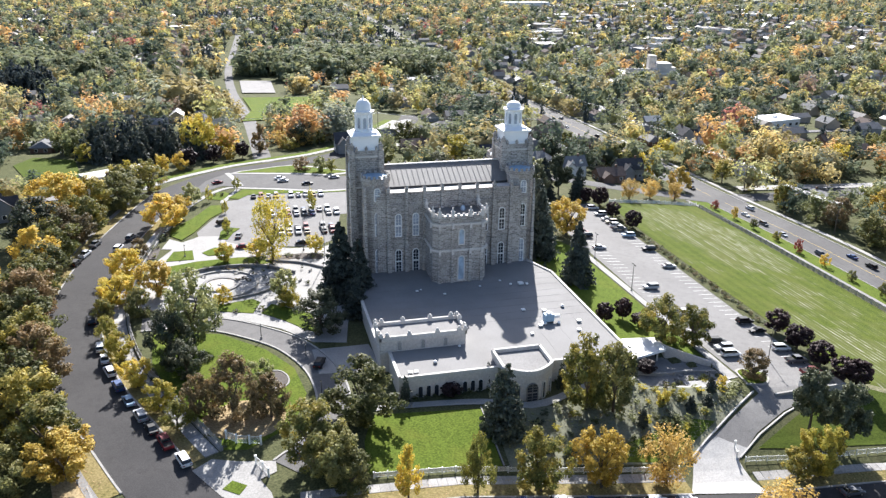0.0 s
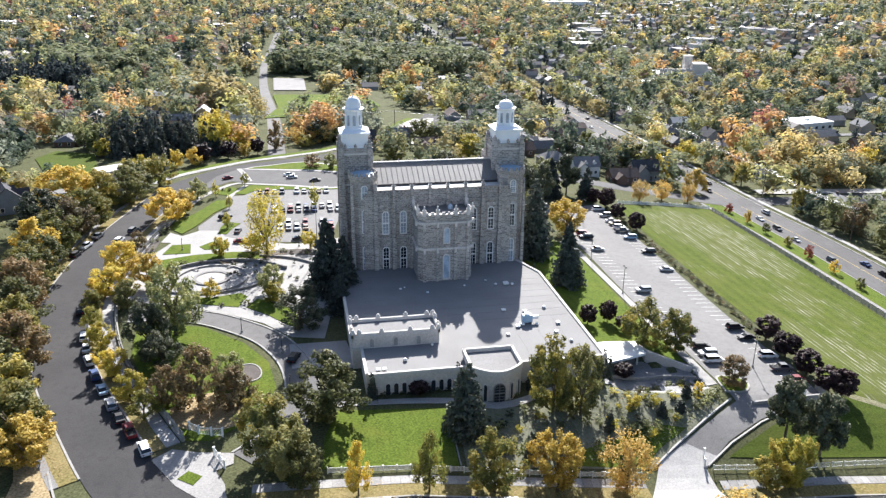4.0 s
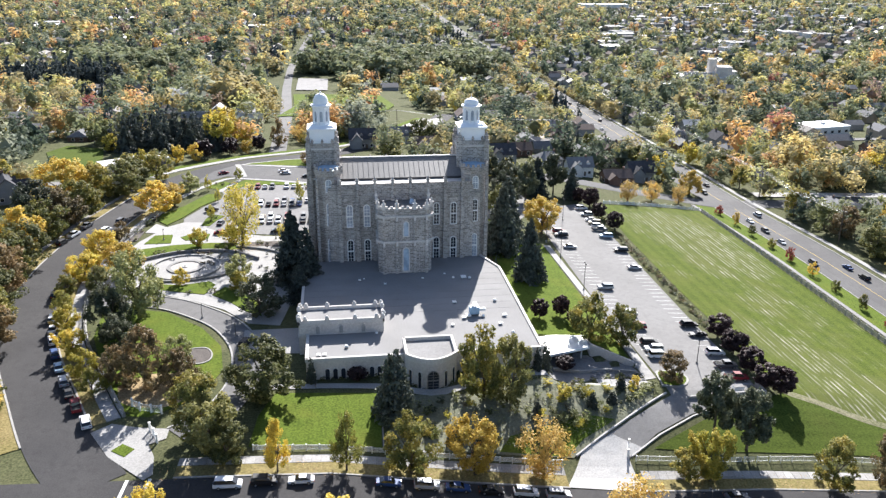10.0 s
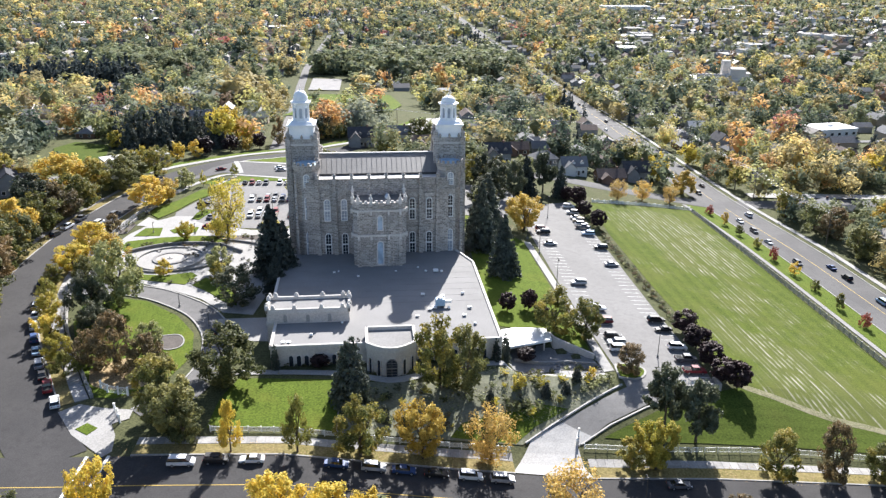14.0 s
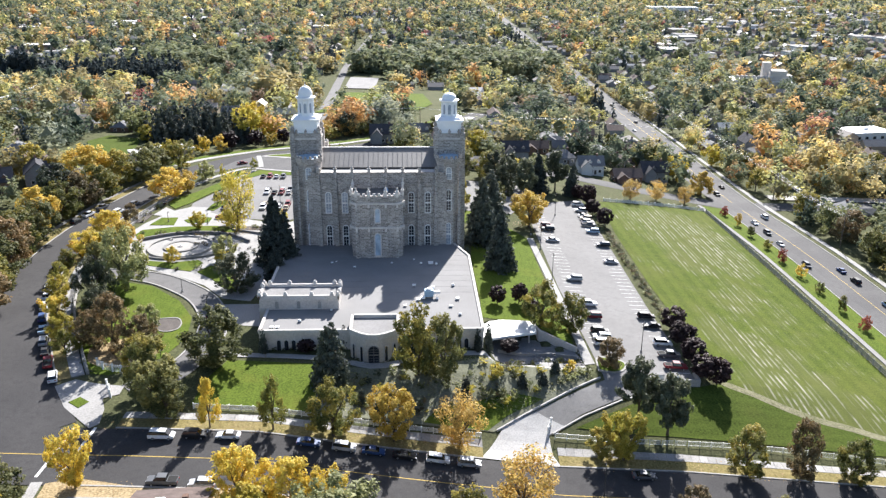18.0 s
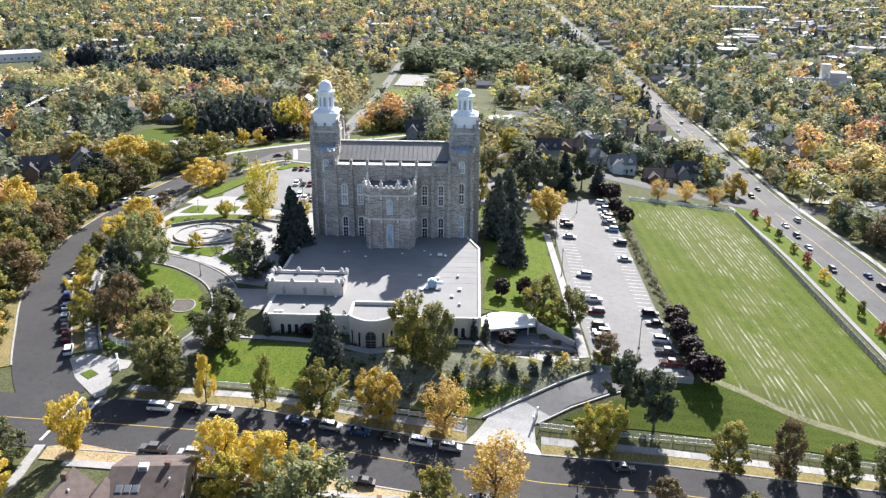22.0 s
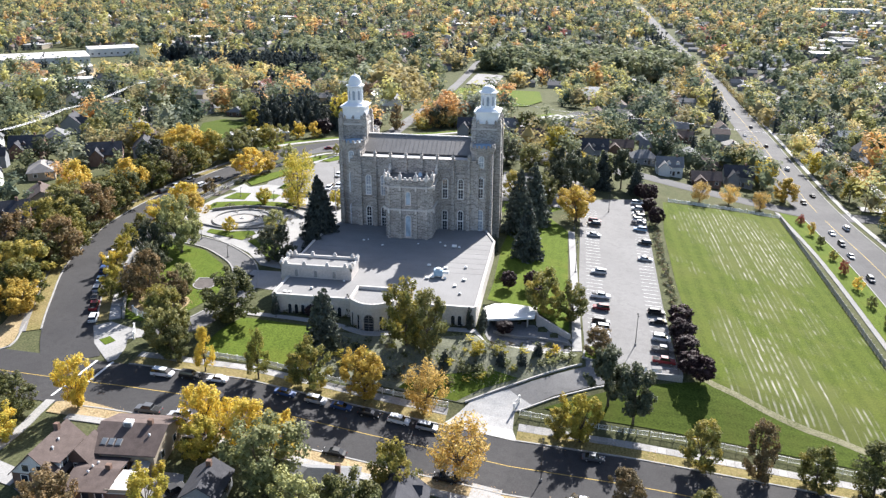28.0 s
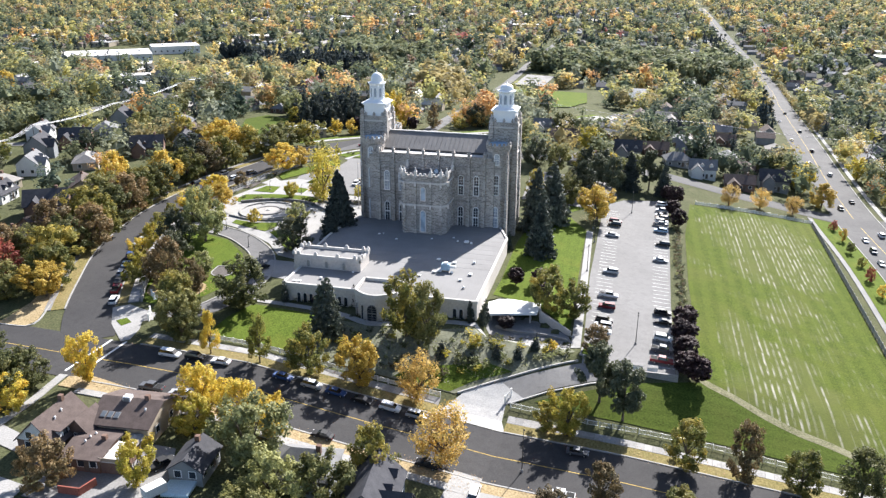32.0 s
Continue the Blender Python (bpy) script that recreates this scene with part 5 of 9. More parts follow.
wall_run("retaining_wall", [(103, 135.2), (112, 135.6), (121.8, 135.6), (121.8, 140)], 0.5, lambda x, y: 5.0, lambda x, y: -0.5, CONCRETE, "pale concrete wall closing the parking lot")
wall_run("retaining_wall", [(84.6, 119.8), (92.4, 124.8), (102, 129.8), (112, 133.6)], 0.35, lambda x, y: ground_z(x, y) + 0.24, low, APRON, "low kerb wall beside the driveway")

# ---- plants ----
rng = np.random.default_rng(7)
L_YELLOW = leaf_mat("yellow_leaves", (0.46, 0.35, 0.02), (0.70, 0.55, 0.03), (0.50, 0.43, 0.04), glow=0.42)
L_GOLD = leaf_mat("gold_green_leaves", (0.085, 0.11, 0.026), (0.20, 0.22, 0.042), (0.46, 0.37, 0.04), glow=0.42)
L_ORANGE = leaf_mat("orange_leaves", (0.43, 0.315, 0.035), (0.68, 0.52, 0.055), (0.60, 0.49, 0.055), glow=0.4)
L_PEACH = leaf_mat("faded_orange_leaves", (0.46, 0.33, 0.07), (0.66, 0.49, 0.10), (0.58, 0.43, 0.07), glow=0.4)
L_GREEN = leaf_mat("green_leaves", (0.068, 0.09, 0.028), (0.18, 0.20, 0.056), (0.28, 0.26, 0.06), glow=0.42)
L_DARK = leaf_mat("deep_green_leaves", (0.0312, 0.05, 0.0266), (0.0813, 0.106, 0.0532), (0.125, 0.125, 0.057))
L_BROWN = leaf_mat("brown_red_leaves", (0.085, 0.08, 0.035), (0.20, 0.17, 0.07), (0.27, 0.18, 0.06))
L_PURPLE = leaf_mat("dark_purple_leaves", (0.016, 0.011, 0.012), (0.05, 0.032, 0.03), (0.07, 0.036, 0.03), glow=0.12)
L_SPRUCE = leaf_mat("spruce_needles", (0.03, 0.042, 0.033), (0.095, 0.12, 0.09), (0.105, 0.125, 0.08), glow=0.15)
L_BLUE = leaf_mat("blue_spruce_needles", (0.048, 0.062, 0.044), (0.115, 0.135, 0.095), (0.07, 0.09, 0.05), glow=0.15)
L_PINE = leaf_mat("pine_needles", (0.045, 0.063, 0.035), (0.12, 0.145, 0.075), (0.14, 0.155, 0.07), glow=0.25)
L_SAGE = leaf_mat("grey_green_leaves", (0.14, 0.165, 0.055), (0.32, 0.36, 0.125), (0.38, 0.38, 0.10))
L_COVER = leaf_mat("pale_ground_cover_leaves", (0.12, 0.14, 0.07), (0.24, 0.25, 0.15), (0.30, 0.27, 0.13))
L_RED = leaf_mat("red_leaves", (0.2, 0.0438, 0.038), (0.425, 0.112, 0.076), (0.375, 0.175, 0.076))
L_PEAR = leaf_mat("green_gold_leaves", (0.15, 0.175, 0.03), (0.33, 0.335, 0.045), (0.46, 0.40, 0.04), glow=0.42)
L_LIME = leaf_mat("yellow_green_leaves", (0.3, 0.3, 0.0285), (0.55, 0.5, 0.038), (0.65, 0.5, 0.0475), glow=0.42)


def cards(c, size, r, out=None, jitter=0.55):
    """Small leaf sprays at the points c, lying loosely along the crown's surface."""
    n = len(c)
    nr = r.normal(size=(n, 3))
    if out is not None:
        nr = out + jitter * nr
    nr /= np.linalg.norm(nr, axis=1)[:, None] + 1e-9
    u = np.cross(nr, r.normal(size=(n, 3)))
    u /= np.linalg.norm(u, axis=1)[:, None] + 1e-9
    v = np.cross(nr, u)
    s = size * r.uniform(0.55, 1.35, (n, 1))
    q = np.stack([c - u * s, c - v * s * 0.66, c + u * s, c + v * s * 0.66], 1)
    return q.reshape(-1, 3), np.arange(4 * n).reshape(n, 4)


def sprays_of(c, size, r, out, jitter):
    """Three-cornered leaf sprays at the points c, one triangle each."""
    n = len(c)
    nr = out + jitter * r.normal(size=(n, 3))
    nr /= np.linalg.norm(nr, axis=1)[:, None] + 1e-9
    u = np.cross(nr, r.normal(size=(n, 3)))
    u /= np.linalg.norm(u, axis=1)[:, None] + 1e-9
    v = np.cross(nr, u)
    s = size * r.uniform(0.6, 1.4, (n, 1))
    q = np.stack([c + u * s, c - u * s * 0.5 + v * s * 0.72, c - u * s * 0.6 - v * s * 0.66], 1)
    return q.reshape(-1, 3)


# outlines of crowns: height share, share of the full width
OUTLINES = {
    "broad": ((0, 0.12, 0.3, 0.5, 0.7, 0.86, 1), (0.5, 0.82, 1, 0.97, 0.8, 0.55, 0.14)),
    "oval": ((0, 0.1, 0.25, 0.5, 0.75, 0.9, 1), (0.5, 0.88, 1, 0.8, 0.48, 0.24, 0.05)),
    "vase": ((0, 0.15, 0.4, 0.65, 0.85, 1), (0.25, 0.5, 0.82, 1, 0.78, 0.25)),
    "ball": ((0, 0.08, 0.25, 0.5, 0.75, 0.92, 1), (0.35, 0.6, 0.88, 1, 0.88, 0.58, 0.2)),
    "pine": ((0, 0.2, 0.45, 0.7, 0.9, 1), (0.45, 1, 0.85, 0.7, 0.4, 0.1)),
}


def broad_points(n, r, wide=4.0, z0=0.7, z1=10.2, clumps=46, form="broad", loose=1.0, uneven=0.3, fat=1.0):
    """Points in a crown of many leafy branch ends, with gaps between, and the way each faces."""
    hs_, ws_ = OUTLINES[form]
    ph = r.uniform(0, 6.28, 4)
    pts, nrm = [], []
    per = n // clumps + 1
    unit = wide / 4.0 * (46 / clumps) ** 0.4
    high = (z1 - z0) / 9.0
    for k in range(clumps):
        while True:
            t = r.uniform(0.02, 0.97)
            if r.uniform() < np.interp(t, hs_, ws_) + 0.1:
                break
        a = r.uniform(0, 2 * math.pi)
        env = np.interp(t, hs_, ws_) * (1 + uneven * (0.6 * math.sin(a + ph[0]) * math.sin(3 * t + ph[1]) + 0.5 * math.sin(2 * a + ph[2] + 4 * t)))
        rr = wide * env * (r.uniform(0.66, 0.98) if k % 5 else r.uniform(0.1, 0.55))
        c = np.array((rr * math.cos(a), rr * math.sin(a), z0 + (z1 - z0) * t))
        d = np.array((math.cos(a) * (1 - 0.5 * t), math.sin(a) * (1 - 0.5 * t), 0.3 + 1.2 * t))
        d /= np.linalg.norm(d)
        ln, th = r.uniform(0.95, 1.5) * unit, r.uniform(0.62, 1.0) * unit * fat
        q = r.normal(size=(per, 3))
        q /= np.linalg.norm(q, axis=1)[:, None]
        p = q * r.uniform(0.1, 1, (per, 1)) ** 0.4 * th * loose
        p += d * (p @ d)[:, None] * (ln / th - 1)
        p[:, 2] *= high
        pts.append(p + c)
        mid = (p + c - (0, 0, (z0 + z1) / 2)) / (wide, wide, (z1 - z0) / 2)
        nrm.append(q * 0.55 + mid * 0.75 + (0, 0, 0.3))
    return np.concatenate(pts), np.concatenate(nrm)


def cone_points(n, r, wide=3.6, z0=0.4, z1=10.0, rag=0.3, power=0.85, arms=120):
    """Points along the drooping boughs of a conifer, and the way each faces."""
    per = n // arms + 1
    pts, nrm = [], []
    for k in range(arms):
        t = 1 - math.sqrt(r.uniform(0.0, 1))
        a = r.uniform(0, 2 * math.pi)
        ln = wide * (1 - t) ** power * r.uniform(1 - rag, 1.05) + 0.12
        u = r.uniform(0, 1, per) ** 0.6
        wid = 0.30 * ln * (1 - u) + 0.10 + 0.05 * ln
        side = r.uniform(-1, 1, per) * wid
        z = z0 + (z1 - z0) * t - 0.20 * ln * u + 0.10 * ln * u ** 3 + r.normal(0, 0.07, per)
        pts.append(np.stack([ln * u * math.cos(a) - side * math.sin(a), ln * u * math.sin(a) + side * math.cos(a), z], 1))
        nrm.append(np.stack([0.7 * u * math.cos(a), 0.7 * u * math.sin(a), 0 * u + 0.8], 1))
    return np.concatenate(pts), np.concatenate(nrm)


def trunk_mesh(r, h=10.0, base=0.26, fork=0.28, limbs=5, spread=2.6, straight=False):
    b = bmesh.new()

    def tube(p0, p1, r0, r1, n=6):
        p0, p1 = Vector(p0), Vector(p1)
        q = (p1 - p0).to_track_quat("Z", "Y").to_matrix()
        rings = []
        for p, rad in ((p0, r0), (p1, r1)):
            rings.append([b.verts.new(p + q @ Vector((rad * math.cos(2 * math.pi * i / n), rad * math.sin(2 * math.pi * i / n), 0))) for i in range(n)])
        for i in range(n):
            b.faces.new((rings[0][i], rings[0][(i + 1) % n], rings[1][(i + 1) % n], rings[1][i]))
        b.faces.new(rings[1])
    zf = h * fork
    tube((0, 0, -0.5), (0, 0, 0.4), base * 1.5, base, 8)
    tube((0, 0, 0.4), (0, 0, zf), base, base * 0.75, 8)
    if straight:
        tube((0, 0, zf), (0, 0, h * 0.97), base * 0.75, 0.03)
    else:
        for k in range(limbs):
            a = 2 * math.pi * k / limbs + r.uniform(-0.4, 0.4)
            rr, zz = spread * r.uniform(0.5, 1.0), h * r.uniform(0.5, 0.85)
            e = (rr * 0.55 * math.cos(a), rr * 0.55 * math.sin(a), (zf + zz) / 2 + 0.3)
            tube((0, 0, zf - 0.1), e, base * 0.5, base * 0.3)
            tube(e, (rr * math.cos(a), rr * math.sin(a), zz), base * 0.3, 0.03)
            tube(e, (rr * 0.8 * math.cos(a + 0.7), rr * 0.8 * math.sin(a + 0.7), zz * 0.95), base * 0.22, 0.02)
    me = bpy.data.meshes.new("trunk")
    b.to_mesh(me)
    b.free()
    me.materials.append(BARK)
    return me


def crown_mesh(pts, size, r, material, jitter=0.8):
    v = sprays_of(pts[0], size, r, pts[1], jitter)
    me = bpy.data.meshes.new("crown")
    me.from_pydata(v.tolist(), [], np.arange(len(v)).reshape(-1, 3).tolist())
    me.materials.append(material)
    return me


# species: leaves, form, label; a model tree is 10 m high and 8 m wide
SPECIES = {
    "gold": (L_GOLD, "broad", "broad tree with mixed green and golden autumn leaves"),
    "yellow": (L_YELLOW, "broad", "broad tree in bright yellow autumn leaf"),
    "orange": (L_ORANGE, "broad", "rounded tree in orange autumn leaf"),
    "peach": (L_PEACH, "thin", "thinning tree with faded orange leaves and bare limbs"),
    "green": (L_GREEN, "broad", "full broad tree with dull green leaves"),
    "dark": (L_DARK, "broad", "dense broad tree with dark green leaves"),
    "brown": (L_BROWN, "broad", "broad tree with brownish red autumn leaves"),
    "purple": (L_PURPLE, "dense", "small round tree with dark purple leaves"),
    "spruce": (L_SPRUCE, "cone", "tall dark spruce with drooping tiers"),
    "blue": (L_BLUE, "cone", "grey-blue spruce with dense tiers"),
    "pine": (L_PINE, "pine", "loose dark pine with an open crown"),
    "pear": (L_PEAR, "oval", "upright oval tree turning from green to gold"),
    "ginkgo": (L_YELLOW, "oval", "slim upright tree in bright yellow leaf"),
    "sage": (L_SAGE, "broad", "wide tree with grey-green leaves"),
    "red": (L_RED, "broad", "rounded tree in red autumn leaf"),
    "lime": (L_LIME, "broad", "broad tree with yellow-green leaves"),
    "sparse": (L_LIME, "thin", "tall thinning tree with sparse yellow-green leaves and bare limbs"),
    "column": (L_SPRUCE, "column", "narrow dark columnar evergreen tree"),
}
# the same leaves seen from afar: colour changes from crown to crown, not within one
FAR_LEAVES = {
    "gold": far_leaf_mat("far_gold_leaves", (0.19, 0.18, 0.04), (0.38, 0.325, 0.055)),
    "yellow": far_leaf_mat("far_yellow_leaves", (0.40, 0.35, 0.05), (0.60, 0.50, 0.06)),
    "orange": far_leaf_mat("far_orange_leaves", (0.42, 0.28, 0.04), (0.54, 0.37, 0.05)),
    "green": far_leaf_mat("far_green_leaves", (0.10, 0.13, 0.035), (0.22, 0.235, 0.06)),
    "dark": far_leaf_mat("far_deep_green_leaves", (0.05, 0.075, 0.03), (0.11, 0.135, 0.05)),
    "brown": far_leaf_mat("far_brown_leaves", (0.16, 0.125, 0.06), (0.28, 0.21, 0.08)),
    "sage": far_leaf_mat("far_sage_leaves", (0.16, 0.19, 0.08), (0.30, 0.32, 0.13)),
    "spruce": far_leaf_mat("far_spruce_needles", (0.03, 0.043, 0.033), (0.065, 0.082, 0.055)),
    "lime": far_leaf_mat("far_lime_leaves", (0.25, 0.27, 0.03), (0.45, 0.42, 0.045)),
    "red": far_leaf_mat("far_red_leaves", (0.27, 0.12, 0.07), (0.38, 0.18, 0.08)),
}
MODELS, COUNT = {}, {}


def tree_meshes(sp, variant, many):
    key = (sp, variant, many)
    if key not in MODELS:
        leaves, form, _ = SPECIES[sp]
        r = np.random.default_rng(sum(map(ord, sp)) * 31 + variant * 7 + (1 if many else 0))
        n, s, k = (6600, 0.22, 64) if many else (1500, 0.4, 32)
        if form == "broad":
            p, t = broad_points(n, r, clumps=k, form="vase" if variant == 1 and sp in ("yellow", "orange", "sage", "lime") else "broad"), trunk_mesh(r)
        elif form == "thin":
            p, t = broad_points(int(n * 0.62), r, clumps=k, form="vase", loose=1.25), trunk_mesh(r, limbs=9, spread=3.6)
            s *= 0.9
        elif form == "dense":
            p, t = broad_points(int(n * 0.75), r, z0=1.8, clumps=k + 26, form="ball", uneven=0.03, fat=1.25), trunk_mesh(r, fork=0.2)
            s *= 1.7
        elif form == "oval":
            p, t = broad_points(int(n * 0.8), r, z0=1.5, clumps=k, form="oval", uneven=0.2), trunk_mesh(r, limbs=6, spread=1.6)
            s *= 0.9
        elif form == "cone":
            s *= 1.45
            p, t = cone_points(int(n * 1.0), r, 4.4, power=0.62 if sp == "blue" else 0.8, arms=300 if many else 110, rag=0.15 if sp == "blue" else 0.32), trunk_mesh(r, straight=True)
        elif form == "pine":
            p, t = broad_points(int(n * 0.9), r, z0=2.4, clumps=int(k * 0.8), form="pine", loose=1.05), trunk_mesh(r, straight=True)
            s *= 1.25
        else:
            p, t = cone_points(int(n * 0.9), r, 4.2, 0.3, 10.0, 0.12, 0.5), trunk_mesh(r, straight=True)
            s *= 1.3
        MODELS[key] = (t, crown_mesh(p, s, r, leaves))
    return MODELS[key]


def plant(sp, x, y, h, w, many=True, group="", name="tree", label="", sink=0.0):
    """A tree of its own: trunk and crown under an Empty at its foot."""
    COUNT[sp] = COUNT.get(sp, 0) + 1
    t, c = tree_meshes(sp, COUNT[sp] % 3 if many else COUNT[sp] % 2, many)
    ob = thing(name, label or SPECIES[sp][2], name.split("_")[-1], group=group)
    ob.matrix_basis = pose(x, y, ground_z(x, y) - sink, 0, 0, rng.uniform(0, 360)) @ Matrix.Diagonal((w / 8, w / 8, h / 10, 1))
    for nm, me in (("trunk", t), ("crown", c)):
        k = new(nm, me)
        k.parent = ob
    return ob


def plant_all(rows, **kw):
    for sp, x, y, h, w in rows:
        plant(sp, x, y, h, w, **kw)


# along the front sidewalk
plant_all([("ginkgo", 14, 113.8, 11, 5.2), ("pear", 26.6, 113.6, 12.5, 6.2), ("gold", 38.6, 113.6, 12.5, 9.5), ("orange", 50.9, 114, 12, 9.5), ("peach", 64.5, 114, 11.5, 10), ("lime", 98.3, 112.6, 11.5, 8.6), ("gold", 94.0, 113.2, 7, 6.5), ("gold", 122.9, 109.4, 10.6, 8.6), ("brown", 134.3, 108.7, 13, 7.6), ("gold", 145.3, 108.3, 9.5, 8.4), ("green", 156.5, 108.5, 12, 9.5), ("pear", 170, 109, 10, 8)], group="street trees on the verge")
# across the street
plant_all([("yellow", -5.1, 94.6, 12.5, 7.2), ("yellow", 24.2, 90.6, 10.6, 9.8), ("lime", 26.5, 84.0, 8.4, 8), ("yellow", 33.6, 89.8, 10.2, 8.8), ("yellow", 40.6, 88.8, 9.8, 8.8), ("peach", 74.8, 93.6, 13.5, 12), ("sage", 41.5, 78, 15, 15), ("gold", 64.2, 81.5, 14, 9), ("green", 58.0, 72.5, 13, 11), ("sage", 49.5, 70, 13, 11), ("brown", 106.5, 92, 8.5, 7), ("green", -18.5, 83, 12, 12), ("green", -27.5, 90, 13, 13), ("green", -17.2, 90.6, 9, 9), ("lime", -13.8, 81.4, 8, 8), ("brown", 10.5, 62, 10, 9), ("lime", 25.5, 66, 10, 7.5), ("gold", 121, 88, 9, 9), ("yellow", 128, 84, 8, 8), ("green", 48, 62, 10, 10), ("brown", 98, 84, 7, 7), ("lime", 112, 82, 8, 8)], group="trees by the houses")
plant_all([("lime", -57.5, 343, 9, 9), ("gold", -51.3, 350.5, 9, 8.5), ("yellow", -46, 357.5, 8, 8), ("orange", -38.5, 362, 8, 7), ("purple", -35.3, 368, 9, 8.5), ("purple", -24.8, 378, 8, 8), ("orange", -17.3, 381, 6, 6), ("purple", -11.5, 386, 8, 6.5), ("gold", -62, 333, 9, 9), ("lime", -31, 392, 19, 16), ("lime", -18, 398, 12, 10), ("brown", -3, 400, 14, 9), ("gold", 12, 404, 7, 9), ("peach", 20, 412, 9, 10), ("gold", 28, 416, 7, 8), ("peach", 8, 412, 9, 9), ("brown", 14, 350, 6, 8), ("sage", 22, 347, 7, 7), ("pear", 26, 341, 7, 6)], group="trees behind the grounds", many=False)
r_g = random.Random(5)
for k in range(20):
    a, q = r_g.uniform(0, 6.28), math.sqrt(r_g.uniform(0, 1))
    plant("spruce", -57 + 29 * q * math.cos(a), 393 + 12 * q * math.sin(a), r_g.uniform(13, 18), r_g.uniform(8.5, 11), many=False, group="conifer grove behind the street", name="spruce_tree", label="broad dark spruce in a close grove")
plant_all([("yellow", -33, 414, 18, 11), ("yellow", -26, 411, 16, 10), ("lime", -37, 410, 13, 9), ("sage", -88, 402, 14, 13), ("sage", -96, 412, 15, 13), ("lime", -82, 388, 9, 9)], group="trees of the conifer grove", many=False)
# round the annex and the garden
plant_all([("gold", 56.2, 134.2, 17, 10.5), ("green", 61.8, 132.8, 15.5, 9.5), ("green", 9.9, 139.6, 13.5, 15), ("green", 1.8, 120.6, 12.5, 11.5), ("gold", -1.4, 126.0, 13.5, 11.5), ("green", 4.5, 117.6, 8.5, 8)], group="trees round the annex")
plant("blue", 36.8, 130.4, 15.8, 9.2, name="spruce_tree", label="tall grey-green spruce on the front lawn")
plant_all([("gold", 88.2, 161.2, 12.2, 11), ("gold", 96.0, 159.3, 11.2, 9.5)], group="trees above the entrance")
plant_all([("spruce", 81.6, 199.6, 19.4, 10.5), ("spruce", 77.6, 221.0, 23, 13), ("spruce", 81.5, 233.5, 23, 14), ("spruce", 13.4, 203.0, 22, 13), ("spruce", 17.4, 196.5, 19, 11), ("spruce", 15.8, 189.0, 11, 8)], group="spruces by the stone building", name="spruce_tree")
plant_all([("green", 84.5, 259, 12, 11), ("pine", 90.5, 271, 15, 10), ("gold", 72.5, 262, 10, 9), ("pine", 97, 301, 14, 10), ("green", 77, 306, 13, 12), ("gold", 88, 311, 12, 11), ("dark", 66, 312, 13, 12), ("lime", 100, 318, 10, 9)], group="trees behind the stone building")
plant_all([("orange", 97.1, 245, 13, 14), ("dark", 5.5, 182, 10.5, 12.5), ("sparse", -3.8, 232.4, 20.5, 13), ("sage", -2.2, 203.2, 8.5, 8), ("lime", -1.2, 197.8, 6, 6), ("lime", -18.0, 235, 6, 6), ("lime", -18.2, 203.6, 5, 4.5)], group="trees of the grounds")
plant_all([("brown", -15.6, 145.2, 14.0, 10.5), ("brown", -8.1, 144.4, 9.5, 8), ("sage", -9.8, 153.0, 8, 7.5), ("brown", -22.5, 148.5, 9, 7), ("sage", -24.8, 181.8, 18.5, 14), ("dark", -29.5, 172.5, 13, 10), ("dark", -25.5, 165, 9, 9)], group="trees on the round lawn")
plant_all([("brown", 102.4, 142.8, 7.0, 7.4), ("pine", 104.4, 124.6, 14.6, 9.5), ("pine", 109.8, 120.2, 14.2, 9.2)], group="trees by the driveway")
plant_all([("purple", 124.4, 165, 6.2, 6.6), ("purple", 123.9, 155.4, 6.4, 6.8), ("purple", 123.9, 146.6, 6.0, 6.4), ("purple", 123.6, 139.0, 5.8, 6.0), ("purple", 126.2, 136.6, 6.4, 6.4), ("purple", 126.4, 252.5, 6.6, 6.0), ("purple", 124.8, 266, 6.0, 5.6), ("purple", 126.0, 281, 7.8, 7), ("purple", 123.0, 287, 6.0, 5.2)], group="purple trees by the parking lot")
plant_all([("purple", 78.0, 172.5, 5.2, 4.6), ("purple", 84.2, 174.6, 5.6, 4.6), ("purple", 86.6, 170.0, 3.6, 4.4), ("purple", 78.8, 150.5, 3.6, 4.6)], group="clipped purple shrubs", name="ornamental_tree")
plant_all([("pear", -45.1, 187.5, 6.5, 6.0), ("lime", -41.0, 177.0, 6.4, 6.4), ("lime", -35.7, 162.5, 6.8, 7.0), ("lime", -30.5, 152.5, 6.4, 6.6), ("pear", -26.3, 144.0, 6.6, 6.6), ("gold", -47.4, 199.5, 6, 5.4)], group="young trees of the curving street")
plant_all([("yellow", -45.0, 227.3, 8.5, 10.5), ("lime", -45.6, 210, 8.5, 10.5), ("orange", -35.5, 212.4, 10, 11), ("orange", -38.5, 273.0, 11, 14.5), ("orange", -33.5, 281.5, 8.5, 9), ("sage", -31.0, 300.6, 8, 8.5), ("brown", -43.7, 244.0, 6, 6), ("green", -39, 199, 8, 7)], group="trees of the curving street")
plant_all([("pear", -18.4, 286, 5.5, 2.6), ("pear", -17.6, 262.6, 6, 3), ("pear", -24.6, 303.6, 6.5, 3), ("pear", -14.4, 318.6, 6, 4), ("pear", 12.5, 282, 9, 4), ("lime", 9.5, 237.6, 6, 6), ("lime", -8.6, 238.2, 5.5, 6.5)], group="young trees of the parking lot", many=False)
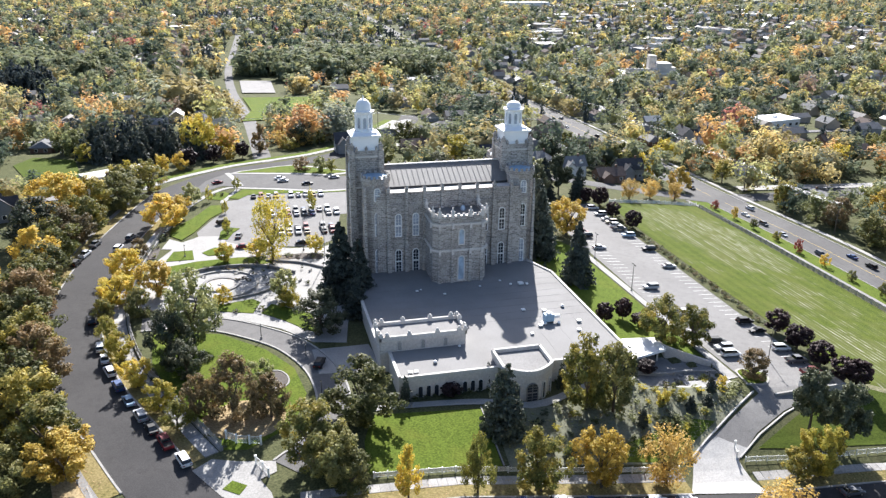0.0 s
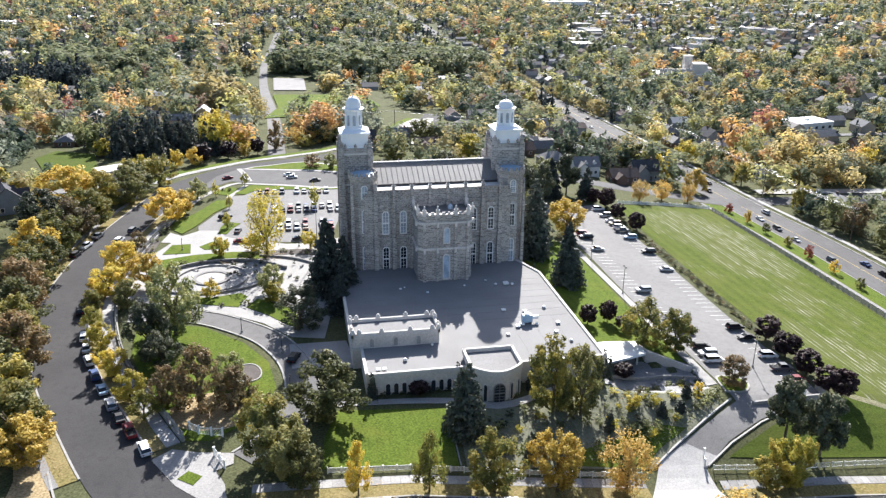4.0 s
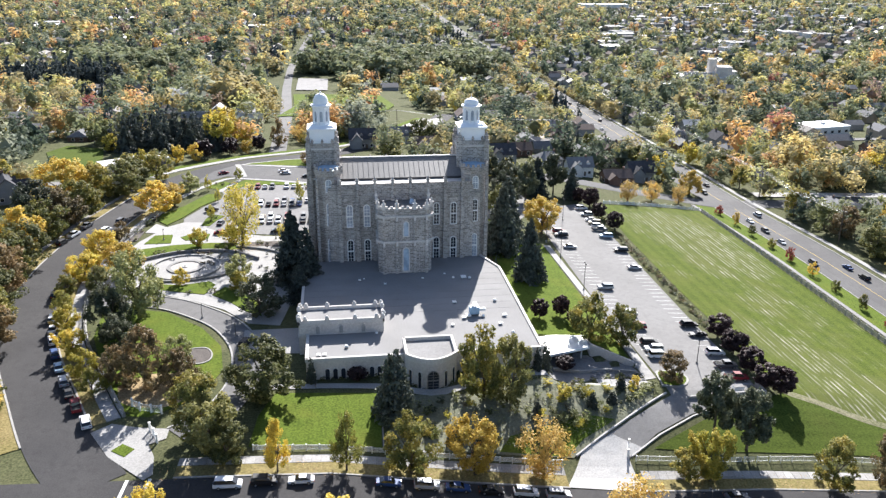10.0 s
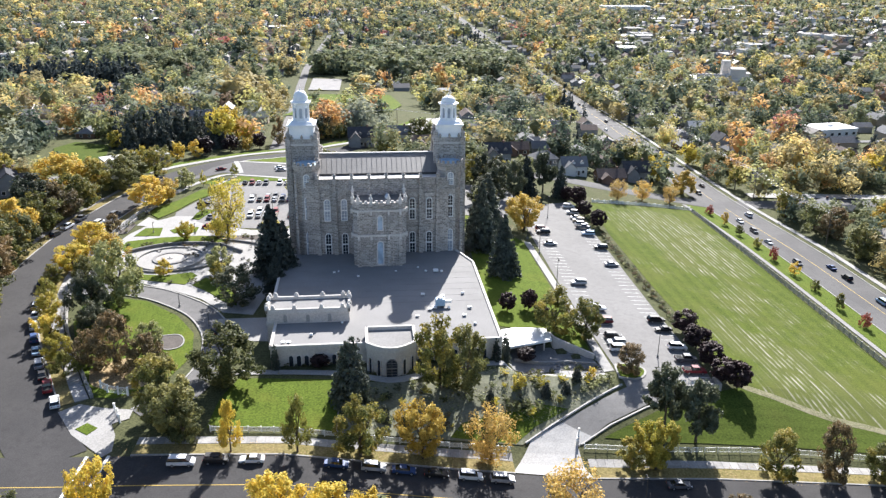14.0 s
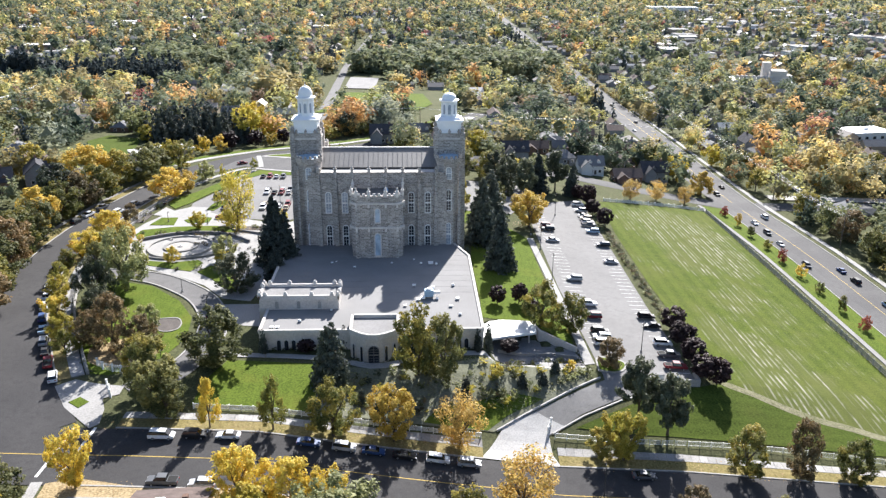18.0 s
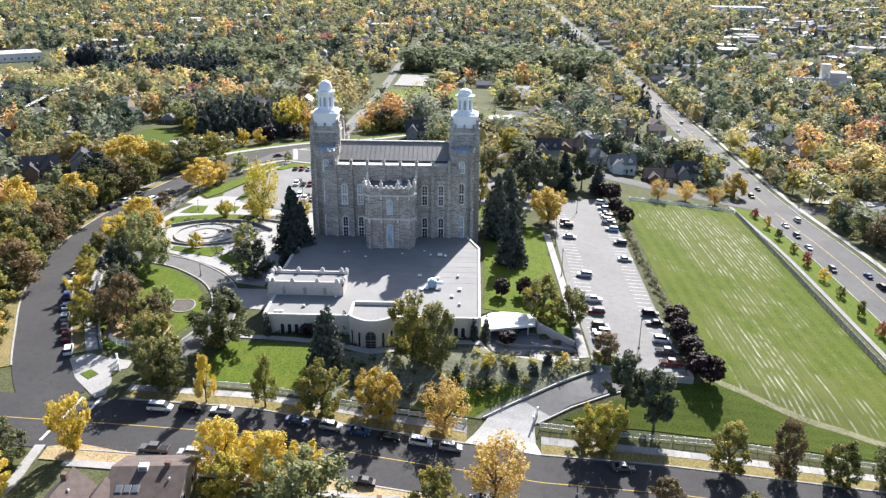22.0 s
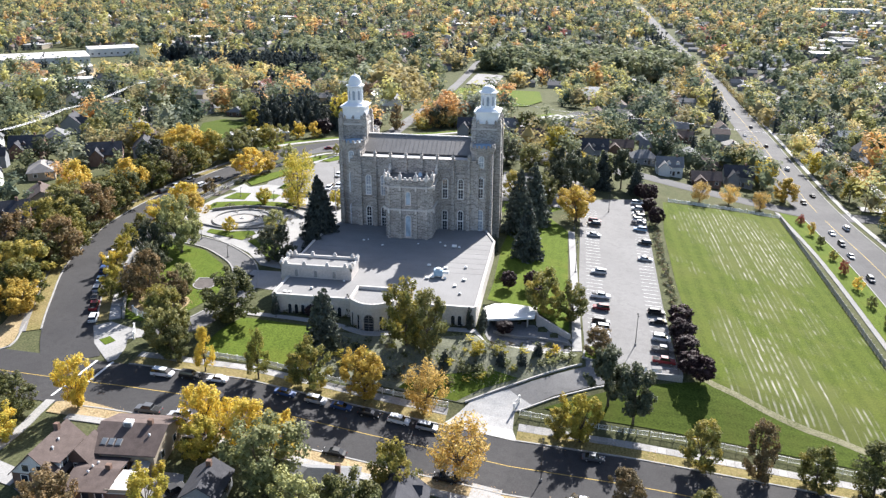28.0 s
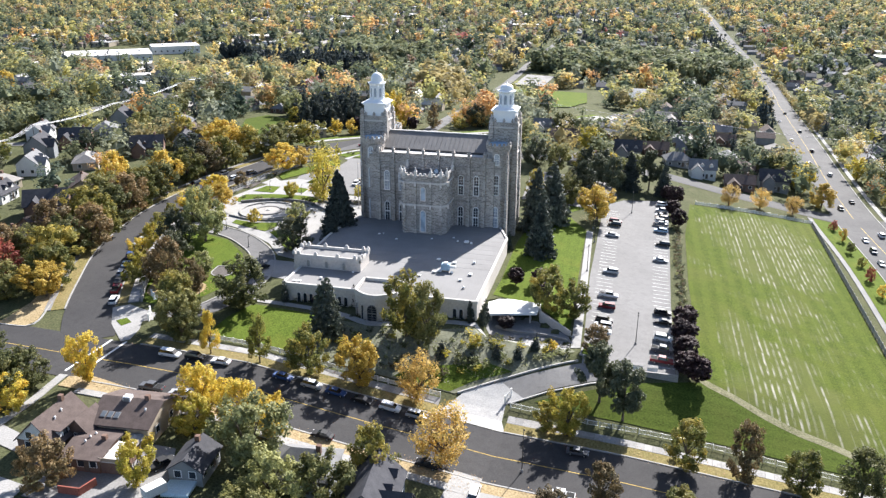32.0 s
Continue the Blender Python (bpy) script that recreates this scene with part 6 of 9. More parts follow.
plant_all([("orange", -72.5, 286.0, 17.0, 22.8), ("gold", -63.5, 292.0, 13.7, 14.8), ("green", -55.5, 300.0, 13.7, 16.1), ("gold", -62.5, 268.0, 13.7, 14.8), ("brown", -65.5, 256.0, 13.7, 14.8), ("gold", -66.5, 243.0, 13.7, 14.8), ("orange", -69.5, 232.0, 14.7, 13.4), ("green", -65.5, 222.0, 13.7, 14.8), ("gold", -66.5, 210.0, 13.7, 14.8), ("brown", -63.5, 199.0, 14.7, 14.8), ("green", -62.5, 188.0, 13.7, 14.8), ("gold", -59.5, 177.0, 13.7, 14.8), ("brown", -56.5, 168.0, 13.7, 13.4), ("green", -58.0, 158.5, 13.0, 13.2), ("gold", -55.0, 149.0, 14.0, 14.4), ("green", -64.0, 150.0, 11.9, 13.2), ("gold", -48.5, 139.0, 11.9, 13.8), ("orange", -44.5, 131.5, 9.7, 12.0), ("red", -64.0, 137.0, 11.9, 13.2), ("green", -55.0, 128.0, 10.8, 12.0), ("orange", -80.5, 216.0, 17.0, 13.4), ("dark", -75.5, 262.0, 14.7, 17.5), ("green", -56.0, 311.0, 13.0, 14.4), ("gold", -48.0, 322.0, 11.9, 13.2), ("brown", -73.5, 172.0, 12.5, 14.8), ("gold", -72.5, 186.0, 13.7, 14.8), ("green", -76.5, 202.0, 13.7, 16.1), ("brown", -70.0, 146.0, 13.0, 13.2), ("green", -76.0, 132.0, 13.0, 13.2)], group="old street trees")
plant_all([("peach", 149, 300.5, 8.5, 9), ("peach", 162.5, 307, 8.5, 8.5), ("peach", 176, 309, 8, 7.5), ("orange", 192.5, 334, 11, 12), ("gold", 226, 300, 12, 10), ("brown", 231, 270, 13, 13), ("green", 228, 248, 13, 13), ("dark", 238, 232, 15, 14), ("green", 226, 215, 14, 13), ("red", 231, 196, 9, 8), ("gold", 229, 176, 14, 13), ("green", 236, 158, 15, 14)], group="trees of the avenue")
plant_all([("pine", 101, 287, 15, 10), ("spruce", 108, 296, 17, 10), ("pine", 116, 300, 17, 11), ("pine", 95, 292, 14, 9), ("spruce", 122, 293, 14, 9), ("pine", 90, 300, 14, 10), ("dark", 86, 272, 11, 11), ("sage", 108, 308, 13, 13)], group="conifers behind the parking lot")
for k in range(13):
    y = 128 + k * 14.2
    plant(("red", "gold", "green", "orange")[k % 4], 190.6 + 0.6 * math.sin(k * 3.1), y, 4.2 + (k % 3) * 0.5, 3.4, group="young trees beside the avenue", many=False)

# shrubs
SHRUBS = {}


def shrub(x, y, h, w, leaves, label, group="garden shrubs", dz=0.1):
    key = leaves.name
    if key not in SHRUBS:
        r = np.random.default_rng(len(SHRUBS) + 50)
        SHRUBS[key] = crown_mesh(broad_points(230, r, 0.5, 0.05, 1.0, 14, "ball"), 0.085, r, leaves)
    ob = new("shrub", SHRUBS[key])
    ob.matrix_basis = pose(x, y, ground_z(x, y) + dz, 0, 0, rng.uniform(0, 360)) @ Matrix.Diagonal((w, w, h, 1))
    tagged(ob, label, "shrub", group)


def on_path(x, y, w):
    return x > 34 and abs(y - float(np.interp(x, (36, 45, 52, 60, 70, 80, 88, 96), (140.5, 137.3, 138.7, 142, 143, 141.3, 139.5, 142.6)))) < w


GREENS = [(L_DARK, "dark green rounded garden shrub"), (L_SAGE, "pale grey-green rounded shrub"), (L_LIME, "leafy yellow-green garden shrub"), (L_GREEN, "leafy mid-green garden shrub"), (L_PURPLE, "dark purple low shrub"), (L_BROWN, "low brownish autumn shrub")]
r_s = random.Random(4)
for k in range(105):
    for _ in range(20):
        x, y = r_s.uniform(40, 96), r_s.uniform(120, 146)
        if y < 121 + max(0, x - 72) * 0.62 + 1.5 or y > 137 + max(0, min(8, (x - 70) * 0.8)) or on_path(x, y, 2.0):
            continue
        break
    m, lab = GREENS[(0, 1, 3, 1, 2, 3, 2, 5, 1, 3)[k % 10]]
    s = r_s.uniform(0.6, 1.9)
    shrub(x, y, s * r_s.uniform(0.8, 1.1), s * 1.25, m, lab)
for k in range(150):
    y = 171 + k * 0.74
    shrub(124.2 + r_s.uniform(-0.8, 1.6) + (y - 171) * 0.012, y, r_s.uniform(0.6, 1.1), r_s.uniform(1.2, 1.8), GREENS[(0, 3, 5, 5, 1)[k % 5]][0], "low mixed shrub of the parking strip", "shrubs of the parking strip")
for x, y, w in ((72.3, 127.5, 2.2), (74.5, 128.6, 2.2), (74.5, 126.7, 2.0), (80.8, 131.7, 2.4), (82.7, 130.5, 2.2), (90.9, 134.6, 2.2), (92.2, 135.6, 2.0), (77.0, 127.6, 1.7), (88.6, 133.6, 1.8), (65.0, 130.0, 1.8), (94.4, 137.6, 1.9)):
    shrub(x, y, w * 0.85, w * 1.1, L_SAGE, "round pale green clipped shrub on the slope", "round garden shrubs")
for x, y in ((79.6, 134.8), (67.5, 129.2)):
    shrub(x, y, 2.8, 2.8, L_LIME, "bright yellow-green garden shrub", "round garden shrubs")
for x, y in ((73.2, 146.2), (73.4, 149.8), (38.6, 146.4), (19.6, 144.2), (70.4, 144.2), (54, 142.5), (71.5, 200.0)):
    plant("column", x, y, 6.4, 2.4, many=False, group="columnar evergreens by the annex", name="evergreen_tree")
for x, y, h in ((47.5, 121.8, 4.5), (66.5, 128.5, 5.0), (79.5, 131.5, 4.4), (43.8, 124.5, 4.0), (88.0, 137.5, 3.6), (84.5, 133.0, 3.2)):
    plant("blue", x, y, h, 2.6, many=False, group="small conifers in the garden", name="conifer")
plant("lime", 73.8, 133.4, 3.6, 3.4, many=False, name="ornamental_tree", group="small trees in the garden")
plant("yellow", 92.0, 139.6, 2.6, 2.6, many=False, name="ornamental_tree", group="small trees in the garden")
plant("purple", 29.6, 144.2, 3.0, 4.0, many=False, name="ornamental_tree", group="small trees in the garden")
for k in range(40):
    a = r_s.uniform(0, 1)
    x, y = (-16 + 22 * a, 219 + 8 * r_s.uniform(-1, 1)) if k % 2 else (-32 + 30 * a, 228 + 3 * r_s.uniform(-1, 1))
    shrub(x, y, r_s.uniform(0.5, 1.4), r_s.uniform(0.9, 1.8), GREENS[(0, 4, 3, 0, 5)[k % 5]][0], "low clipped shrub in a plaza bed", "plaza shrubs", 0.3)
for k in range(20):
    line = offset_line(inner, -14.0)
    i = int((len(line) - 1) * k / 20)
    shrub(line[i][0] + r_s.uniform(-0.8, 0.8), line[i][1] + r_s.uniform(-0.8, 0.8), r_s.uniform(0.6, 1.3), r_s.uniform(1.1, 1.8), GREENS[(0, 3, 4)[k % 3]][0], "dark hedge shrub along the walk", "hedge along the walk")
for cx, cy, rx, ry, n in ((-11.5, 231, 4, 2.4, 9), (-1, 235.4, 7, 1.5, 12), (7.5, 233, 4, 2.0, 7), (-31, 228.5, 4.5, 1.6, 7), (-39.5, 246, 1.5, 5, 7), (-38.2, 258, 1.4, 5, 7), (-17.6, 263, 1.5, 3.5, 5), (-22, 310.6, 2.4, 3, 5), (-12, 196, 4, 1.4, 6)):
    for k in range((n + 1) // 2):
        shrub(cx + r_s.uniform(-rx, rx), cy + r_s.uniform(-ry, ry), r_s.uniform(0.7, 1.7), r_s.uniform(1.2, 2.3), GREENS[(0, 3, 4, 1)[k % 4]][0], "low rounded shrub in a plaza bed", "shrubs in the plaza beds", 0.25)
for poly in ([(-16, 229), (-13, 234.2), (-7.6, 233.4), (-8, 228.4)], [(-8, 234), (-8, 237), (6, 237.4), (11.6, 235.4), (11, 231), (4, 233)], [(-41.4, 241), (-40.2, 251.6), (-37.8, 251), (-38.4, 241.6)]):
    drape("planting_bed", poly, 0.24, SOIL, "dark mulched shrub bed in the plaza", "planting bed", 0.08)
for k in range(26):
    shrub(20 + k * 2.0, 144.6 + (0.4 if k % 2 else 0) - (4.6 if 19 < k * 2.0 < 32 else 0), r_s.uniform(0.5, 1.0), 1.5, GREENS[(0, 3)[k % 2]][0], "low green foundation shrub", "shrubs at the annex wall")

# creeping ground cover of the sloping bed
cover = []
for _ in range(7000):
    x, y = r_s.uniform(36, 97), r_s.uniform(120.5, 147)
    if y < 121.4 + max(0, x - 73) * 0.66 or y > 136 + max(0, min(9, (x - 56) * 0.45)) or noise.noise(Vector((x * 0.16, y * 0.16, 3))) < -0.12 or on_path(x, y, 1.7):
        continue
    cover.append((x, y, ground_z(x, y) + 0.17 + r_s.uniform(0, 0.06)))
cp = np.array(cover)
for half, leaves in ((0, L_COVER), (1, L_SAGE)):
    pts = cp[half::2]
    v, f = cards(pts, 0.22, rng, np.tile((0.0, -0.2, 1.0), (len(pts), 1)), 0.3)
    tagged(quadmesh("ground_cover", v.tolist(), f.tolist(), leaves), "low creeping ground cover on the slope", "ground cover", kind="stuff")

# ---- cars ----
def paint(name, c, metal=0.0):
    m, t, b = nodes_of(name)
    p = place_of(t, True)
    t.links.new(mixer(t, ramp(t, noisen(t, p, 1.5), 0.3, 0.7), c, tuple(v * 0.85 for v in c)), b.inputs["Base Color"])
    b.inputs["Roughness"].default_value, b.inputs["Metallic"].default_value = 0.58, metal * 0.5
    b.inputs["Specular IOR Level"].default_value = 0.3
    return m


PAINTS = {"white": paint("white_car_paint", (0.72, 0.73, 0.74)), "silver": paint("silver_car_paint", (0.42, 0.43, 0.45), 0.4), "black": paint("black_car_paint", (0.015, 0.015, 0.017)), "grey": paint("grey_car_paint", (0.11, 0.115, 0.125), 0.3), "blue": paint("blue_car_paint", (0.03, 0.07, 0.19)), "red": paint("red_car_paint", (0.17, 0.014, 0.02)), "tan": paint("tan_car_paint", (0.33, 0.28, 0.21), 0.3), "pale blue": paint("pale_blue_car_paint", (0.3, 0.42, 0.55), 0.2)}
CAR_GLASS = glass_mat("car_glass", (0.012, 0.015, 0.018), 0.05)
RUBBER = mat("tyre_rubber", (0.02, 0.02, 0.02), (0.03, 0.03, 0.03), 2.0, 0.9, 20.0, 0.2, local=True)
ALLOY = mat("wheel_alloy", (0.35, 0.35, 0.36), (0.45, 0.45, 0.46), 2.0, 0.4, 20.0, 0.05, metal=0.7, local=True)
LAMP_RED = mat("tail_lamp", (0.3, 0.015, 0.015), (0.35, 0.02, 0.02), 2.0, 0.3, 20.0, 0.0, local=True)
LAMP_CLEAR = mat("head_lamp", (0.6, 0.6, 0.62), (0.7, 0.7, 0.72), 2.0, 0.2, 20.0, 0.0, local=True)
# side outlines: lower body and cabin, (along, up); half lengths differ by kind
CARS = {
    "sedan": (4.7, 1.82, [(-2.32, 0.35), (2.3, 0.35), (2.35, 0.6), (2.2, 0.78), (1.0, 0.95), (-1.5, 0.98), (-2.25, 0.95), (-2.35, 0.7)], [(1.15, 0.93), (0.35, 1.43), (-0.85, 1.45), (-1.75, 0.96)]),
    "suv": (4.8, 1.95, [(-2.35, 0.42), (2.35, 0.42), (2.4, 0.75), (2.25, 1.0), (1.2, 1.12), (-2.25, 1.14), (-2.38, 0.9)], [(1.35, 1.1), (0.65, 1.72), (-1.9, 1.76), (-2.28, 1.12)]),
    "pickup": (5.6, 1.98, [(-2.8, 0.5), (2.75, 0.5), (2.8, 0.85), (2.65, 1.08), (1.4, 1.18), (-2.75, 1.18), (-2.8, 0.9)], [(1.5, 1.16), (0.85, 1.82), (-0.75, 1.84), (-0.95, 1.16)]),
    "van": (5.1, 1.98, [(-2.5, 0.4), (2.5, 0.4), (2.55, 0.75), (2.3, 1.0), (1.6, 1.15), (-2.45, 1.15), (-2.52, 0.9)], [(1.8, 1.12), (0.9, 1.78), (-2.1, 1.84), (-2.46, 1.12)]),
}


def car_model(kind, colour):
    length, width, low_, cab = CARS[kind]
    body_mat = PAINTS[colour]
    ob = thing("car", f"{colour} {kind if kind != 'suv' else 'sport utility car'} parked on asphalt", "car")

    def side(bm, pts, w_lo, w_hi, z_split):
        rows = []
        for s in (-1, 1):
            rows.append([bm.verts.new((x, s * (w_hi if z > z_split else w_lo) / 2, z)) for x, z in pts])
        n = len(pts)
        bm.faces.new(rows[0]), bm.faces.new(rows[1][::-1])
        for i in range(n):
            bm.faces.new((rows[0][(i + 1) % n], rows[0][i], rows[1][i], rows[1][(i + 1) % n]))
        bmesh.ops.recalc_face_normals(bm, faces=bm.faces[:])
    bm = bmesh.new()
    side(bm, low_, width, width * 0.95, 0.9)
    bmesh.ops.bevel(bm, geom=bm.edges[:], offset=0.06, segments=2, affect="EDGES")
    body = part("body", bm, body_mat, ob, smooth=False)
    bm = bmesh.new()
    side(bm, cab, width * 0.93, width * 0.74, 1.2)
    bmesh.ops.bevel(bm, geom=bm.edges[:], offset=0.05, segments=1, affect="EDGES")
    part("cabin_glass", bm, CAR_GLASS, ob, "dark car glass")
    bm = bmesh.new()
    zr = max(z for _, z in cab)
    xs = sorted(x for x, z in cab if z > 1.3)
    box(bm, xs[0] - 0.08, xs[-1] + 0.05, -width * 0.365, width * 0.365, zr - 0.04, zr + 0.035, 0.03)
    part("roof", bm, body_mat, ob)
    if kind == "pickup":
        bm = bmesh.new()
        box(bm, -2.68, -1.05, -width * 0.4, width * 0.4, 1.1, 1.2)
        part("cargo_bed", bm, RUBBER, ob, "dark cargo bed")
    for x in (-length * 0.29, length * 0.31):
        for y in (-1, 1):
            w = shared("tyre", "wheel", lambda b: bmesh.ops.create_cone(b, cap_ends=True, segments=14, radius1=0.34, radius2=0.34, depth=0.24, matrix=Matrix.Rotation(math.pi / 2, 4, "X")), RUBBER, ob, pose(x, y * (width / 2 - 0.1), 0.34))
            shared("rim", "rim", lambda b: bmesh.ops.create_cone(b, cap_ends=True, segments=10, radius1=0.2, radius2=0.2, depth=0.26, matrix=Matrix.Rotation(math.pi / 2, 4, "X")), ALLOY, w, Matrix())
    zl = 0.68 if kind == "sedan" else 0.85
    for y in (-0.65, 0.65):
        for x, m, nm in ((low_[2][0] - 0.06, LAMP_CLEAR, "headlight"), (low_[0][0] + 0.02, LAMP_RED, "tail_light")):
            shared(nm, nm, lambda b: box(b, -0.06, 0.06, -0.2, 0.2, -0.08, 0.08, 0.02), m, ob, pose(x, y, zl))
    return ob


CAR_MODELS = {}


def park(kind, colour, x, y, heading, group):
    """A car standing on the sloping ground; heading in degrees from the x axis."""
    a = radians(heading)
    f = Vector((math.cos(a), math.sin(a), 0))
    f.z = (ground_z(x + f.x * 1.5, y + f.y * 1.5) - ground_z(x - f.x * 1.5, y - f.y * 1.5)) / 3
    s = Vector((-math.sin(a), math.cos(a), 0))
    s.z = (ground_z(x + s.x, y + s.y) - ground_z(x - s.x, y - s.y)) / 2
    f.normalize()
    up = f.cross(s).normalized()
    s = up.cross(f)
    m = Matrix.Translation((x, y, ground_z(x, y) + 0.11)) @ Matrix((f, s, up)).transposed().to_4x4()
    if (kind, colour) not in CAR_MODELS:
        ob = CAR_MODELS[kind, colour] = car_model(kind, colour)
        ob.matrix_basis = m
    else:
        ob = copy_thing(CAR_MODELS[kind, colour], m)
    return tagged(ob, group=group)


KINDS = ["suv", "sedan", "suv", "sedan", "pickup", "van"]
# west parking lot
for kind, col, x, y, h in (("suv", "white", 121.2, 277, 0), ("suv", "silver", 120.8, 268.6, 180), ("sedan", "white", 120.6, 262, 0), ("suv", "tan", 120.6, 258.4, 180), ("suv", "white", 120.4, 254, 0), ("pickup", "grey", 120.0, 250.4, 0), ("suv", "pale blue", 119.9, 243, 180), ("suv", "black", 120.4, 228.8, 180), ("sedan", "silver", 119.3, 212.9, 0), ("suv", "black", 119, 171.2, 0), ("sedan", "black", 119, 165.4, 180), ("suv", "white", 118.8, 155.1, 0), ("pickup", "grey", 118.5, 148.6, 0), ("pickup", "red", 118.2, 142.6, 0),
                           ("suv", "red", 103.8, 246.6, 0), ("suv", "black", 103.6, 243, 180), ("sedan", "silver", 103.3, 231, 0), ("suv", "silver", 104.0, 196.2, 180), ("pickup", "white", 104.0, 177.6, 0), ("suv", "red", 103.9, 169.6, 180), ("suv", "black", 103.6, 160.4, 0), ("suv", "silver", 103.4, 156.8, 180), ("van", "white", 103.2, 153.4, 0)):
    park(kind, col, x, y, h + 2 * math.sin(y), "cars in the west parking lot")
# south lot
cols = ["white", "silver", "grey", "black", "white", "blue", "red", "tan", "white", "silver"]
i = 0
for row_y, xs, n in ((305.2, -8, 10), (283.5, -2, 9), (279.0, -2, 9), (262.5, 0, 7), (258, 0, 7)):
    for k in range(n):
        i += 1
        if i % 7 == 5:
            continue
        park(KINDS[i % 4], cols[(i * 3) % 10], xs + k * 2.85, row_y - k * 0.2, 90 if i % 2 else 270, "cars in the south parking lot")
for kind, col, x, y, h in (("sedan", "grey", -13.8, 257.3, 80), ("suv", "black", -19.0, 273, 30), ("sedan", "red", -12.4, 246.4, 0), ("suv", "silver", -6, 247.8, 10), ("sedan", "black", 6.2, 246.4, 0), ("suv", "black", 3.5, 164.0, 70), ("sedan", "grey", -2.0, 131.5, 30)):
    park(kind, col, x, y, h, "cars about the grounds")
# along the curving street
for k, (kind, col, x, y) in enumerate((("suv", "white", -46.0, 182.4), ("sedan", "white", -44.2, 176.4), ("suv", "white", -42.2, 169.8), ("suv", "blue", -39.6, 162.8), ("sedan", "pale blue", -36.8, 156.2), ("suv", "silver", -33.8, 149.6), ("sedan", "black", -31.3, 144.4), ("pickup", "red", -28.3, 139.0), ("suv", "white", -24.6, 132.6), ("suv", "black", -50.2, 198), ("pickup", "white", -59.6, 248), ("suv", "black", -61.0, 240.5), ("pickup", "grey", -58.0, 257), ("suv", "white", -50.5, 252), ("suv", "grey", -48, 262))):
    a = math.degrees(math.atan2(1, -0.38 if y < 175 else (-0.18 if y < 230 else 0.25)))
    park(kind, col, x, y, a, "cars along the curving street")
# along the front street
for kind, col, x, y, h in (("van", "white", 5.5, 110.2, 0), ("suv", "black", 11.8, 110.6, 0), ("sedan", "white", 18.4, 110.4, 180), ("pickup", "grey", 9.8, 95.8, 180), ("suv", "silver", 17.0, 95.0, 180), ("sedan", "blue", 34.0, 109.8, 0), ("suv", "silver", 41.0, 109.4, 0), ("sedan", "black", 49.9, 93.2, 180), ("sedan", "black", 53.0, 108.8, 0), ("suv", "white", 59.6, 108.6, 0), ("suv", "silver", 65.8, 108.2, 0), ("suv", "black", 72.2, 92.6, 180), ("van", "white", 82.7, 87.5, 90), ("sedan", "grey", 101.0, 106.6, 0), ("pickup", "white", 98.9, 91.3, 180), ("pickup", "black", 26.4, 72.4, 62), ("sedan", "blue", 46.8, 109.2, 0), ("sedan", "black", 29.0, 93.6, 180)):
    park(kind, col, x, y, h - 1.5, "cars along the front street")
# on the avenue
for k, (col, x, y) in enumerate((("black", 201.5, 337), ("white", 200.8, 291), ("grey", 200.4, 277.4), ("silver", 199.6, 263.4), ("grey", 199, 240), ("black", 209.5, 352), ("white", 209, 300), ("blue", 210, 236), ("black", 210, 226), ("grey", 202.5, 372), ("white", 211.8, 410), ("silver", 207, 440), ("black", 216, 480), ("white", 211, 520), ("grey", 223, 560), ("white", 217, 610), ("black", 229, 660), ("silver", 225, 720))):
    park(KINDS[k % 4], col, x, y, 90 if x > 205 else 270, "cars on the avenue")
park("van", "pale blue", 209.5, 205, 90, "cars on the avenue")
for col, x, y in (("white", 3.5, 334), ("silver", 4.5, 329), ("black", 14, 322), ("silver", 26, 331), ("red", -22, 332), ("white", 40, 326)):
    park("sedan", col, x, y, 4 if x > 0 else 30, "cars on the south street")

# ---- houses and town ----
SIDINGS = [mat("brown_brick_wall", (0.14, 0.085, 0.065), (0.2, 0.13, 0.1), 0.6, 0.9, 6.0, 0.4, local=True), mat("white_siding", (0.66, 0.66, 0.64), (0.58, 0.58, 0.56), 0.5, 0.7, 5.0, 0.1, local=True), mat("tan_siding", (0.40, 0.34, 0.26), (0.33, 0.28, 0.22), 0.5, 0.8, 5.0, 0.1, local=True), mat("grey_siding", (0.26, 0.27, 0.28), (0.21, 0.22, 0.23), 0.5, 0.8, 5.0, 0.1, local=True)]
SHINGLES = [mat("brown_shingles", (0.085, 0.065, 0.058), (0.13, 0.10, 0.09), 0.7, 0.92, 7.0, 0.4, local=True), mat("grey_shingles", (0.15, 0.15, 0.155), (0.21, 0.21, 0.21), 0.7, 0.92, 7.0, 0.4, local=True), mat("dark_shingles", (0.045, 0.045, 0.052), (0.075, 0.075, 0.082), 0.7, 0.92, 7.0, 0.4, local=True), mat("pale_shingles", (0.30, 0.28, 0.26), (0.24, 0.225, 0.21), 0.7, 0.92, 7.0, 0.4, local=True)]
BRICK = SIDINGS[0]
RED_BRICK = mat("red_brick_wall", (0.24, 0.075, 0.055), (0.32, 0.11, 0.08), 0.8, 0.9, 6.0, 0.4)
HOUSE_WORDS = ["brown brick", "white sided", "tan sided", "grey sided"]
ROOF_WORDS = ["brown shingle", "grey shingle", "dark shingle", "pale shingle"]


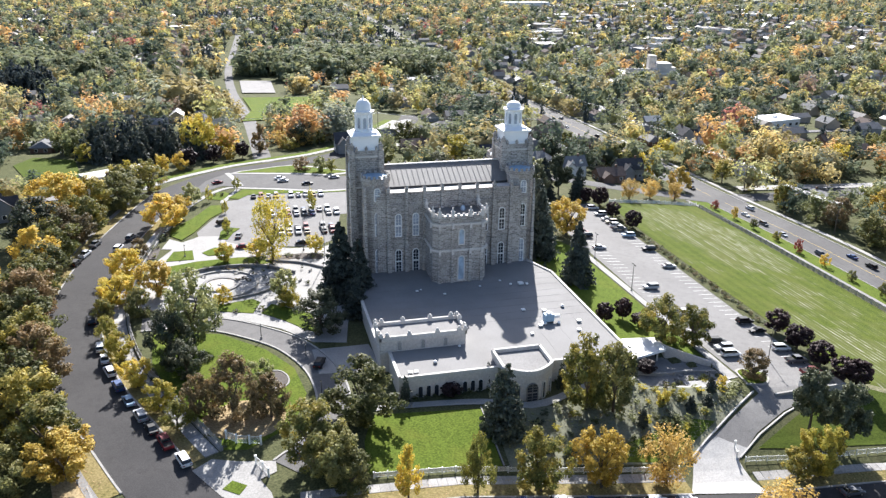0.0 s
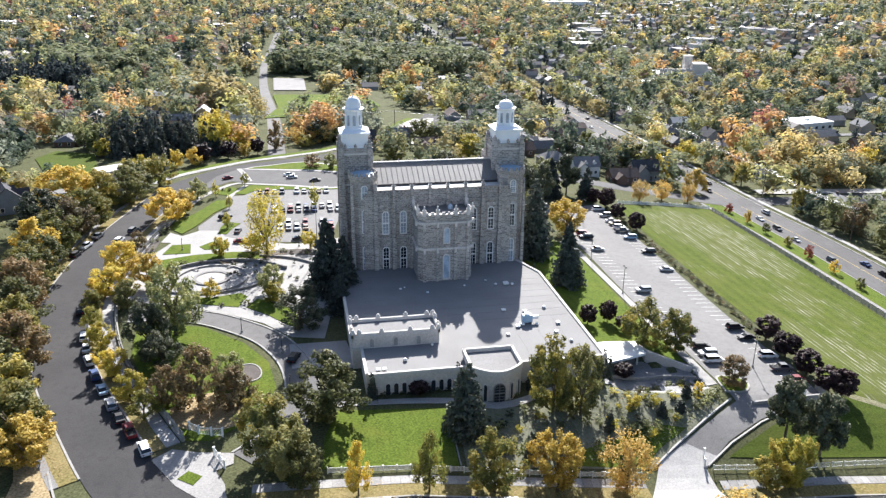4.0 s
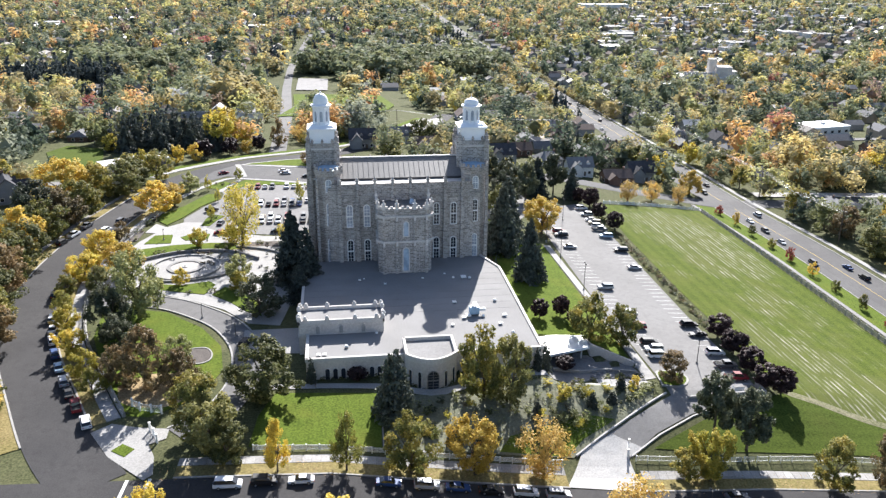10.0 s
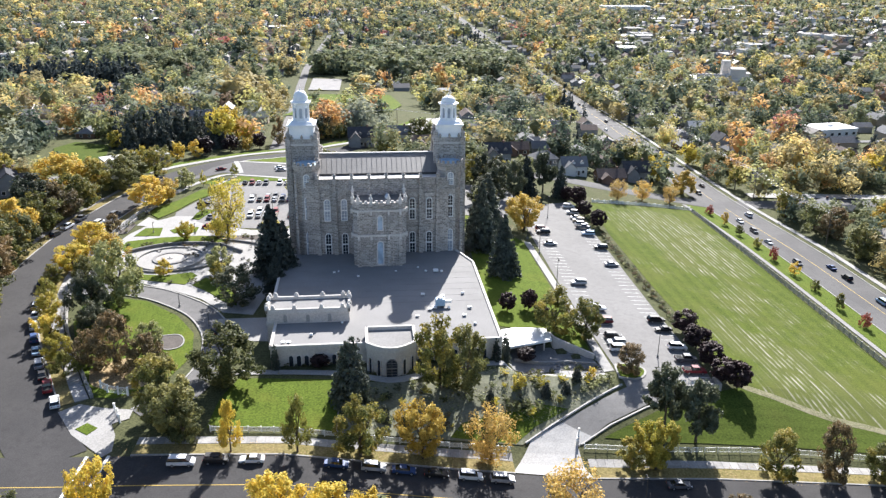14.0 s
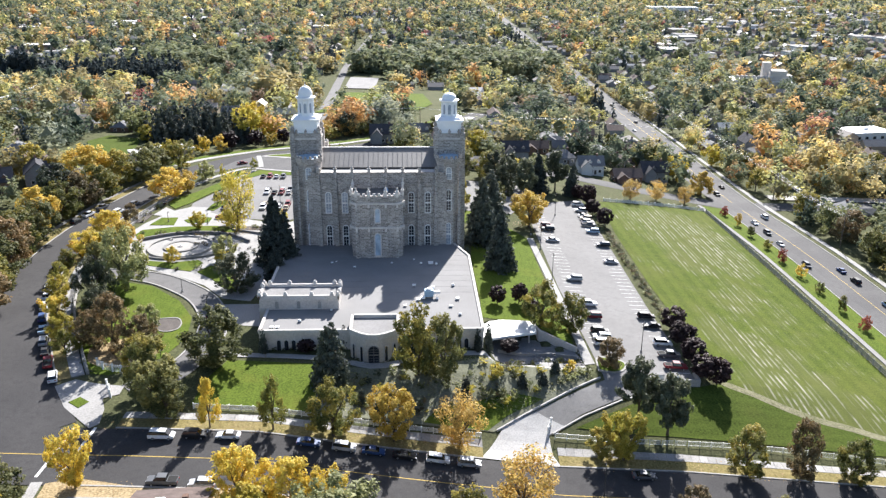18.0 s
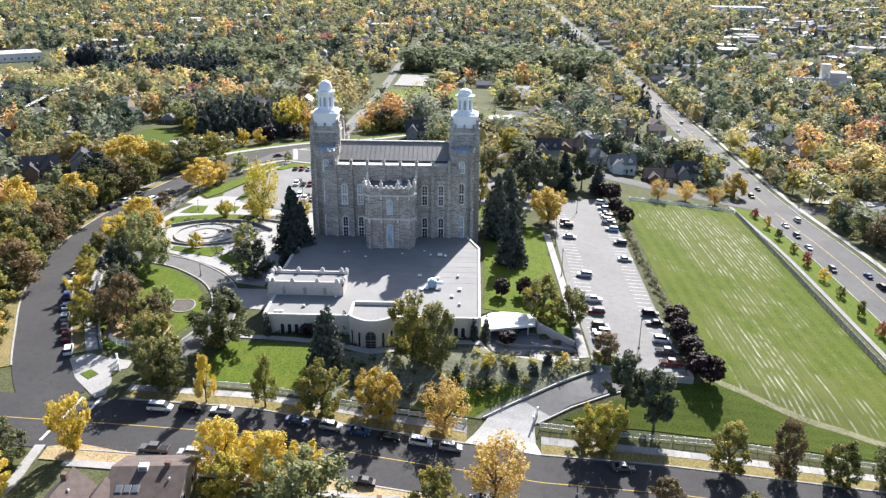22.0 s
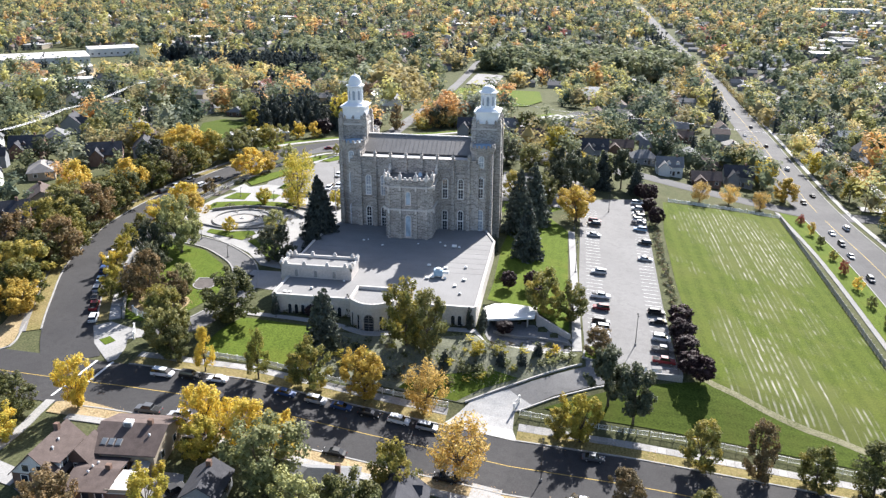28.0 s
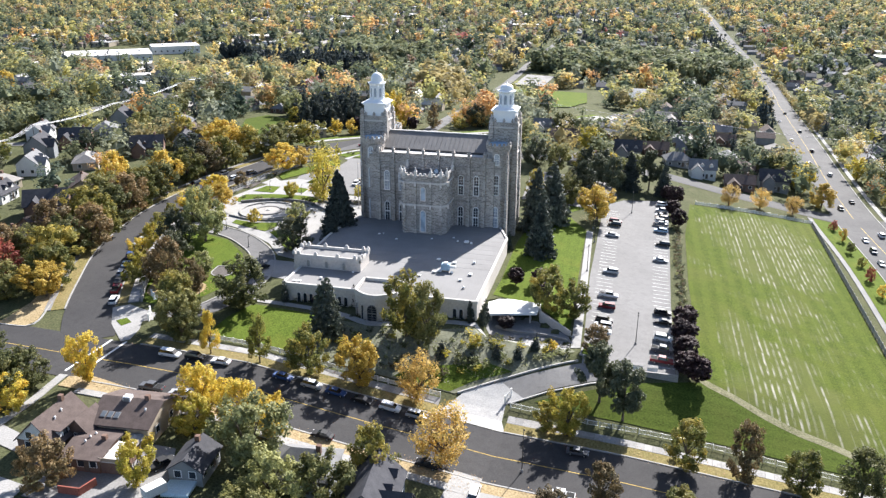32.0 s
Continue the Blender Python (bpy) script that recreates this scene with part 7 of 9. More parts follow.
def gable(bm, x0, x1, y0, y1, z0, rise, over=0.5, t=0.22, hip=0.0):
    """A pitched roof with eaves, its ridge along x."""
    x0, x1, y0, y1 = x0 - over, x1 + over, y0 - over, y1 + over
    ym = (y0 + y1) / 2
    lo = z0 - over * rise / max(0.1, (ym - y0 - over))
    for dz, flip in ((0.0, True), (t, False)):
        v = [bm.verts.new(c) for c in ((x0, y0, lo + dz), (x1, y0, lo + dz), (x1, y1, lo + dz), (x0, y1, lo + dz), (x0 + hip, ym, z0 + rise + dz), (x1 - hip, ym, z0 + rise + dz))]
        fs = [(v[0], v[1], v[5], v[4]), (v[2], v[3], v[4], v[5])]
        if hip:
            fs += [(v[1], v[2], v[5]), (v[3], v[0], v[4])]
        for f in fs:
            bm.faces.new(f[::-1] if flip else f)
        if dz == 0:
            low = v
    for a, b in ((0, 1), (2, 3)) + (((1, 2), (3, 0)) if hip else ((1, 5), (5, 2), (3, 4), (4, 0))):
        bm.faces.new((low[a], low[b], v[b], v[a]))


def gable_wall(bm, x0, x1, y0, y1, z0, z1, rise):
    ym = (y0 + y1) / 2
    q = []
    for x in (x0, x1):
        q.append([bm.verts.new(c) for c in ((x, y0, z0), (x, y1, z0), (x, y1, z1), (x, ym, z1 + rise), (x, y0, z1))])
    bm.faces.new(q[0]), bm.faces.new(q[1][::-1])
    for i in range(5):
        bm.faces.new((q[0][(i + 1) % 5], q[0][i], q[1][i], q[1][(i + 1) % 5]))


def house_model(wall, roofing, w, d, h, rise, wing=True, dormer=False, hip=0.0):
    ob = thing("house", f"{HOUSE_WORDS[wall]} house with a {ROOF_WORDS[roofing]} roof", "house")
    bm = bmesh.new()
    gable_wall(bm, -w / 2, w / 2, -d / 2, d / 2, -2.5, h, 0.01 if hip else rise - 0.05)
    part("wall", bm, SIDINGS[wall], ob)
    bm = bmesh.new()
    gable(bm, -w / 2, w / 2, -d / 2, d / 2, h, rise, hip=hip)
    bmesh.ops.recalc_face_normals(bm, faces=bm.faces[:])
    roof = part("roof", bm, SHINGLES[roofing], ob)
    bm = bmesh.new()
    box(bm, w * 0.22, w * 0.22 + 0.9, -0.4, 0.5, h, h + rise + 1.1, 0.04)
    part("chimney", bm, BRICK, roof)
    if wing:
        bm = bmesh.new()
        gable_wall(bm, -d * 0.3, d * 0.3, -2.6, 2.6, -2.5, h * 0.95, rise * 0.62)
        bm.transform(pose(-w * 0.22, -d * 0.5, 0, 0, 0, 90))
        part("wing_wall", bm, SIDINGS[wall], ob)
        bm = bmesh.new()
        gable(bm, -d * 0.3, d * 0.45, -2.6, 2.6, h * 0.95, rise * 0.66, 0.4)
        bmesh.ops.recalc_face_normals(bm, faces=bm.faces[:])
        bm.transform(pose(-w * 0.22, -d * 0.5, 0, 0, 0, 90))
        part("wing_roof", bm, SHINGLES[roofing], ob)
    if dormer:
        for x in (-w * 0.05, w * 0.3):
            bm = bmesh.new()
            gable_wall(bm, -1.2, 1.4, -0.9, 0.9, h + 0.3, h + 1.5, 0.8)
            bm.transform(pose(x, -d * 0.28, 0, 0, 0, 90))
            dm = part("dormer", bm, SIDINGS[wall], ob)
            bm = bmesh.new()
            gable(bm, -1.2, 1.4, -0.9, 0.9, h + 1.5, 0.85, 0.25, 0.12)
            bm.transform(pose(x, -d * 0.28, 0, 0, 0, 90))
            part("dormer_roof", bm, SHINGLES[roofing], dm)
    for side in (-1, 1):
        for x in (-w * 0.36, 0.02 * w, w * 0.34):
            if side < 0 and wing and x < -0.1 * w:
                continue
            fr = shared("house_window_frame", "window", lambda b: box(b, -0.75, 0.75, -0.06, 0.06, -0.1, 1.45), WHITE_TRIM, ob, pose(x, side * (d / 2 + 0.02), 1.0, 0, 0, 0 if side < 0 else 180))
            shared("house_window_pane", "pane", lambda b: box(b, -0.6, 0.6, -0.09, 0.0, 0.0, 1.35), GLASS_DARK, fr, Matrix())
    for x in (-1, 1):
        for yy in (-d * 0.22, d * 0.22):
            fr = shared("house_window_frame", "window", None, None, ob, pose(x * (w / 2 + 0.02), yy, 1.0, 0, 0, 90 * x))
            shared("house_window_pane", "pane", None, None, fr, Matrix())
    shared("house_door", "door", lambda b: box(b, -0.5, 0.5, -0.06, 0.06, 0, 2.1), BARK, ob, pose(w * 0.16, -d / 2 - 0.03, 0.1))
    return ob


HOUSE_KINDS = [(0, 0, 13, 9, 3.2, 3.0, True, False, 0.0), (1, 1, 12, 8.5, 4.6, 3.6, True, True, 0.0), (2, 3, 15, 10, 3.0, 2.6, False, False, 4.0), (3, 2, 13, 9.5, 5.2, 4.2, True, True, 0.0), (0, 1, 16, 10, 3.0, 2.4, True, False, 3.5), (1, 2, 11, 8, 3.4, 3.4, False, True, 0.0), (2, 0, 14, 9, 3.1, 2.7, True, False, 0.0), (3, 1, 12, 10, 3.3, 3.0, False, False, 4.2), (0, 0, 10.5, 8.6, 2.7, 4.3, False, False, 0.0), (2, 0, 12, 12.4, 3.8, 2.3, False, False, 0.0), (0, 0, 7.4, 10.4, 2.6, 0.7, False, False, 0.0), (0, 2, 14, 10, 4.4, 4.4, True, True, 0.0), (3, 2, 8, 6.4, 2.6, 2.2, False, False, 0.0)]
HOUSES = []
PLACED = []


def settle(k, x, y, rz, group="houses of the neighbourhood"):
    m = pose(x, y, ground_z(x, y) + 0.3, 0, 0, rz)
    if k not in [h[0] for h in HOUSES]:
        ob = house_model(*HOUSE_KINDS[k])
        ob.matrix_basis = m
        HOUSES.append((k, ob))
    else:
        ob = copy_thing(dict(HOUSES)[k], m)
    PLACED.append((x, y, 9.0))
    return tagged(ob, group=group)


# houses across the front street
cottage, bungalow, garage = settle(8, 2.8, 74.4, 90), settle(9, 14.8, 82.6, 4), settle(10, 13.2, 72.0, 5)
settle(7, 51.5, 80.0, 5), settle(12, 32.4, 74.0, 95), settle(3, 66.5, 75.0, 95), settle(4, 92, 76, 5), settle(6, 114, 72, 0)
# white gable front, eaves dormer and brick wing of the cottage
bm = bmesh.new()
q = [[bm.verts.new((x, y, z)) for y, z in ((-4.25, 2.75), (4.25, 2.75), (0, 6.85))] for x in (-5.36, -5.24)]
bm.faces.new(q[0]), bm.faces.new(q[1][::-1])
for i in range(3):
    bm.faces.new((q[0][i], q[1][i], q[1][(i + 1) % 3], q[0][(i + 1) % 3]))
bmesh.ops.recalc_face_normals(bm, faces=bm.faces[:])
part("gable_front", bm, SIDINGS[1], cottage, "white boarded gable front")
for y in (-1.5, 1.3):
    fr = shared("house_window_frame", "window", None, None, cottage, pose(-5.42, y, 3.3, 0, 0, -90))
    shared("house_window_pane", "pane", None, None, fr, Matrix())
bm = bmesh.new()
box(bm, -3.6, 3.4, -4.0, -2.2, 2.6, 4.5)
dormer = part("dormer", bm, SIDINGS[1], cottage, "long white eaves dormer")
bm = bmesh.new()
box(bm, -3.9, 3.7, -4.35, -1.6, 4.5, 4.68, 0.03)
part("dormer_roof", bm, SHINGLES[0], dormer)
for x in (-2.2, 0.2, 2.4):
    fr = shared("house_window_frame", "window", None, None, dormer, pose(x, -4.03, 2.9))
    shared("house_window_pane", "pane", None, None, fr, Matrix())
bm = bmesh.new()
gable_wall(bm, -3.0, 3.0, -2.3, 2.3, -2.5, 3.0, 2.5)
bm.transform(pose(2.0, -5.6, 0))
part("wing_wall", bm, BRICK, cottage)
bm = bmesh.new()
gable(bm, -3.0, 3.0, -2.3, 2.3, 3.0, 2.55, 0.3)
bmesh.ops.recalc_face_normals(bm, faces=bm.faces[:])
bm.transform(pose(2.0, -5.6, 0))
part("wing_roof", bm, SHINGLES[0], cottage)
fr = shared("house_window_frame", "window", None, None, cottage, pose(-1.04, -5.6, 1.3, 0, 0, -90))
shared("house_window_pane", "pane", None, None, fr, Matrix())
# roof lights and vents
SKY_PANE = glass_mat("roof_light_glass", (0.16, 0.18, 0.2), 0.15)
for x in (-4.0, -2.6, -1.2):
    m = Matrix.Translation((x, -4.2, 4.72)) @ Matrix.Rotation(math.atan2(2.3, 6.2), 4, "X")
    sk = shared("roof_light", "roof_light", lambda b: box(b, -0.55, 0.55, -0.75, 0.75, 0, 0.16, 0.03), CONCRETE_DARK, bungalow, m)
    shared("roof_light_pane", "pane", lambda b: box(b, -0.45, 0.45, -0.65, 0.65, 0.15, 0.18), SKY_PANE, sk, Matrix())
for ob, x, y, z in ((garage, -0.6, 1.6, 3.2), (garage, -0.9, 0.2, 3.4), (garage, -1.1, -1.2, 3.3), (bungalow, 3.9, -2.6, 5.3), (cottage, -1.5, -1.6, 5.6), (cottage, 0.8, -1.3, 5.9)):
    shared("pipe_vent", "roof_vent", lambda b: lathe(b, 0, 0, [(0.16, -0.4), (0.16, 0.35), (0.26, 0.4), (0.05, 0.6)], 8), WHITE_TRIM, ob, pose(x, y, z))
# yards behind the houses
drape("driveway", [(-11, 76), (-1.8, 73), (-2.2, 68.8), (-12.2, 71.6)], 0.16, CONCRETE, "pale concrete drive beside a cottage", "driveway")
drape("driveway", [(-4, 62.4), (7, 60.6), (7, 54), (-4, 54)], 0.16, CONCRETE, "pale concrete drive behind a cottage", "driveway")
# the yard's shadow is put into its colour with the darker concrete
drape("back_yard", [(-1.4, 68.6), (9, 66.4), (9, 77), (26, 78), (29.5, 70), (28, 58), (8, 58), (8, 63)], 0.12, CONCRETE_DARK, "paved back yard between houses, coloured greyer for shadow", "yard")
deck = thing("roof_terrace", "low pale roof terrace beside a brown roof", "terrace", (19.0, 71.0, ground_z(19.0, 71.0)), 5)
bm = bmesh.new()
box(bm, -2.1, 2.1, -3.4, 3.0, -0.5, 2.5)
part("wall", bm, BRICK, deck)
bm = bmesh.new()
box(bm, -2.2, 2.2, -3.5, 3.1, 2.5, 2.7, 0.04)
part("floor", bm, ROOF_WHITE, deck, "pale terrace floor")
for x0, x1, y0, y1 in ((-2.2, 2.2, -3.5, -3.35), (2.05, 2.2, -3.35, 3.1)):
    bm = bmesh.new()
    box(bm, x0, x1, y0, y1, 2.7, 3.4, 0.02)
    part("parapet", bm, SIDINGS[2], deck)
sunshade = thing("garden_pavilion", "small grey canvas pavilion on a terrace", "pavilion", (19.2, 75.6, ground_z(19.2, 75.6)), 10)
bm = bmesh.new()
prism(bm, [(-1.6, -1.6), (1.6, -1.6), (1.6, 1.6), (-1.6, 1.6)], 2.6, 3.5, 0.06)
part("canopy", bm, CONCRETE, sunshade)
for x in (-1.45, 1.45):
    for y in (-1.45, 1.45):
        bm = bmesh.new()
        box(bm, x - 0.06, x + 0.06, y - 0.06, y + 0.06, -0.2, 2.6)
        part("post", bm, SIDINGS[2], sunshade)
for (xa, ya), (xb, yb) in (((13.6, 60.6), (17.6, 60.8)), ((17.6, 60.8), (18.6, 64.2))):
    bm = bmesh.new()
    ln = math.dist((xa, ya), (xb, yb))
    box(bm, 0, ln, -0.15, 0.15, -0.5, 1.6, 0.02)
    wl = part("brick_wall", bm, RED_BRICK)
    wl.matrix_basis = pose(xa, ya, ground_z(xa, ya), 0, 0, math.degrees(math.atan2(yb - ya, xb - xa)))
    tagged(wl, "low red brick yard wall", "wall", "yard walls")
cover_ = thing("pool_cover", "pale blue sheet laid over a yard pool", "pool cover", (32.6, 67.8, ground_z(32.6, 67.8) + 0.15), 8)
bm = bmesh.new()
box(bm, -2.6, 2.6, -2.2, 2.2, 0.0, 0.7, 0.15)
part("sheet", bm, mat("pale_blue_sheet", (0.42, 0.55, 0.62), (0.55, 0.66, 0.70), 0.6, 0.6, 4.0, 0.2), cover_)
tl = thing("cargo_trailer", "white box trailer parked in a yard", "trailer", (29.6, 65.0, ground_z(29.6, 65.0) + 0.15), 60)
bm = bmesh.new()
box(bm, -2.0, 2.0, -1.0, 1.0, 0.5, 2.3, 0.06)
part("body", bm, SIDINGS[1], tl)
for y in (-0.95, 0.95):
    shared("trailer_wheel", "wheel", lambda b: bmesh.ops.create_cone(b, cap_ends=True, segments=12, radius1=0.33, radius2=0.33, depth=0.2, matrix=Matrix.Rotation(math.pi / 2, 4, "X")), RUBBER, tl, pose(-0.2, y, 0.33))
cooler = thing("roof_cooler", "white box air cooler on a brown shingle roof", "air cooler", (13.9, 82.2, ground_z(14.8, 82.6) + 5.9), 4)
bm = bmesh.new()
box(bm, -0.8, 0.8, -0.7, 0.7, 0, 1.3, 0.08)
part("casing", bm, WHITE_TRIM, cooler)
bm = bmesh.new()
box(bm, -0.6, 0.6, -0.76, -0.68, 0.25, 1.1)
part("louvre", bm, CONCRETE_DARK, cooler)
# houses beyond the curving street
for k, x, y, rz in ((0, -80, 176, 75), (11, -91, 192, 30), (6, -97, 219, 125), (2, -119, 252, 120), (11, -107, 279, 25), (3, -96, 293, 115), (5, -64, 322, 60), (0, -80, 158, 70), (2, -75, 136, 70), (1, -133, 236, 110), (7, -152, 312, 115), (2, -128, 210, 90), (11, -146, 282, 20), (6, -112, 172, 80), (0, -112, 322, 90), (3, -150, 262, 110), (1, -172, 290, 100), (3, -160, 338, 110), (7, -128, 345, 100), (2, -180, 245, 100), (5, -118, 200, 100)):
    settle(k, x, y, rz)
# houses behind and across the avenue
for k, x, y, rz in ((3, 174, 352, 0), (0, 157, 338, 0), (1, 141, 346, 0), (6, 163, 376, 90), (2, 146, 414, 90), (4, 133, 424, 80), (2, 90, 444, 0), (4, 98, 416, 0), (3, 106, 360, 0), (6, 73, 386, 0), (0, 120, 384, 0), (7, 252, 486, 90), (5, 177, 606, 0), (2, 110, 470, 0), (7, 130, 362, 10), (0, 245, 420, 90), (5, 246, 360, 90), (4, 250, 305, 90), (2, 252, 262, 90), (6, 262, 215, 90), (1, 60, 404, 0), (3, 40, 392, 0), (4, 240, 452, 90), (2, 88, 330, 0)):
    settle(k, x, y, rz)

# further houses in loose rows
AVENUE = [(208, 400), (218, 520), (232, 700), (246, 900), (250, 1400), (262, 2200)]
FARST = [(-2, 372), (-6, 520), (-12, 640), (-20, 800), (-24, 970), (-20, 1100), (-10, 1400)]


def near_road(x, y, d):
    ax = float(np.interp(y, [60, 400] + [p[1] for p in AVENUE[1:]], [205, 208] + [p[0] for p in AVENUE[1:]]))
    fx = float(np.interp(y, [p[1] for p in FARST], [p[0] for p in FARST]))
    return abs(x - ax) < d + 10 or (y > 365 and y < 1400 and abs(x - fx) < d + 6)


PARKS = [(-14, 90, 520, 730), (-48, 34, 728, 915), (395, 480, 770, 840), (325, 375, 730, 770), (355, 385, 485, 525), (54, 104, 412, 520), (-214, -186, 318, 420), (-640, -450, 760, 1030), (-290, -250, 490, 520), (-360, -285, 520, 612), (-455, -325, 680, 925), (-115, -78, 322, 410), (-92, -20, 352, 412)]


def in_park(x, y, pad=0.0):
    return any(a - pad < x < b + pad and c - pad < y < d + pad for a, b, c, d in PARKS)


def seen_side(x, y):
    """Whether a place can come into the view of the clip at all."""
    dx, dy = x - 45, y + 30
    return dy > 0 and -0.98 < dx / dy < 0.92


def in_grounds(x, y):
    if -66 < x < 222 and 60 < y < 318 or x < -40 and 60 < y < 326 and near_east(x, y):
        return True
    if -66 < x < 46:
        return y < float(np.interp(x, (-66, -52, -40, -20, 0, 30, 46), (318, 340, 358, 381, 394, 409, 414)))
    return x < 200 and (abs(y - 334) < 9 and x < 130 or 380 < y < 560 and abs(x - float(np.interp(y, (380, 397, 418, 438, 466, 511, 552), (30, 43, 53, 61, 75.5, 93, 104)))) < 11)


def near_east(x, y):
    ex = float(np.interp(y, [p[1] for p in east_street if p[1] < 330], [p[0] for p in east_street if p[1] < 330]))
    return abs(x - ex) < 13


DRIFTS = [(-66, 420, 34, 9, "spruce"), (-250, 815, 70, 45, "spruce"), (-392, 906, 40, 40, "spruce"), (-200, 950, 70, 60, "green"), (110, 930, 120, 90, "green"), (49, 441, 22, 16, "sage"), (-45, 600, 18, 40, "gold"), (20, 430, 14, 12, "orange"), (76, 450, 16, 14, "gold")]


def in_drift(x, y):
    return any(((x - d[0]) / d[2]) ** 2 + ((y - d[1]) / d[3]) ** 2 < 1 for d in DRIFTS)


r_h = random.Random(11)
far_spots = []
for row in range(60):
    y0 = 400 + row * 30
    for col in range(-34, 44):
        x, y = col * 27 + r_h.uniform(-7, 7), y0 + r_h.uniform(-5, 5)
        if not seen_side(x, y) or in_grounds(x, y) or near_road(x, y, 8) or in_park(x, y, 6) or in_drift(x, y) or r_h.random() < 0.3:
            continue
        if any((x - p[0]) ** 2 + (y - p[1]) ** 2 < 400 for p in PLACED[-200:]):
            continue
        far_spots.append((x, y))
settled = set()
for x, y in far_spots:
    if y < 560 and len(PLACED) < 84 and r_h.random() < 0.6:
        settled.add((x, y))
        settle(r_h.randrange(8), x, y, r_h.choice((0, 90, 180, 270)) + r_h.uniform(-4, 4), "far houses of the town")

# distant houses, too many to count: two sheets of walls and roofs
mesh_w, mesh_r = {0: ([], []), 1: ([], [])}, {k: ([], []) for k in range(4)}
for x, y in far_spots:
    if (x, y) in settled or y > 2100:
        continue
    w, d, h, rise, z = r_h.uniform(10, 17), r_h.uniform(8, 11), r_h.uniform(3, 5.5), r_h.uniform(2, 3.4), ground_z(x, y) - 1
    if r_h.random() < 0.5:
        a = [(-w / 2, -d / 2), (w / 2, -d / 2), (w / 2, d / 2), (-w / 2, d / 2)]
        ridge = [(-w / 2 - 0.4, 0), (w / 2 + 0.4, 0)]
    else:
        a = [(d / 2, -w / 2), (d / 2, w / 2), (-d / 2, w / 2), (-d / 2, -w / 2)]
        ridge = [(0, -w / 2 - 0.4), (0, w / 2 + 0.4)]
    V, F = mesh_w[r_h.randrange(2)]
    n = len(V)
    V += [(x + p, y + q, z) for p, q in a] + [(x + p, y + q, z + h + 1) for p, q in a] + [(x + p * 0.96, y + q * 0.96, z + h + 1 + rise) for p, q in ridge]
    F += [(n, n + 1, n + 5, n + 4), (n + 1, n + 2, n + 6, n + 5), (n + 2, n + 3, n + 7, n + 6), (n + 3, n, n + 4, n + 7), (n + 4, n + 7, n + 8), (n + 5, n + 9, n + 6)]
    # pale and white roofs are mixed in as painted glints of backlit shingles
    V, F = mesh_r[r_h.choice((0, 0, 1, 1, 2, 2, 3))]
    n = len(V)
    V += [(x + p * 1.1, y + q * 1.1, z + h + 0.9) for p, q in a] + [(x + p, y + q, z + h + 1.15 + rise) for p, q in ridge]
    F += [(n, n + 1, n + 5, n + 4), (n + 2, n + 3, n + 4, n + 5)]
for k, (V, F) in mesh_w.items():
    tagged(quadmesh("far_house_walls", V, F, SIDINGS[(3, 2)[k]]), "walls of distant town houses among trees", "houses", kind="stuff")
for k, (V, F) in mesh_r.items():
    tagged(quadmesh("far_house_roofs", V, F, (SHINGLES[1], SHINGLES[3], SHINGLES[0], ROOF_WHITE)[k]), "pitched roofs of distant town houses", "houses", kind="stuff")


# large flat-roofed buildings
def hall(x, y, w, d, h, wall, roof, label, rz=0.0, windows=0):
    ob = thing("flat_roofed_building", label, "building", (x, y, ground_z(x, y) - 0.5), rz)
    bm = bmesh.new()
    box(bm, -w / 2, w / 2, -d / 2, d / 2, 0, h)
    part("wall", bm, wall, ob)
    bm = bmesh.new()
    box(bm, -w / 2 - 0.3, w / 2 + 0.3, -d / 2 - 0.3, d / 2 + 0.3, h, h + 0.6, 0.1)
    part("roof", bm, roof, ob)
    for k in range(windows):
        shared("hall_window", "window", lambda b: box(b, -1.1, 1.1, -0.08, 0.08, 0, 1.8), GLASS_DARK, ob, pose(-w / 2 + (k + 0.5) * w / windows, -d / 2 - 0.05, h * 0.35))
    for k in range(max(1, int(w / 25))):
        bm = bmesh.new()
        cx = -w / 2 + (k + 0.5) * w / max(1, int(w / 25))
        box(bm, cx - 1.5, cx + 1.5, -1.2, 1.2, h + 0.6, h + 2.0, 0.1)
        part("roof_unit", bm, WHITE_TRIM, ob)
    PLACED.append((x, y, max(w, d) * 0.6))
    return ob


hall(349, 750, 34, 20, 6, SIDINGS[2], WHITE, "long hall with a bright white flat roof", 20, 6)
hall(368, 506, 30, 20, 6, SIDINGS[1], WHITE, "white-roofed hall among trees", 10, 5)
hall(-548, 872, 105, 64, 8, SIDINGS[1], ROOF_WHITE, "long white school building with a flat roof", 37, 14)
hall(-512, 972, 62, 40, 10, SIDINGS[1], ROOF_WHITE, "white wing of a school building", 37, 8)
hall(-420, 742, 34, 22, 7, SIDINGS[1], ROOF_WHITE, "small white-roofed building by the school", 37, 5)
hall(-270, 506, 34, 12, 5, SIDINGS[2], WHITE, "low pale building with a flat roof", 4, 6)
hall(-322, 578, 42, 15, 5, SIDINGS[1], ROOF_WHITE, "low white building with a flat roof", 33, 5)
hall(-62, 345, 28, 10, 4.5, SIDINGS[2], ROOF_WHITE, "low building with a pale flat roof by the street", 30, 5)
hall(700, 1998, 120, 40, 14, SIDINGS[1], GLASS_PALE, "wide office block with pale glass bands", 0, 20)
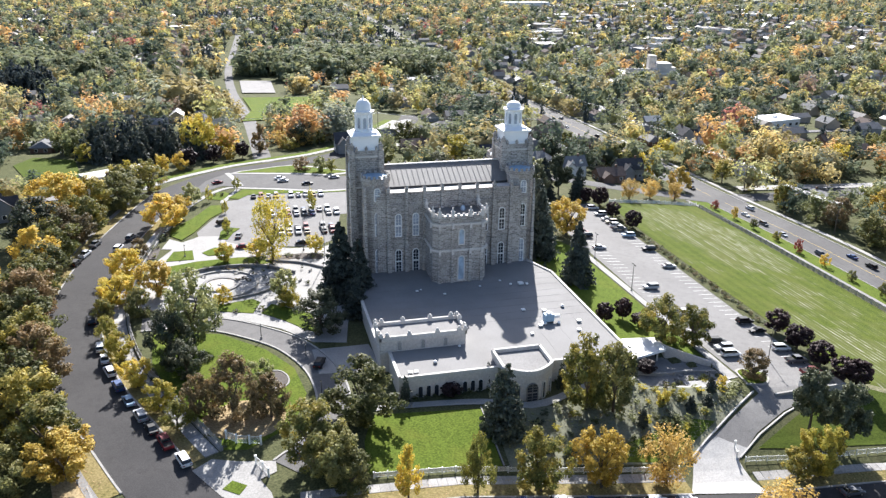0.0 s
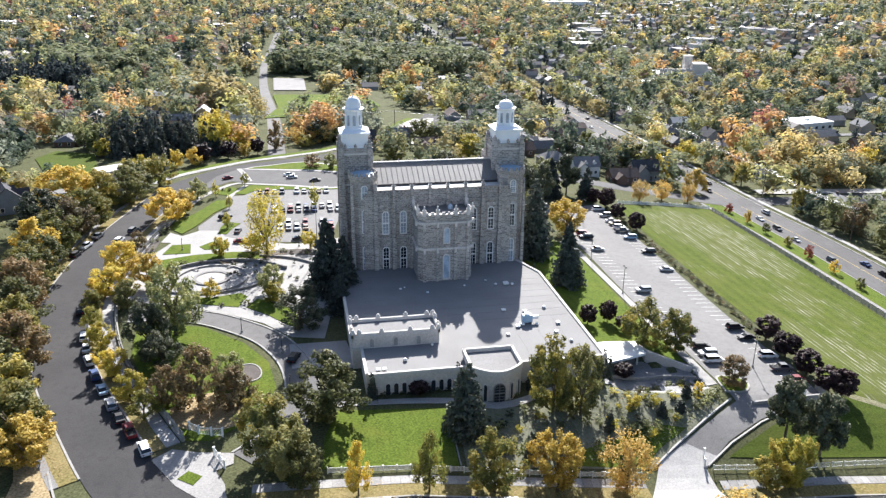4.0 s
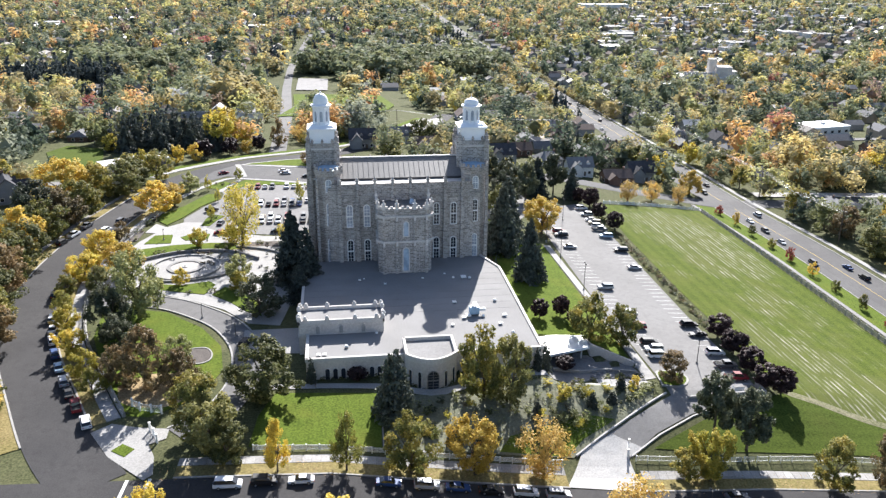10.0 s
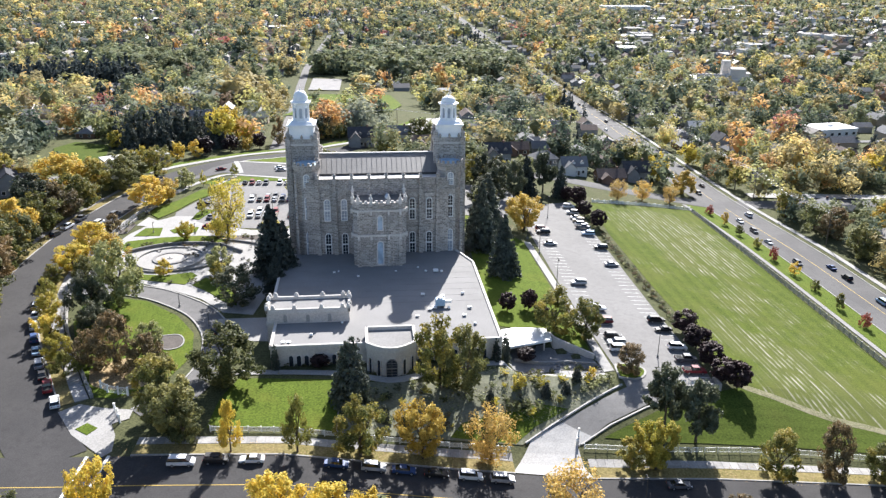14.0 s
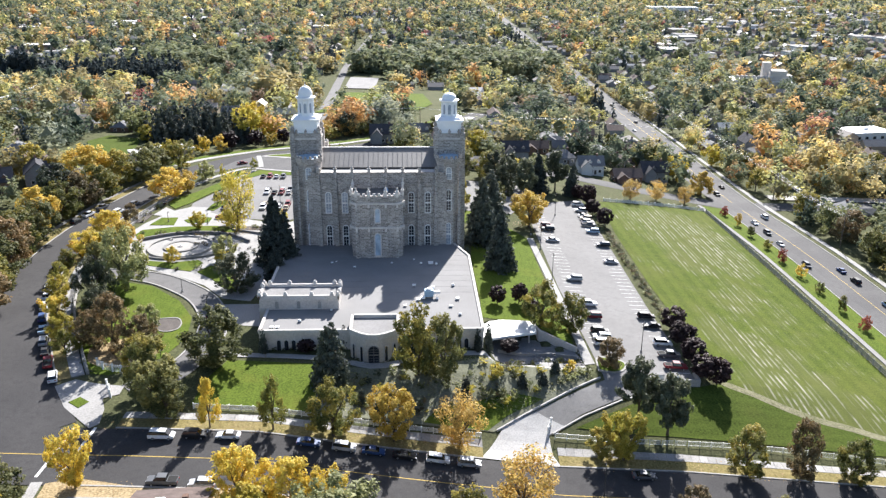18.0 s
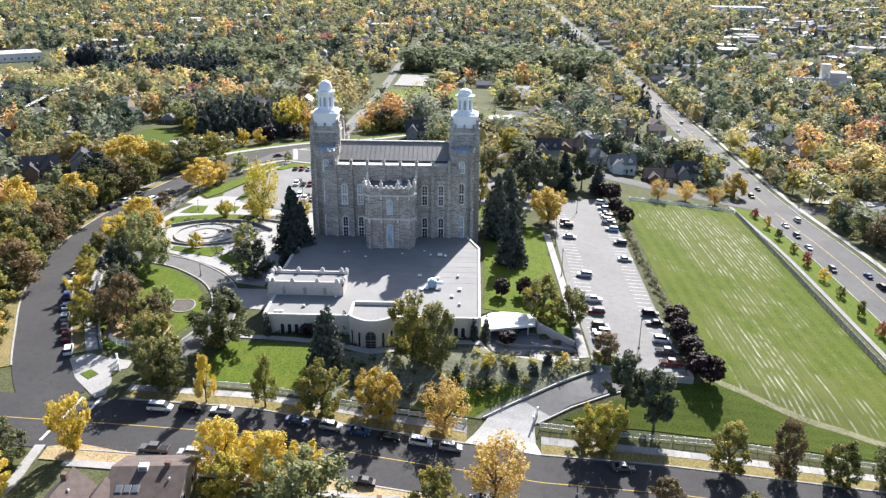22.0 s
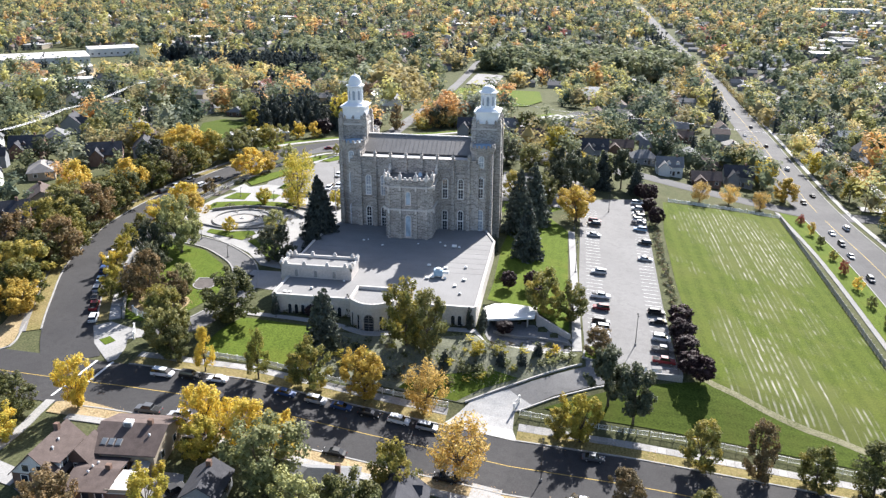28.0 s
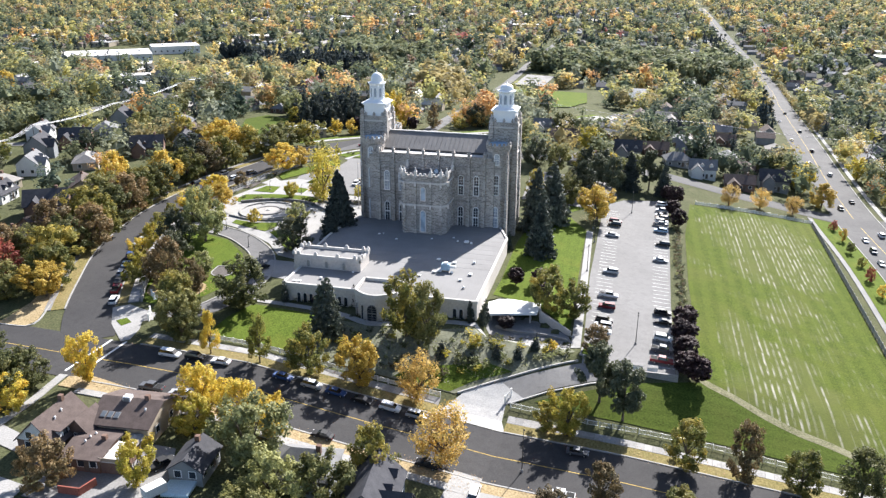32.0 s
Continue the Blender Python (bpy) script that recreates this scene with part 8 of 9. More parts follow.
# mill with stepped blocks
mill = hall(420, 800, 60, 30, 9, STUCCO, WHITE_TRIM, "pale mill with stepped concrete blocks", -12, 8)
for dx, dy, w, d, h in ((14, -2, 16, 18, 20), (4, 4, 8, 10, 27), (24, 2, 10, 14, 15)):
    bm = bmesh.new()
    box(bm, dx - w / 2, dx + w / 2, dy - d / 2, dy + d / 2, 9, h, 0.2)
    part("silo_block", bm, STUCCO, mill)
for k in range(9):
    bm = bmesh.new()
    lathe(bm, -26 + k * 4.1, -12, [(2.0, 0), (2.0, 14), (1.4, 15)], 12)
    part("silo", bm, STUCCO, mill)
r_b = random.Random(23)
for k in range(130):
    x, y = r_b.uniform(330, 1500), r_b.uniform(980, 2700)
    if not seen_side(x, y) or x / y < 0.34 or near_road(x, y, 30):
        continue
    hall(x, y, r_b.uniform(16, 28 + max(0, y - 1200) * 0.03), r_b.uniform(16, 34), r_b.uniform(5, 9), r_b.choice(SIDINGS[1:]), r_b.choice((ROOF_WHITE, CONCRETE, CONCRETE, KERB, ASPHALT_OLD, CONCRETE_DARK)), "pale commercial building with a flat roof", r_b.uniform(-6, 6), 3 if y < 1400 else 0)
for k in range(16):
    x, y = r_b.uniform(-900, 200), r_b.uniform(1000, 2300)
    if seen_side(x, y) and not near_road(x, y, 30):
        hall(x, y, r_b.uniform(25, 50), r_b.uniform(18, 30), 6, r_b.choice(SIDINGS[1:]), r_b.choice((WHITE, ROOF_WHITE, CONCRETE)), "pale flat-roofed building among trees", r_b.uniform(-6, 6), 5)
# open ground of the far town
drape("lawn", [(-12, 528), (62, 552), (72, 600), (66, 700), (-10, 716), (-4, 600)], 0.6, LAWN, "wide park lawn among trees", "lawn", step=6)
drape("parking_lot", [(-10, 762), (20, 754), (20, 870), (-12, 880)], 0.7, CONCRETE_DARK, "pale empty court beside the park", "parking lot", step=6)
drape("play_court", [(-435, 790), (-446, 915), (-398, 862), (-330, 692), (-370, 690)], 0.7, DRY_VERGE, "bare tan play yard of the school", "play yard", step=6)
strip("road", smooth_line([(-250, 238), (-176, 275), (-136, 300), (-104, 312), (-70, 322)], 4), -3.5, 3.5, 0.3, ASPHALT_OLD, "pale residential lane between gardens", category="road")
strip("road", smooth_line([(-190, 318), (-206, 372), (-222, 440), (-283, 618), (-340, 800)], 8), -4.5, 4.5, 0.4, ASPHALT_MID, "pale residential street among trees", category="road")
drape("road", [(57, 428), (70, 432), (90, 478), (99, 520), (95, 521), (77, 486)], 0.5, CONCRETE, "pale curved lane between gardens", "road", step=6)
# darker bank turf here gives the lawn its shade by colour
drape("lawn", [(-99, 352), (-84, 335), (-79, 358), (-88, 396), (-108, 406), (-112, 386)], 0.35, BANK, "mown lawn beyond the street, coloured dark for shade", "lawn")
for poly in ([(140, 395), (150, 395), (158, 470), (150, 520), (141, 470)], [(60, 400), (110, 396), (112, 402), (62, 407)], [(225, 330), (300, 326), (420, 340), (420, 348), (300, 334), (225, 338)], [(-330, 560), (-180, 480), (-176, 486), (-326, 568)]):
    drape("road", poly, 0.5, CONCRETE, "pale residential lane", "road", step=6)

for k in range(11):
    line = [(x, 462 + 132 * k + 0.04 * x) for x in range(-720, 1200, 40)]
    line = [(x, y) for x, y in line if seen_side(x, y) and not in_park(x, y, 8) and y > 385 and (x < -30 or x > 30 or y > 420)]
    ax = float(np.interp(462 + 132 * k, [p[1] for p in AVENUE], [p[0] for p in AVENUE]))
    for lo, hi in ((-1200, -40), (20, ax - 14), (ax + 14, 1300)):
        piece = [p for p in line if lo < p[0] < hi]
        if len(piece) < 3 or max(b[0] - a[0] for a, b in zip(piece, piece[1:])) > 41:
            continue
        strip("road", piece, -4, 4, 0.5, ASPHALT_MID, "pale residential street among trees", category="road")

# ---- woods and garden trees of the town ----
r_t = np.random.default_rng(3)
mids = 0
GROVE = {"green": 34, "dark": 14, "gold": 17, "yellow": 8, "orange": 3, "brown": 4, "sage": 10, "spruce": 8, "lime": 12, "red": 1}
names_, wts = list(GROVE), np.array(list(GROVE.values()), float)
wts /= wts.sum()
blocked = [(p[0], p[1], p[2]) for p in PLACED]
bxy = np.array([(p[0], p[1]) for p in blocked])
brr = np.array([p[2] for p in blocked])
groups = {}


hxy = np.array([p for p in far_spots if p[1] < 2100] + [(p[0], p[1]) for p in PLACED])


def hides_eastern(x, y):
    """Whether a tree would stand before one of the eastern houses, seen from over the street."""
    for px, py, _ in PLACED:
        if px < -60 and py < 380:
            a, c = (x - px) * 0.56 - (y - py) * 0.83, (x - px) * 0.83 + (y - py) * 0.56
            if -8 < a < 22 and abs(c) < 9:
                return True
    return False


def hides_house(x, y):
    """Gardens on the open side of a house are kept low."""
    dx, dy = hxy[:, 0] - 48, hxy[:, 1] + 25
    ln = np.hypot(dx, dy)
    a = -((x - hxy[:, 0]) * dx + (y - hxy[:, 1]) * dy) / ln
    c = ((x - hxy[:, 0]) * dy - (y - hxy[:, 1]) * dx) / ln
    return bool(((a > -8) & (a < 22) & (np.abs(c) < 8.5)).any())


def in_lane(x, y):
    return 390 < y < 1900 and (abs((x + 0.08 * y + 1000) % 118 - 59) < 6 or abs((y - 0.04 * x) % 132 - 66) < 7)


def near_south(x, y):
    return 110 < x < 420 and abs(y - float(np.interp(x, (120, 160, 205, 290, 420), (332, 322, 318, 322, 330)))) < 11


def clear(x, y, r):
    return not near_south(x, y) and not (np.hypot(bxy[:, 0] - x, bxy[:, 1] - y) < brr * 0.75 + r).any()


def kind_at(x, y):
    """Leaf colours gather in drifts; conifers stand in clumps."""
    for cx, cy, rx, ry, sp in DRIFTS:
        if ((x - cx) / rx) ** 2 + ((y - cy) / ry) ** 2 < 1:
            return sp
    g = noise.noise(Vector((x * 0.012, y * 0.012, 5)))
    if g > 0.40:
        return "spruce"
    if g < -0.40:
        return "dark"
    g = noise.noise(Vector((x * 0.007, y * 0.007, 9)))
    if g > 0.16 and r_t.uniform() < 0.75:
        return ("green", "green", "dark", "gold", "lime")[int(r_t.integers(5))]
    if g < -0.24 and r_t.uniform() < 0.7:
        return ("gold", "gold", "lime", "green", "yellow", "orange")[int(r_t.integers(6))]
    return names_[int(r_t.choice(len(names_), p=wts))]


def scatter(n, y0, y1, size):
    out = []
    while n > 0:
        n -= 1
        y = math.sqrt(r_t.uniform(y0 * y0, y1 * y1))
        x = 45 + (y + 30) * r_t.uniform(-0.96, 0.86)
        if in_grounds(x, y) or near_south(x, y) or near_road(x, y, 3.5) or in_park(x, y):
            continue
        if x / y > 0.36 and 980 < y < 2700 and r_t.uniform() < 0.55:
            continue
        if not clear(x, y, size * 0.3) or in_lane(x, y) or (y < 1100 and hides_house(x, y) and r_t.uniform() < (0.97 if y < 520 else 0.8)):
            continue
        if r_t.uniform() < 0.55 * max(0, noise.noise(Vector((x * 0.008, y * 0.008, 1)))):
            continue
        out.append((x, y, kind_at(x, y)))
    return out


# nearest belt: trees of their own
for x, y, k in scatter(230, 322, 440, 9):
    if mids < 75:
        mids += 1
        h = r_t.uniform(8, 15)
        plant(k, x, y, h * (1.2 if k == "spruce" else 1), h * (0.55 if k == "spruce" else r_t.uniform(0.8, 1.05)), many=False, group="garden trees of the town")
for x, y, k in [(r_t.uniform(222, 330), r_t.uniform(120, 330), "") for _ in range(34)] + [(r_t.uniform(-190, -88), r_t.uniform(130, 330), "") for _ in range(30)]:
    if clear(x, y, 2) and seen_side(x, y) and not (x < 0 and hides_eastern(x, y)):
        h = r_t.uniform(8, 15)
        plant(kind_at(x, y), x, y, h, h * 0.95, many=False, group="garden trees of the town")


def far_crown(kind, n, size, seed):
    """Leaf sprays of one distant crown about a rough inner body, 10 m high and 8 m wide."""
    r = np.random.default_rng(seed)
    if kind == "cone":
        pts, nrm = cone_points(n, r, 4.2, 0.4, 10, 0.3, 0.8, max(8, n // 5))
        core = np.array([(1.2, 0, 1.6), (0, 1.2, 1.6), (-1.2, 0, 1.6), (0, -1.2, 1.6), (0, 0, 7.0), (0, 0, 0.6)])
    else:
        pts, nrm = broad_points(n, r, clumps=max(6, min(30, n // 7)), form=kind)
        core = np.array([(1.9, 0, 4.8), (0, 1.9, 4.8), (-1.9, 0, 4.8), (0, -1.9, 4.8), (0, 0, 7.2), (0, 0, 2.2)]) * r.uniform(0.85, 1.1, (6, 1))
    tri = sprays_of(pts, size, r, nrm, 0.4)
    faces = np.array([(0, 1, 4), (1, 2, 4), (2, 3, 4), (3, 0, 4), (1, 0, 5), (2, 1, 5), (3, 2, 5), (0, 3, 5)])
    return np.concatenate([tri, core[faces].reshape(-1, 3)])


FAR_CROWNS = {}


def wood(points, sprays, size, label, big=1.0):
    """Distant trees joined by leaf colour, each turned and sized on its own."""
    sets = {}
    for x, y, k in points:
        h = (r_t.uniform(7, 13) + 8 * r_t.uniform() ** 3) * big
        w = h * (0.62 if k == "spruce" else r_t.uniform(0.85, 1.2))
        h *= 1.2 if k == "spruce" else 1.0
        form = "cone" if k == "spruce" else ("broad", "vase", "broad", "oval")[int(r_t.integers(4))]
        key = (form, sprays, int(r_t.integers(4)))
        if key not in FAR_CROWNS:
            FAR_CROWNS[key] = far_crown(form, sprays, size, len(FAR_CROWNS) + 400)
        a = r_t.uniform(0, 6.28)
        cs, sn = math.cos(a), math.sin(a)
        m = np.array(((cs * w / 8, sn * w / 8, 0), (-sn * w / 8, cs * w / 8, 0), (0, 0, h / 10)))
        sets.setdefault(k, []).append(FAR_CROWNS[key] @ m + (x, y, ground_z(x, y) - 0.4))
    for k, vs in sets.items():
        v = np.concatenate(vs)
        n = len(v) // 3
        me = bpy.data.meshes.new("far_trees")
        me.vertices.add(len(v))
        me.vertices.foreach_set("co", v.ravel())
        me.loops.add(len(v))
        me.loops.foreach_set("vertex_index", np.arange(len(v)))
        me.polygons.add(n)
        me.polygons.foreach_set("loop_start", np.arange(0, len(v), 3))
        me.polygons.foreach_set("loop_total", np.full(n, 3))
        me.update(calc_edges=True)
        me.materials.append(FAR_LEAVES[k])
        tagged(new("far_trees", me), label, "trees", kind="stuff")


thick = {True: [], False: []}
for cx, cy, rx, ry, sp in DRIFTS:
    for _ in range(int(3.14 * rx * ry / (24 if sp == "spruce" else 46))):
        a, q = r_t.uniform(0, 6.283), math.sqrt(r_t.uniform())
        x, y = cx + rx * q * math.cos(a), cy + ry * q * math.sin(a)
        if not near_road(x, y, 1) and not in_park(x, y):
            thick[y < 520].append((x, y, sp))
wood(thick[True], 250, 0.55, "close groups of garden trees", 1.15)
wood(thick[False], 100, 1.0, "close groups of tall trees in the town", 1.5)

hedge = [(float(np.interp(y, (520, 700, 900), (218, 232, 246))) + off + r_t.normal(0, 0.6), float(y), "gold") for off, y0, y1 in ((12.6, 640, 870), (-12.4, 660, 770)) for y in np.arange(y0, y1, 1.7)]
wood(hedge, 40, 1.0, "golden hedge of young trees along the avenue", 0.34)

side_trees = []
for n, x0, x1, y0, y1 in ((380, 224, 420, 90, 330), (300, -260, -88, 110, 335)):
    for _ in range(n):
        x, y = r_t.uniform(x0, x1), r_t.uniform(y0, y1)
        if clear(x, y, 3) and not (x > 200 and hides_house(x, y)) and not (x < -60 and (-168 < x and y > 180 and r_t.uniform() < 0.6 or near_east(x, y) or hides_eastern(x, y) or abs(y - (385 + 0.62 * x)) < 5 and x < -100)):
            side_trees.append((x, y, kind_at(x, y)))
wood(side_trees, 320, 0.5, "garden trees between the nearer houses")
wood(scatter(1500, 322, 560, 9), 290, 0.5, "autumn garden trees between the town houses", 1.18)
wood(scatter(3400, 560, 950, 8), 125, 0.74, "autumn trees over the town houses", 1.3)
wood(scatter(8200, 950, 1800, 9), 36, 1.2, "distant autumn trees over the town", 1.3)
wood(scatter(15000, 1800, 2950, 9), 12, 1.8, "wooded town reaching far away", 1.2)
wood(scatter(2600, 2950, 9000, 9), 6, 3.2, "wooded land at the horizon", 2.4)


# ---- small works about the grounds ----
LOT = bpy.data.objects["parking_lot"]
for k in range(48):
    y = 140.5 + k * 2.8
    for x0, x1 in ((116.6, 121.2), (100.2, 105.0)):
        sh = max(0, (y - 190)) * 0.022 if x0 > 110 else 0
        if x0 < 110 and (y < 152 or y > 262):
            continue
        strip("bay_line", [(x0 + sh, y), ((x0 + x1) / 2 + sh, y), (x1 + sh, y)], -0.08, 0.08, 0.125, PAINT, "", parent=LOT)


def fence(name, line, gap, h, post_w, label, material, infill="panel", rails=2, group=""):
    """A fence of posts and panels that follows the ground."""
    ob = thing(name, label, "fence", group=group)
    pts = [line[0]]
    for p in smooth_line(line, 0.5)[1:]:
        if math.dist(p, pts[-1]) >= gap:
            pts.append(p)
    for i, p in enumerate(pts):
        a = pts[min(i + 1, len(pts) - 1)]
        z = ground_z(*p) + 0.15
        shared((name, "post"), "post", lambda b: (box(b, -post_w / 2, post_w / 2, -post_w / 2, post_w / 2, -0.5, h + 0.12, 0.01), box(b, -post_w * 0.65, post_w * 0.65, -post_w * 0.65, post_w * 0.65, h + 0.12, h + 0.2)), material, ob, pose(*p, z))
        if i + 1 < len(pts):
            dz = ground_z(*a) - ground_z(*p)
            L = math.dist(a, p)
            m = Matrix.Translation((*p, z)) @ Matrix.Rotation(math.atan2(a[1] - p[1], a[0] - p[0]), 4, "Z") @ Matrix(((1, 0, 0, 0), (0, 1, 0, 0), (dz / L, 0, 1, 0), (0, 0, 0, 1)))

            def mk(b):
                for k in range(rails):
                    zz = 0.12 + (h - 0.2) * k / max(1, rails - 1)
                    box(b, 0, gap, -0.03, 0.03, zz, zz + 0.08)
                n = int(gap / (0.16 if infill == "bars" else 0.24))
                for k in range(n):
                    x = (k + 0.5) * gap / n
                    w = 0.02 if infill == "bars" else 0.07
                    box(b, x - w, x + w, -0.015, 0.015, 0.1, h)
            tagged(shared((name, "panel"), "panel", mk, material, ob, m), kind="stuff")
    return ob


IRON = mat("dark_painted_iron", (0.03, 0.03, 0.03), (0.045, 0.045, 0.045), 1.0, 0.6, 8.0, 0.1, metal=0.3)
fence("white_fence", [(177.5, 122), (179.5, 180), (180.8, 240), (182, 300.5)], 3.0, 1.5, 0.3, "pale grey slatted fence with square posts beside the field", KERB)
fence("low_fence", [(182, 301), (160, 297.5), (133, 290)], 3.0, 1.2, 0.25, "pale low fence at the head of the field", WHITE_TRIM)
fence("picket_fence", [(9, 120.8), (30, 119.2), (50, 117.8), (70, 117.2)], 2.4, 1.1, 0.18, "white picket fence above the sidewalk", WHITE_TRIM)
fence("iron_fence", [(85, 118.6), (105, 117.2), (130, 116.6), (160, 113.6), (176, 111.8)], 2.4, 1.2, 0.12, "pale metal fence below the lawn bank", WHITE_TRIM, "bars")
wline = offset_line(inner, -13.6)
fence("walk_fence", [wline[i] for i in range(0, len(wline), 6)], 2.4, 2.0, 0.2, "pale metal fence beside the curving walk", KERB, "bars")
fence("entrance_gate", [(-17, 138.5), (-14.6, 136.4), (-10.5, 135.2)], 2.2, 1.7, 0.35, "pale metal gate at the drive entrance", WHITE_TRIM, "bars")
fence("entrance_fence", [(-11.6, 129.2), (-10.2, 126.6), (-8.8, 123.6)], 2.2, 1.7, 0.35, "pale metal fence at the drive entrance", WHITE_TRIM, "bars")
fence("driveway_gate", [(83.6, 119.6), (84.6, 122.0)], 2.3, 1.7, 0.3, "open pale metal driveway gate", WHITE_TRIM, "bars")
wall_run("garden_wall", [wline[i] for i in range(0, len(wline), 2)], 0.7, lambda x, y: ground_z(x, y) + 0.8, low, KERB, "low grey wall carrying a fence")


# lamp posts
def lamp_post(x, y, h, heads, label, group, key):
    ob = thing("lamp_post", label, "lamp post", (x, y, ground_z(x, y) + 0.1), group=group)
    shared((key, "base"), "base", lambda b: lathe(b, 0, 0, [(0.28, -0.3), (0.28, 0.5), (0.2, 0.6)], 10), CONCRETE, ob, Matrix())
    shared((key, "pole"), "pole", lambda b: lathe(b, 0, 0, [(0.11, 0.5), (0.06, h)], 8), IRON, ob, Matrix())
    for k in range(heads):
        m = pose(0, 0, h - 0.3, 0, 0, 360 * k / heads + 90)
        arm = shared((key, "arm"), "arm", lambda b: box(b, 0, 0.7, -0.03, 0.03, 0.1, 0.16), IRON, ob, m)
        shared((key, "head"), "lamp_head", lambda b: (box(b, 0.55, 1.0, -0.18, 0.18, 0.0, 0.22, 0.04), lathe(b, 0.78, 0, [(0.2, 0.22), (0.05, 0.35)], 8)), IRON, arm, Matrix())
    return ob


for x, y in ((96.9, 194.5), (112.0, 150.5), (97.6, 222), (109.5, 262), (96.4, 236)):
    lamp_post(x, y, 8.5, 2, "tall dark parking-lot lamp with two heads", "parking lot lamps", "tall")
for x, y in ((0.8, 168), (-9, 180.5), (2.6, 150), (-2.5, 138.5), (-24, 194.5), (20.5, 142), (-16, 240), (-30, 242), (6, 240), (60, 142.6), (88, 138.9)):
    lamp_post(x, y, 3.6, 1, "slim garden lamp beside the drive", "garden lamps", "small")
flag = thing("flagpole", "tall pale flagpole in the plaza", "flagpole", (11.5, 228.5, ground_z(11.5, 228.5)))
bm = bmesh.new()
lathe(bm, 0, 0, [(0.5, 0), (0.5, 0.4), (0.16, 0.45), (0.07, 17)], 10)
part("pole", bm, ALLOY, flag)
bm = bmesh.new()
lathe(bm, 0, 0, [(0.02, 17), (0.14, 17.12), (0.02, 17.26)], 8)
part("ball", bm, YELLOW_PAINT, flag)
lamp_post(90.6, 97.5, 9.5, 1, "tall street lamp beside the front street", "street lamps", "street")
lamp_post(148, 93.5, 9.5, 1, "tall street lamp beside the front street", "street lamps", "street")

# fountain plaza
fo = thing("fountain", "round low fountain in a pale paved circle", "fountain", (-19, 216.5, ground_z(-19, 216.5) + 0.12))
WATER = mat("fountain_floor", (0.30, 0.28, 0.26), (0.36, 0.34, 0.315), 0.6, 0.8, 3.0, 0.1)
bm = bmesh.new()
lathe(bm, 0, 0, [(10.4, -0.3), (10.4, 0.16), (5.6, 0.2)], 40)
part("paved_circle", bm, CONCRETE, fo)
for r0, r1, h in ((4.3, 5.3, 0.55), (9.6, 10.2, 0.6)):
    bm = bmesh.new()
    n = 40
    rows = [[bm.verts.new((r * math.cos(2 * math.pi * i / n), r * math.sin(2 * math.pi * i / n), z)) for i in range(n)] for r, z in ((r0, 0.05), (r0, h), (r1, h), (r1, 0.05))]
    for a, b in zip(rows, rows[1:]):
        for i in range(n):
            bm.faces.new((a[i], b[i], b[(i + 1) % n], a[(i + 1) % n]))
    bmesh.ops.recalc_face_normals(bm, faces=bm.faces[:])
    part("rim", bm, KERB if r0 > 6 else CONCRETE_DARK, fo)
bm = bmesh.new()
lathe(bm, 0, 0, [(4.3, 0.0), (4.3, 0.36)], 40)
part("pool_floor", bm, WATER, fo, "dry pale fountain floor")
bm = bmesh.new()
lathe(bm, 0, 0, [(0.9, 0.3), (0.8, 0.6), (0.35, 0.7), (0.2, 0.9)], 20)
part("basin", bm, CREAM, fo)
wall_run("planter_wall", smooth_line([(-33, 223), (-24, 228.5), (-12, 229.5), (-4, 226), (2, 221)], 1.5), 0.5, lambda x, y: ground_z(x, y) + 1.1, low, CONCRETE_DARK, "curved grey planter wall of the plaza")
wall_run("planter_wall", smooth_line([(-30, 208), (-20, 205.4), (-9, 208), (-3, 213)], 1.5), 0.4, lambda x, y: ground_z(x, y) + 0.7, low, CONCRETE_DARK, "curved grey planter wall of the plaza")
wall_run("planter_wall", smooth_line([(-6, 233), (4, 229), (11, 223)], 1.5), 0.4, lambda x, y: ground_z(x, y) + 0.8, low, CONCRETE_DARK, "curved grey planter wall of the plaza")
for x, y, rz in ((-14.5, 224, 20), (-24, 223.4, -30), (3, 215, 60), (6.5, 222, 60)):
    bn = thing("bench", "grey concrete bench in the plaza", "bench", (x, y, ground_z(x, y) + 0.26), rz, "plaza benches")
    bm = bmesh.new()
    box(bm, -0.9, 0.9, -0.25, 0.25, 0.4, 0.5, 0.02)
    part("seat", bm, CONCRETE_DARK, bn)
    for s in (-0.6, 0.6):
        bm = bmesh.new()
        box(bm, s - 0.1, s + 0.1, -0.2, 0.2, -0.1, 0.4)
        part("leg", bm, CONCRETE, bn)

# rocks of the cascade garden and steps
ROCK = mat("grey_rock", (0.16, 0.155, 0.15), (0.27, 0.26, 0.25), 0.8, 0.9, 4.0, 0.8)
r_r = random.Random(9)
for k in range(46):
    x, y = r_r.uniform(83, 96), r_r.uniform(142.5, 149)
    s = r_r.uniform(0.35, 0.9)
    bm = bmesh.new()
    bmesh.ops.create_icosphere(bm, subdivisions=1, radius=s)
    for v in bm.verts:
        v.co *= 1 + 0.35 * noise.noise(v.co * 1.7 + Vector((k * 3.1, 0, 0)))
        v.co.z *= 0.65
    ob = part("rock", bm, ROCK)
    ob.location = (x, y, ground_z(x, y) + 0.2)
    tagged(ob, "rough grey garden boulder", "rock", "boulders of the rock garden")
for k in range(6):
    x0 = 84 + k * 1.6
    bm = bmesh.new()
    z = ground_z(x0, 141) + 0.2
    box(bm, x0, x0 + 1.5, 139.8, 142.6, z - 0.4, z + 0.12, 0.02)
    tagged(part("garden_step", bm, CONCRETE), "pale concrete garden step", "step", "garden steps", "structure")
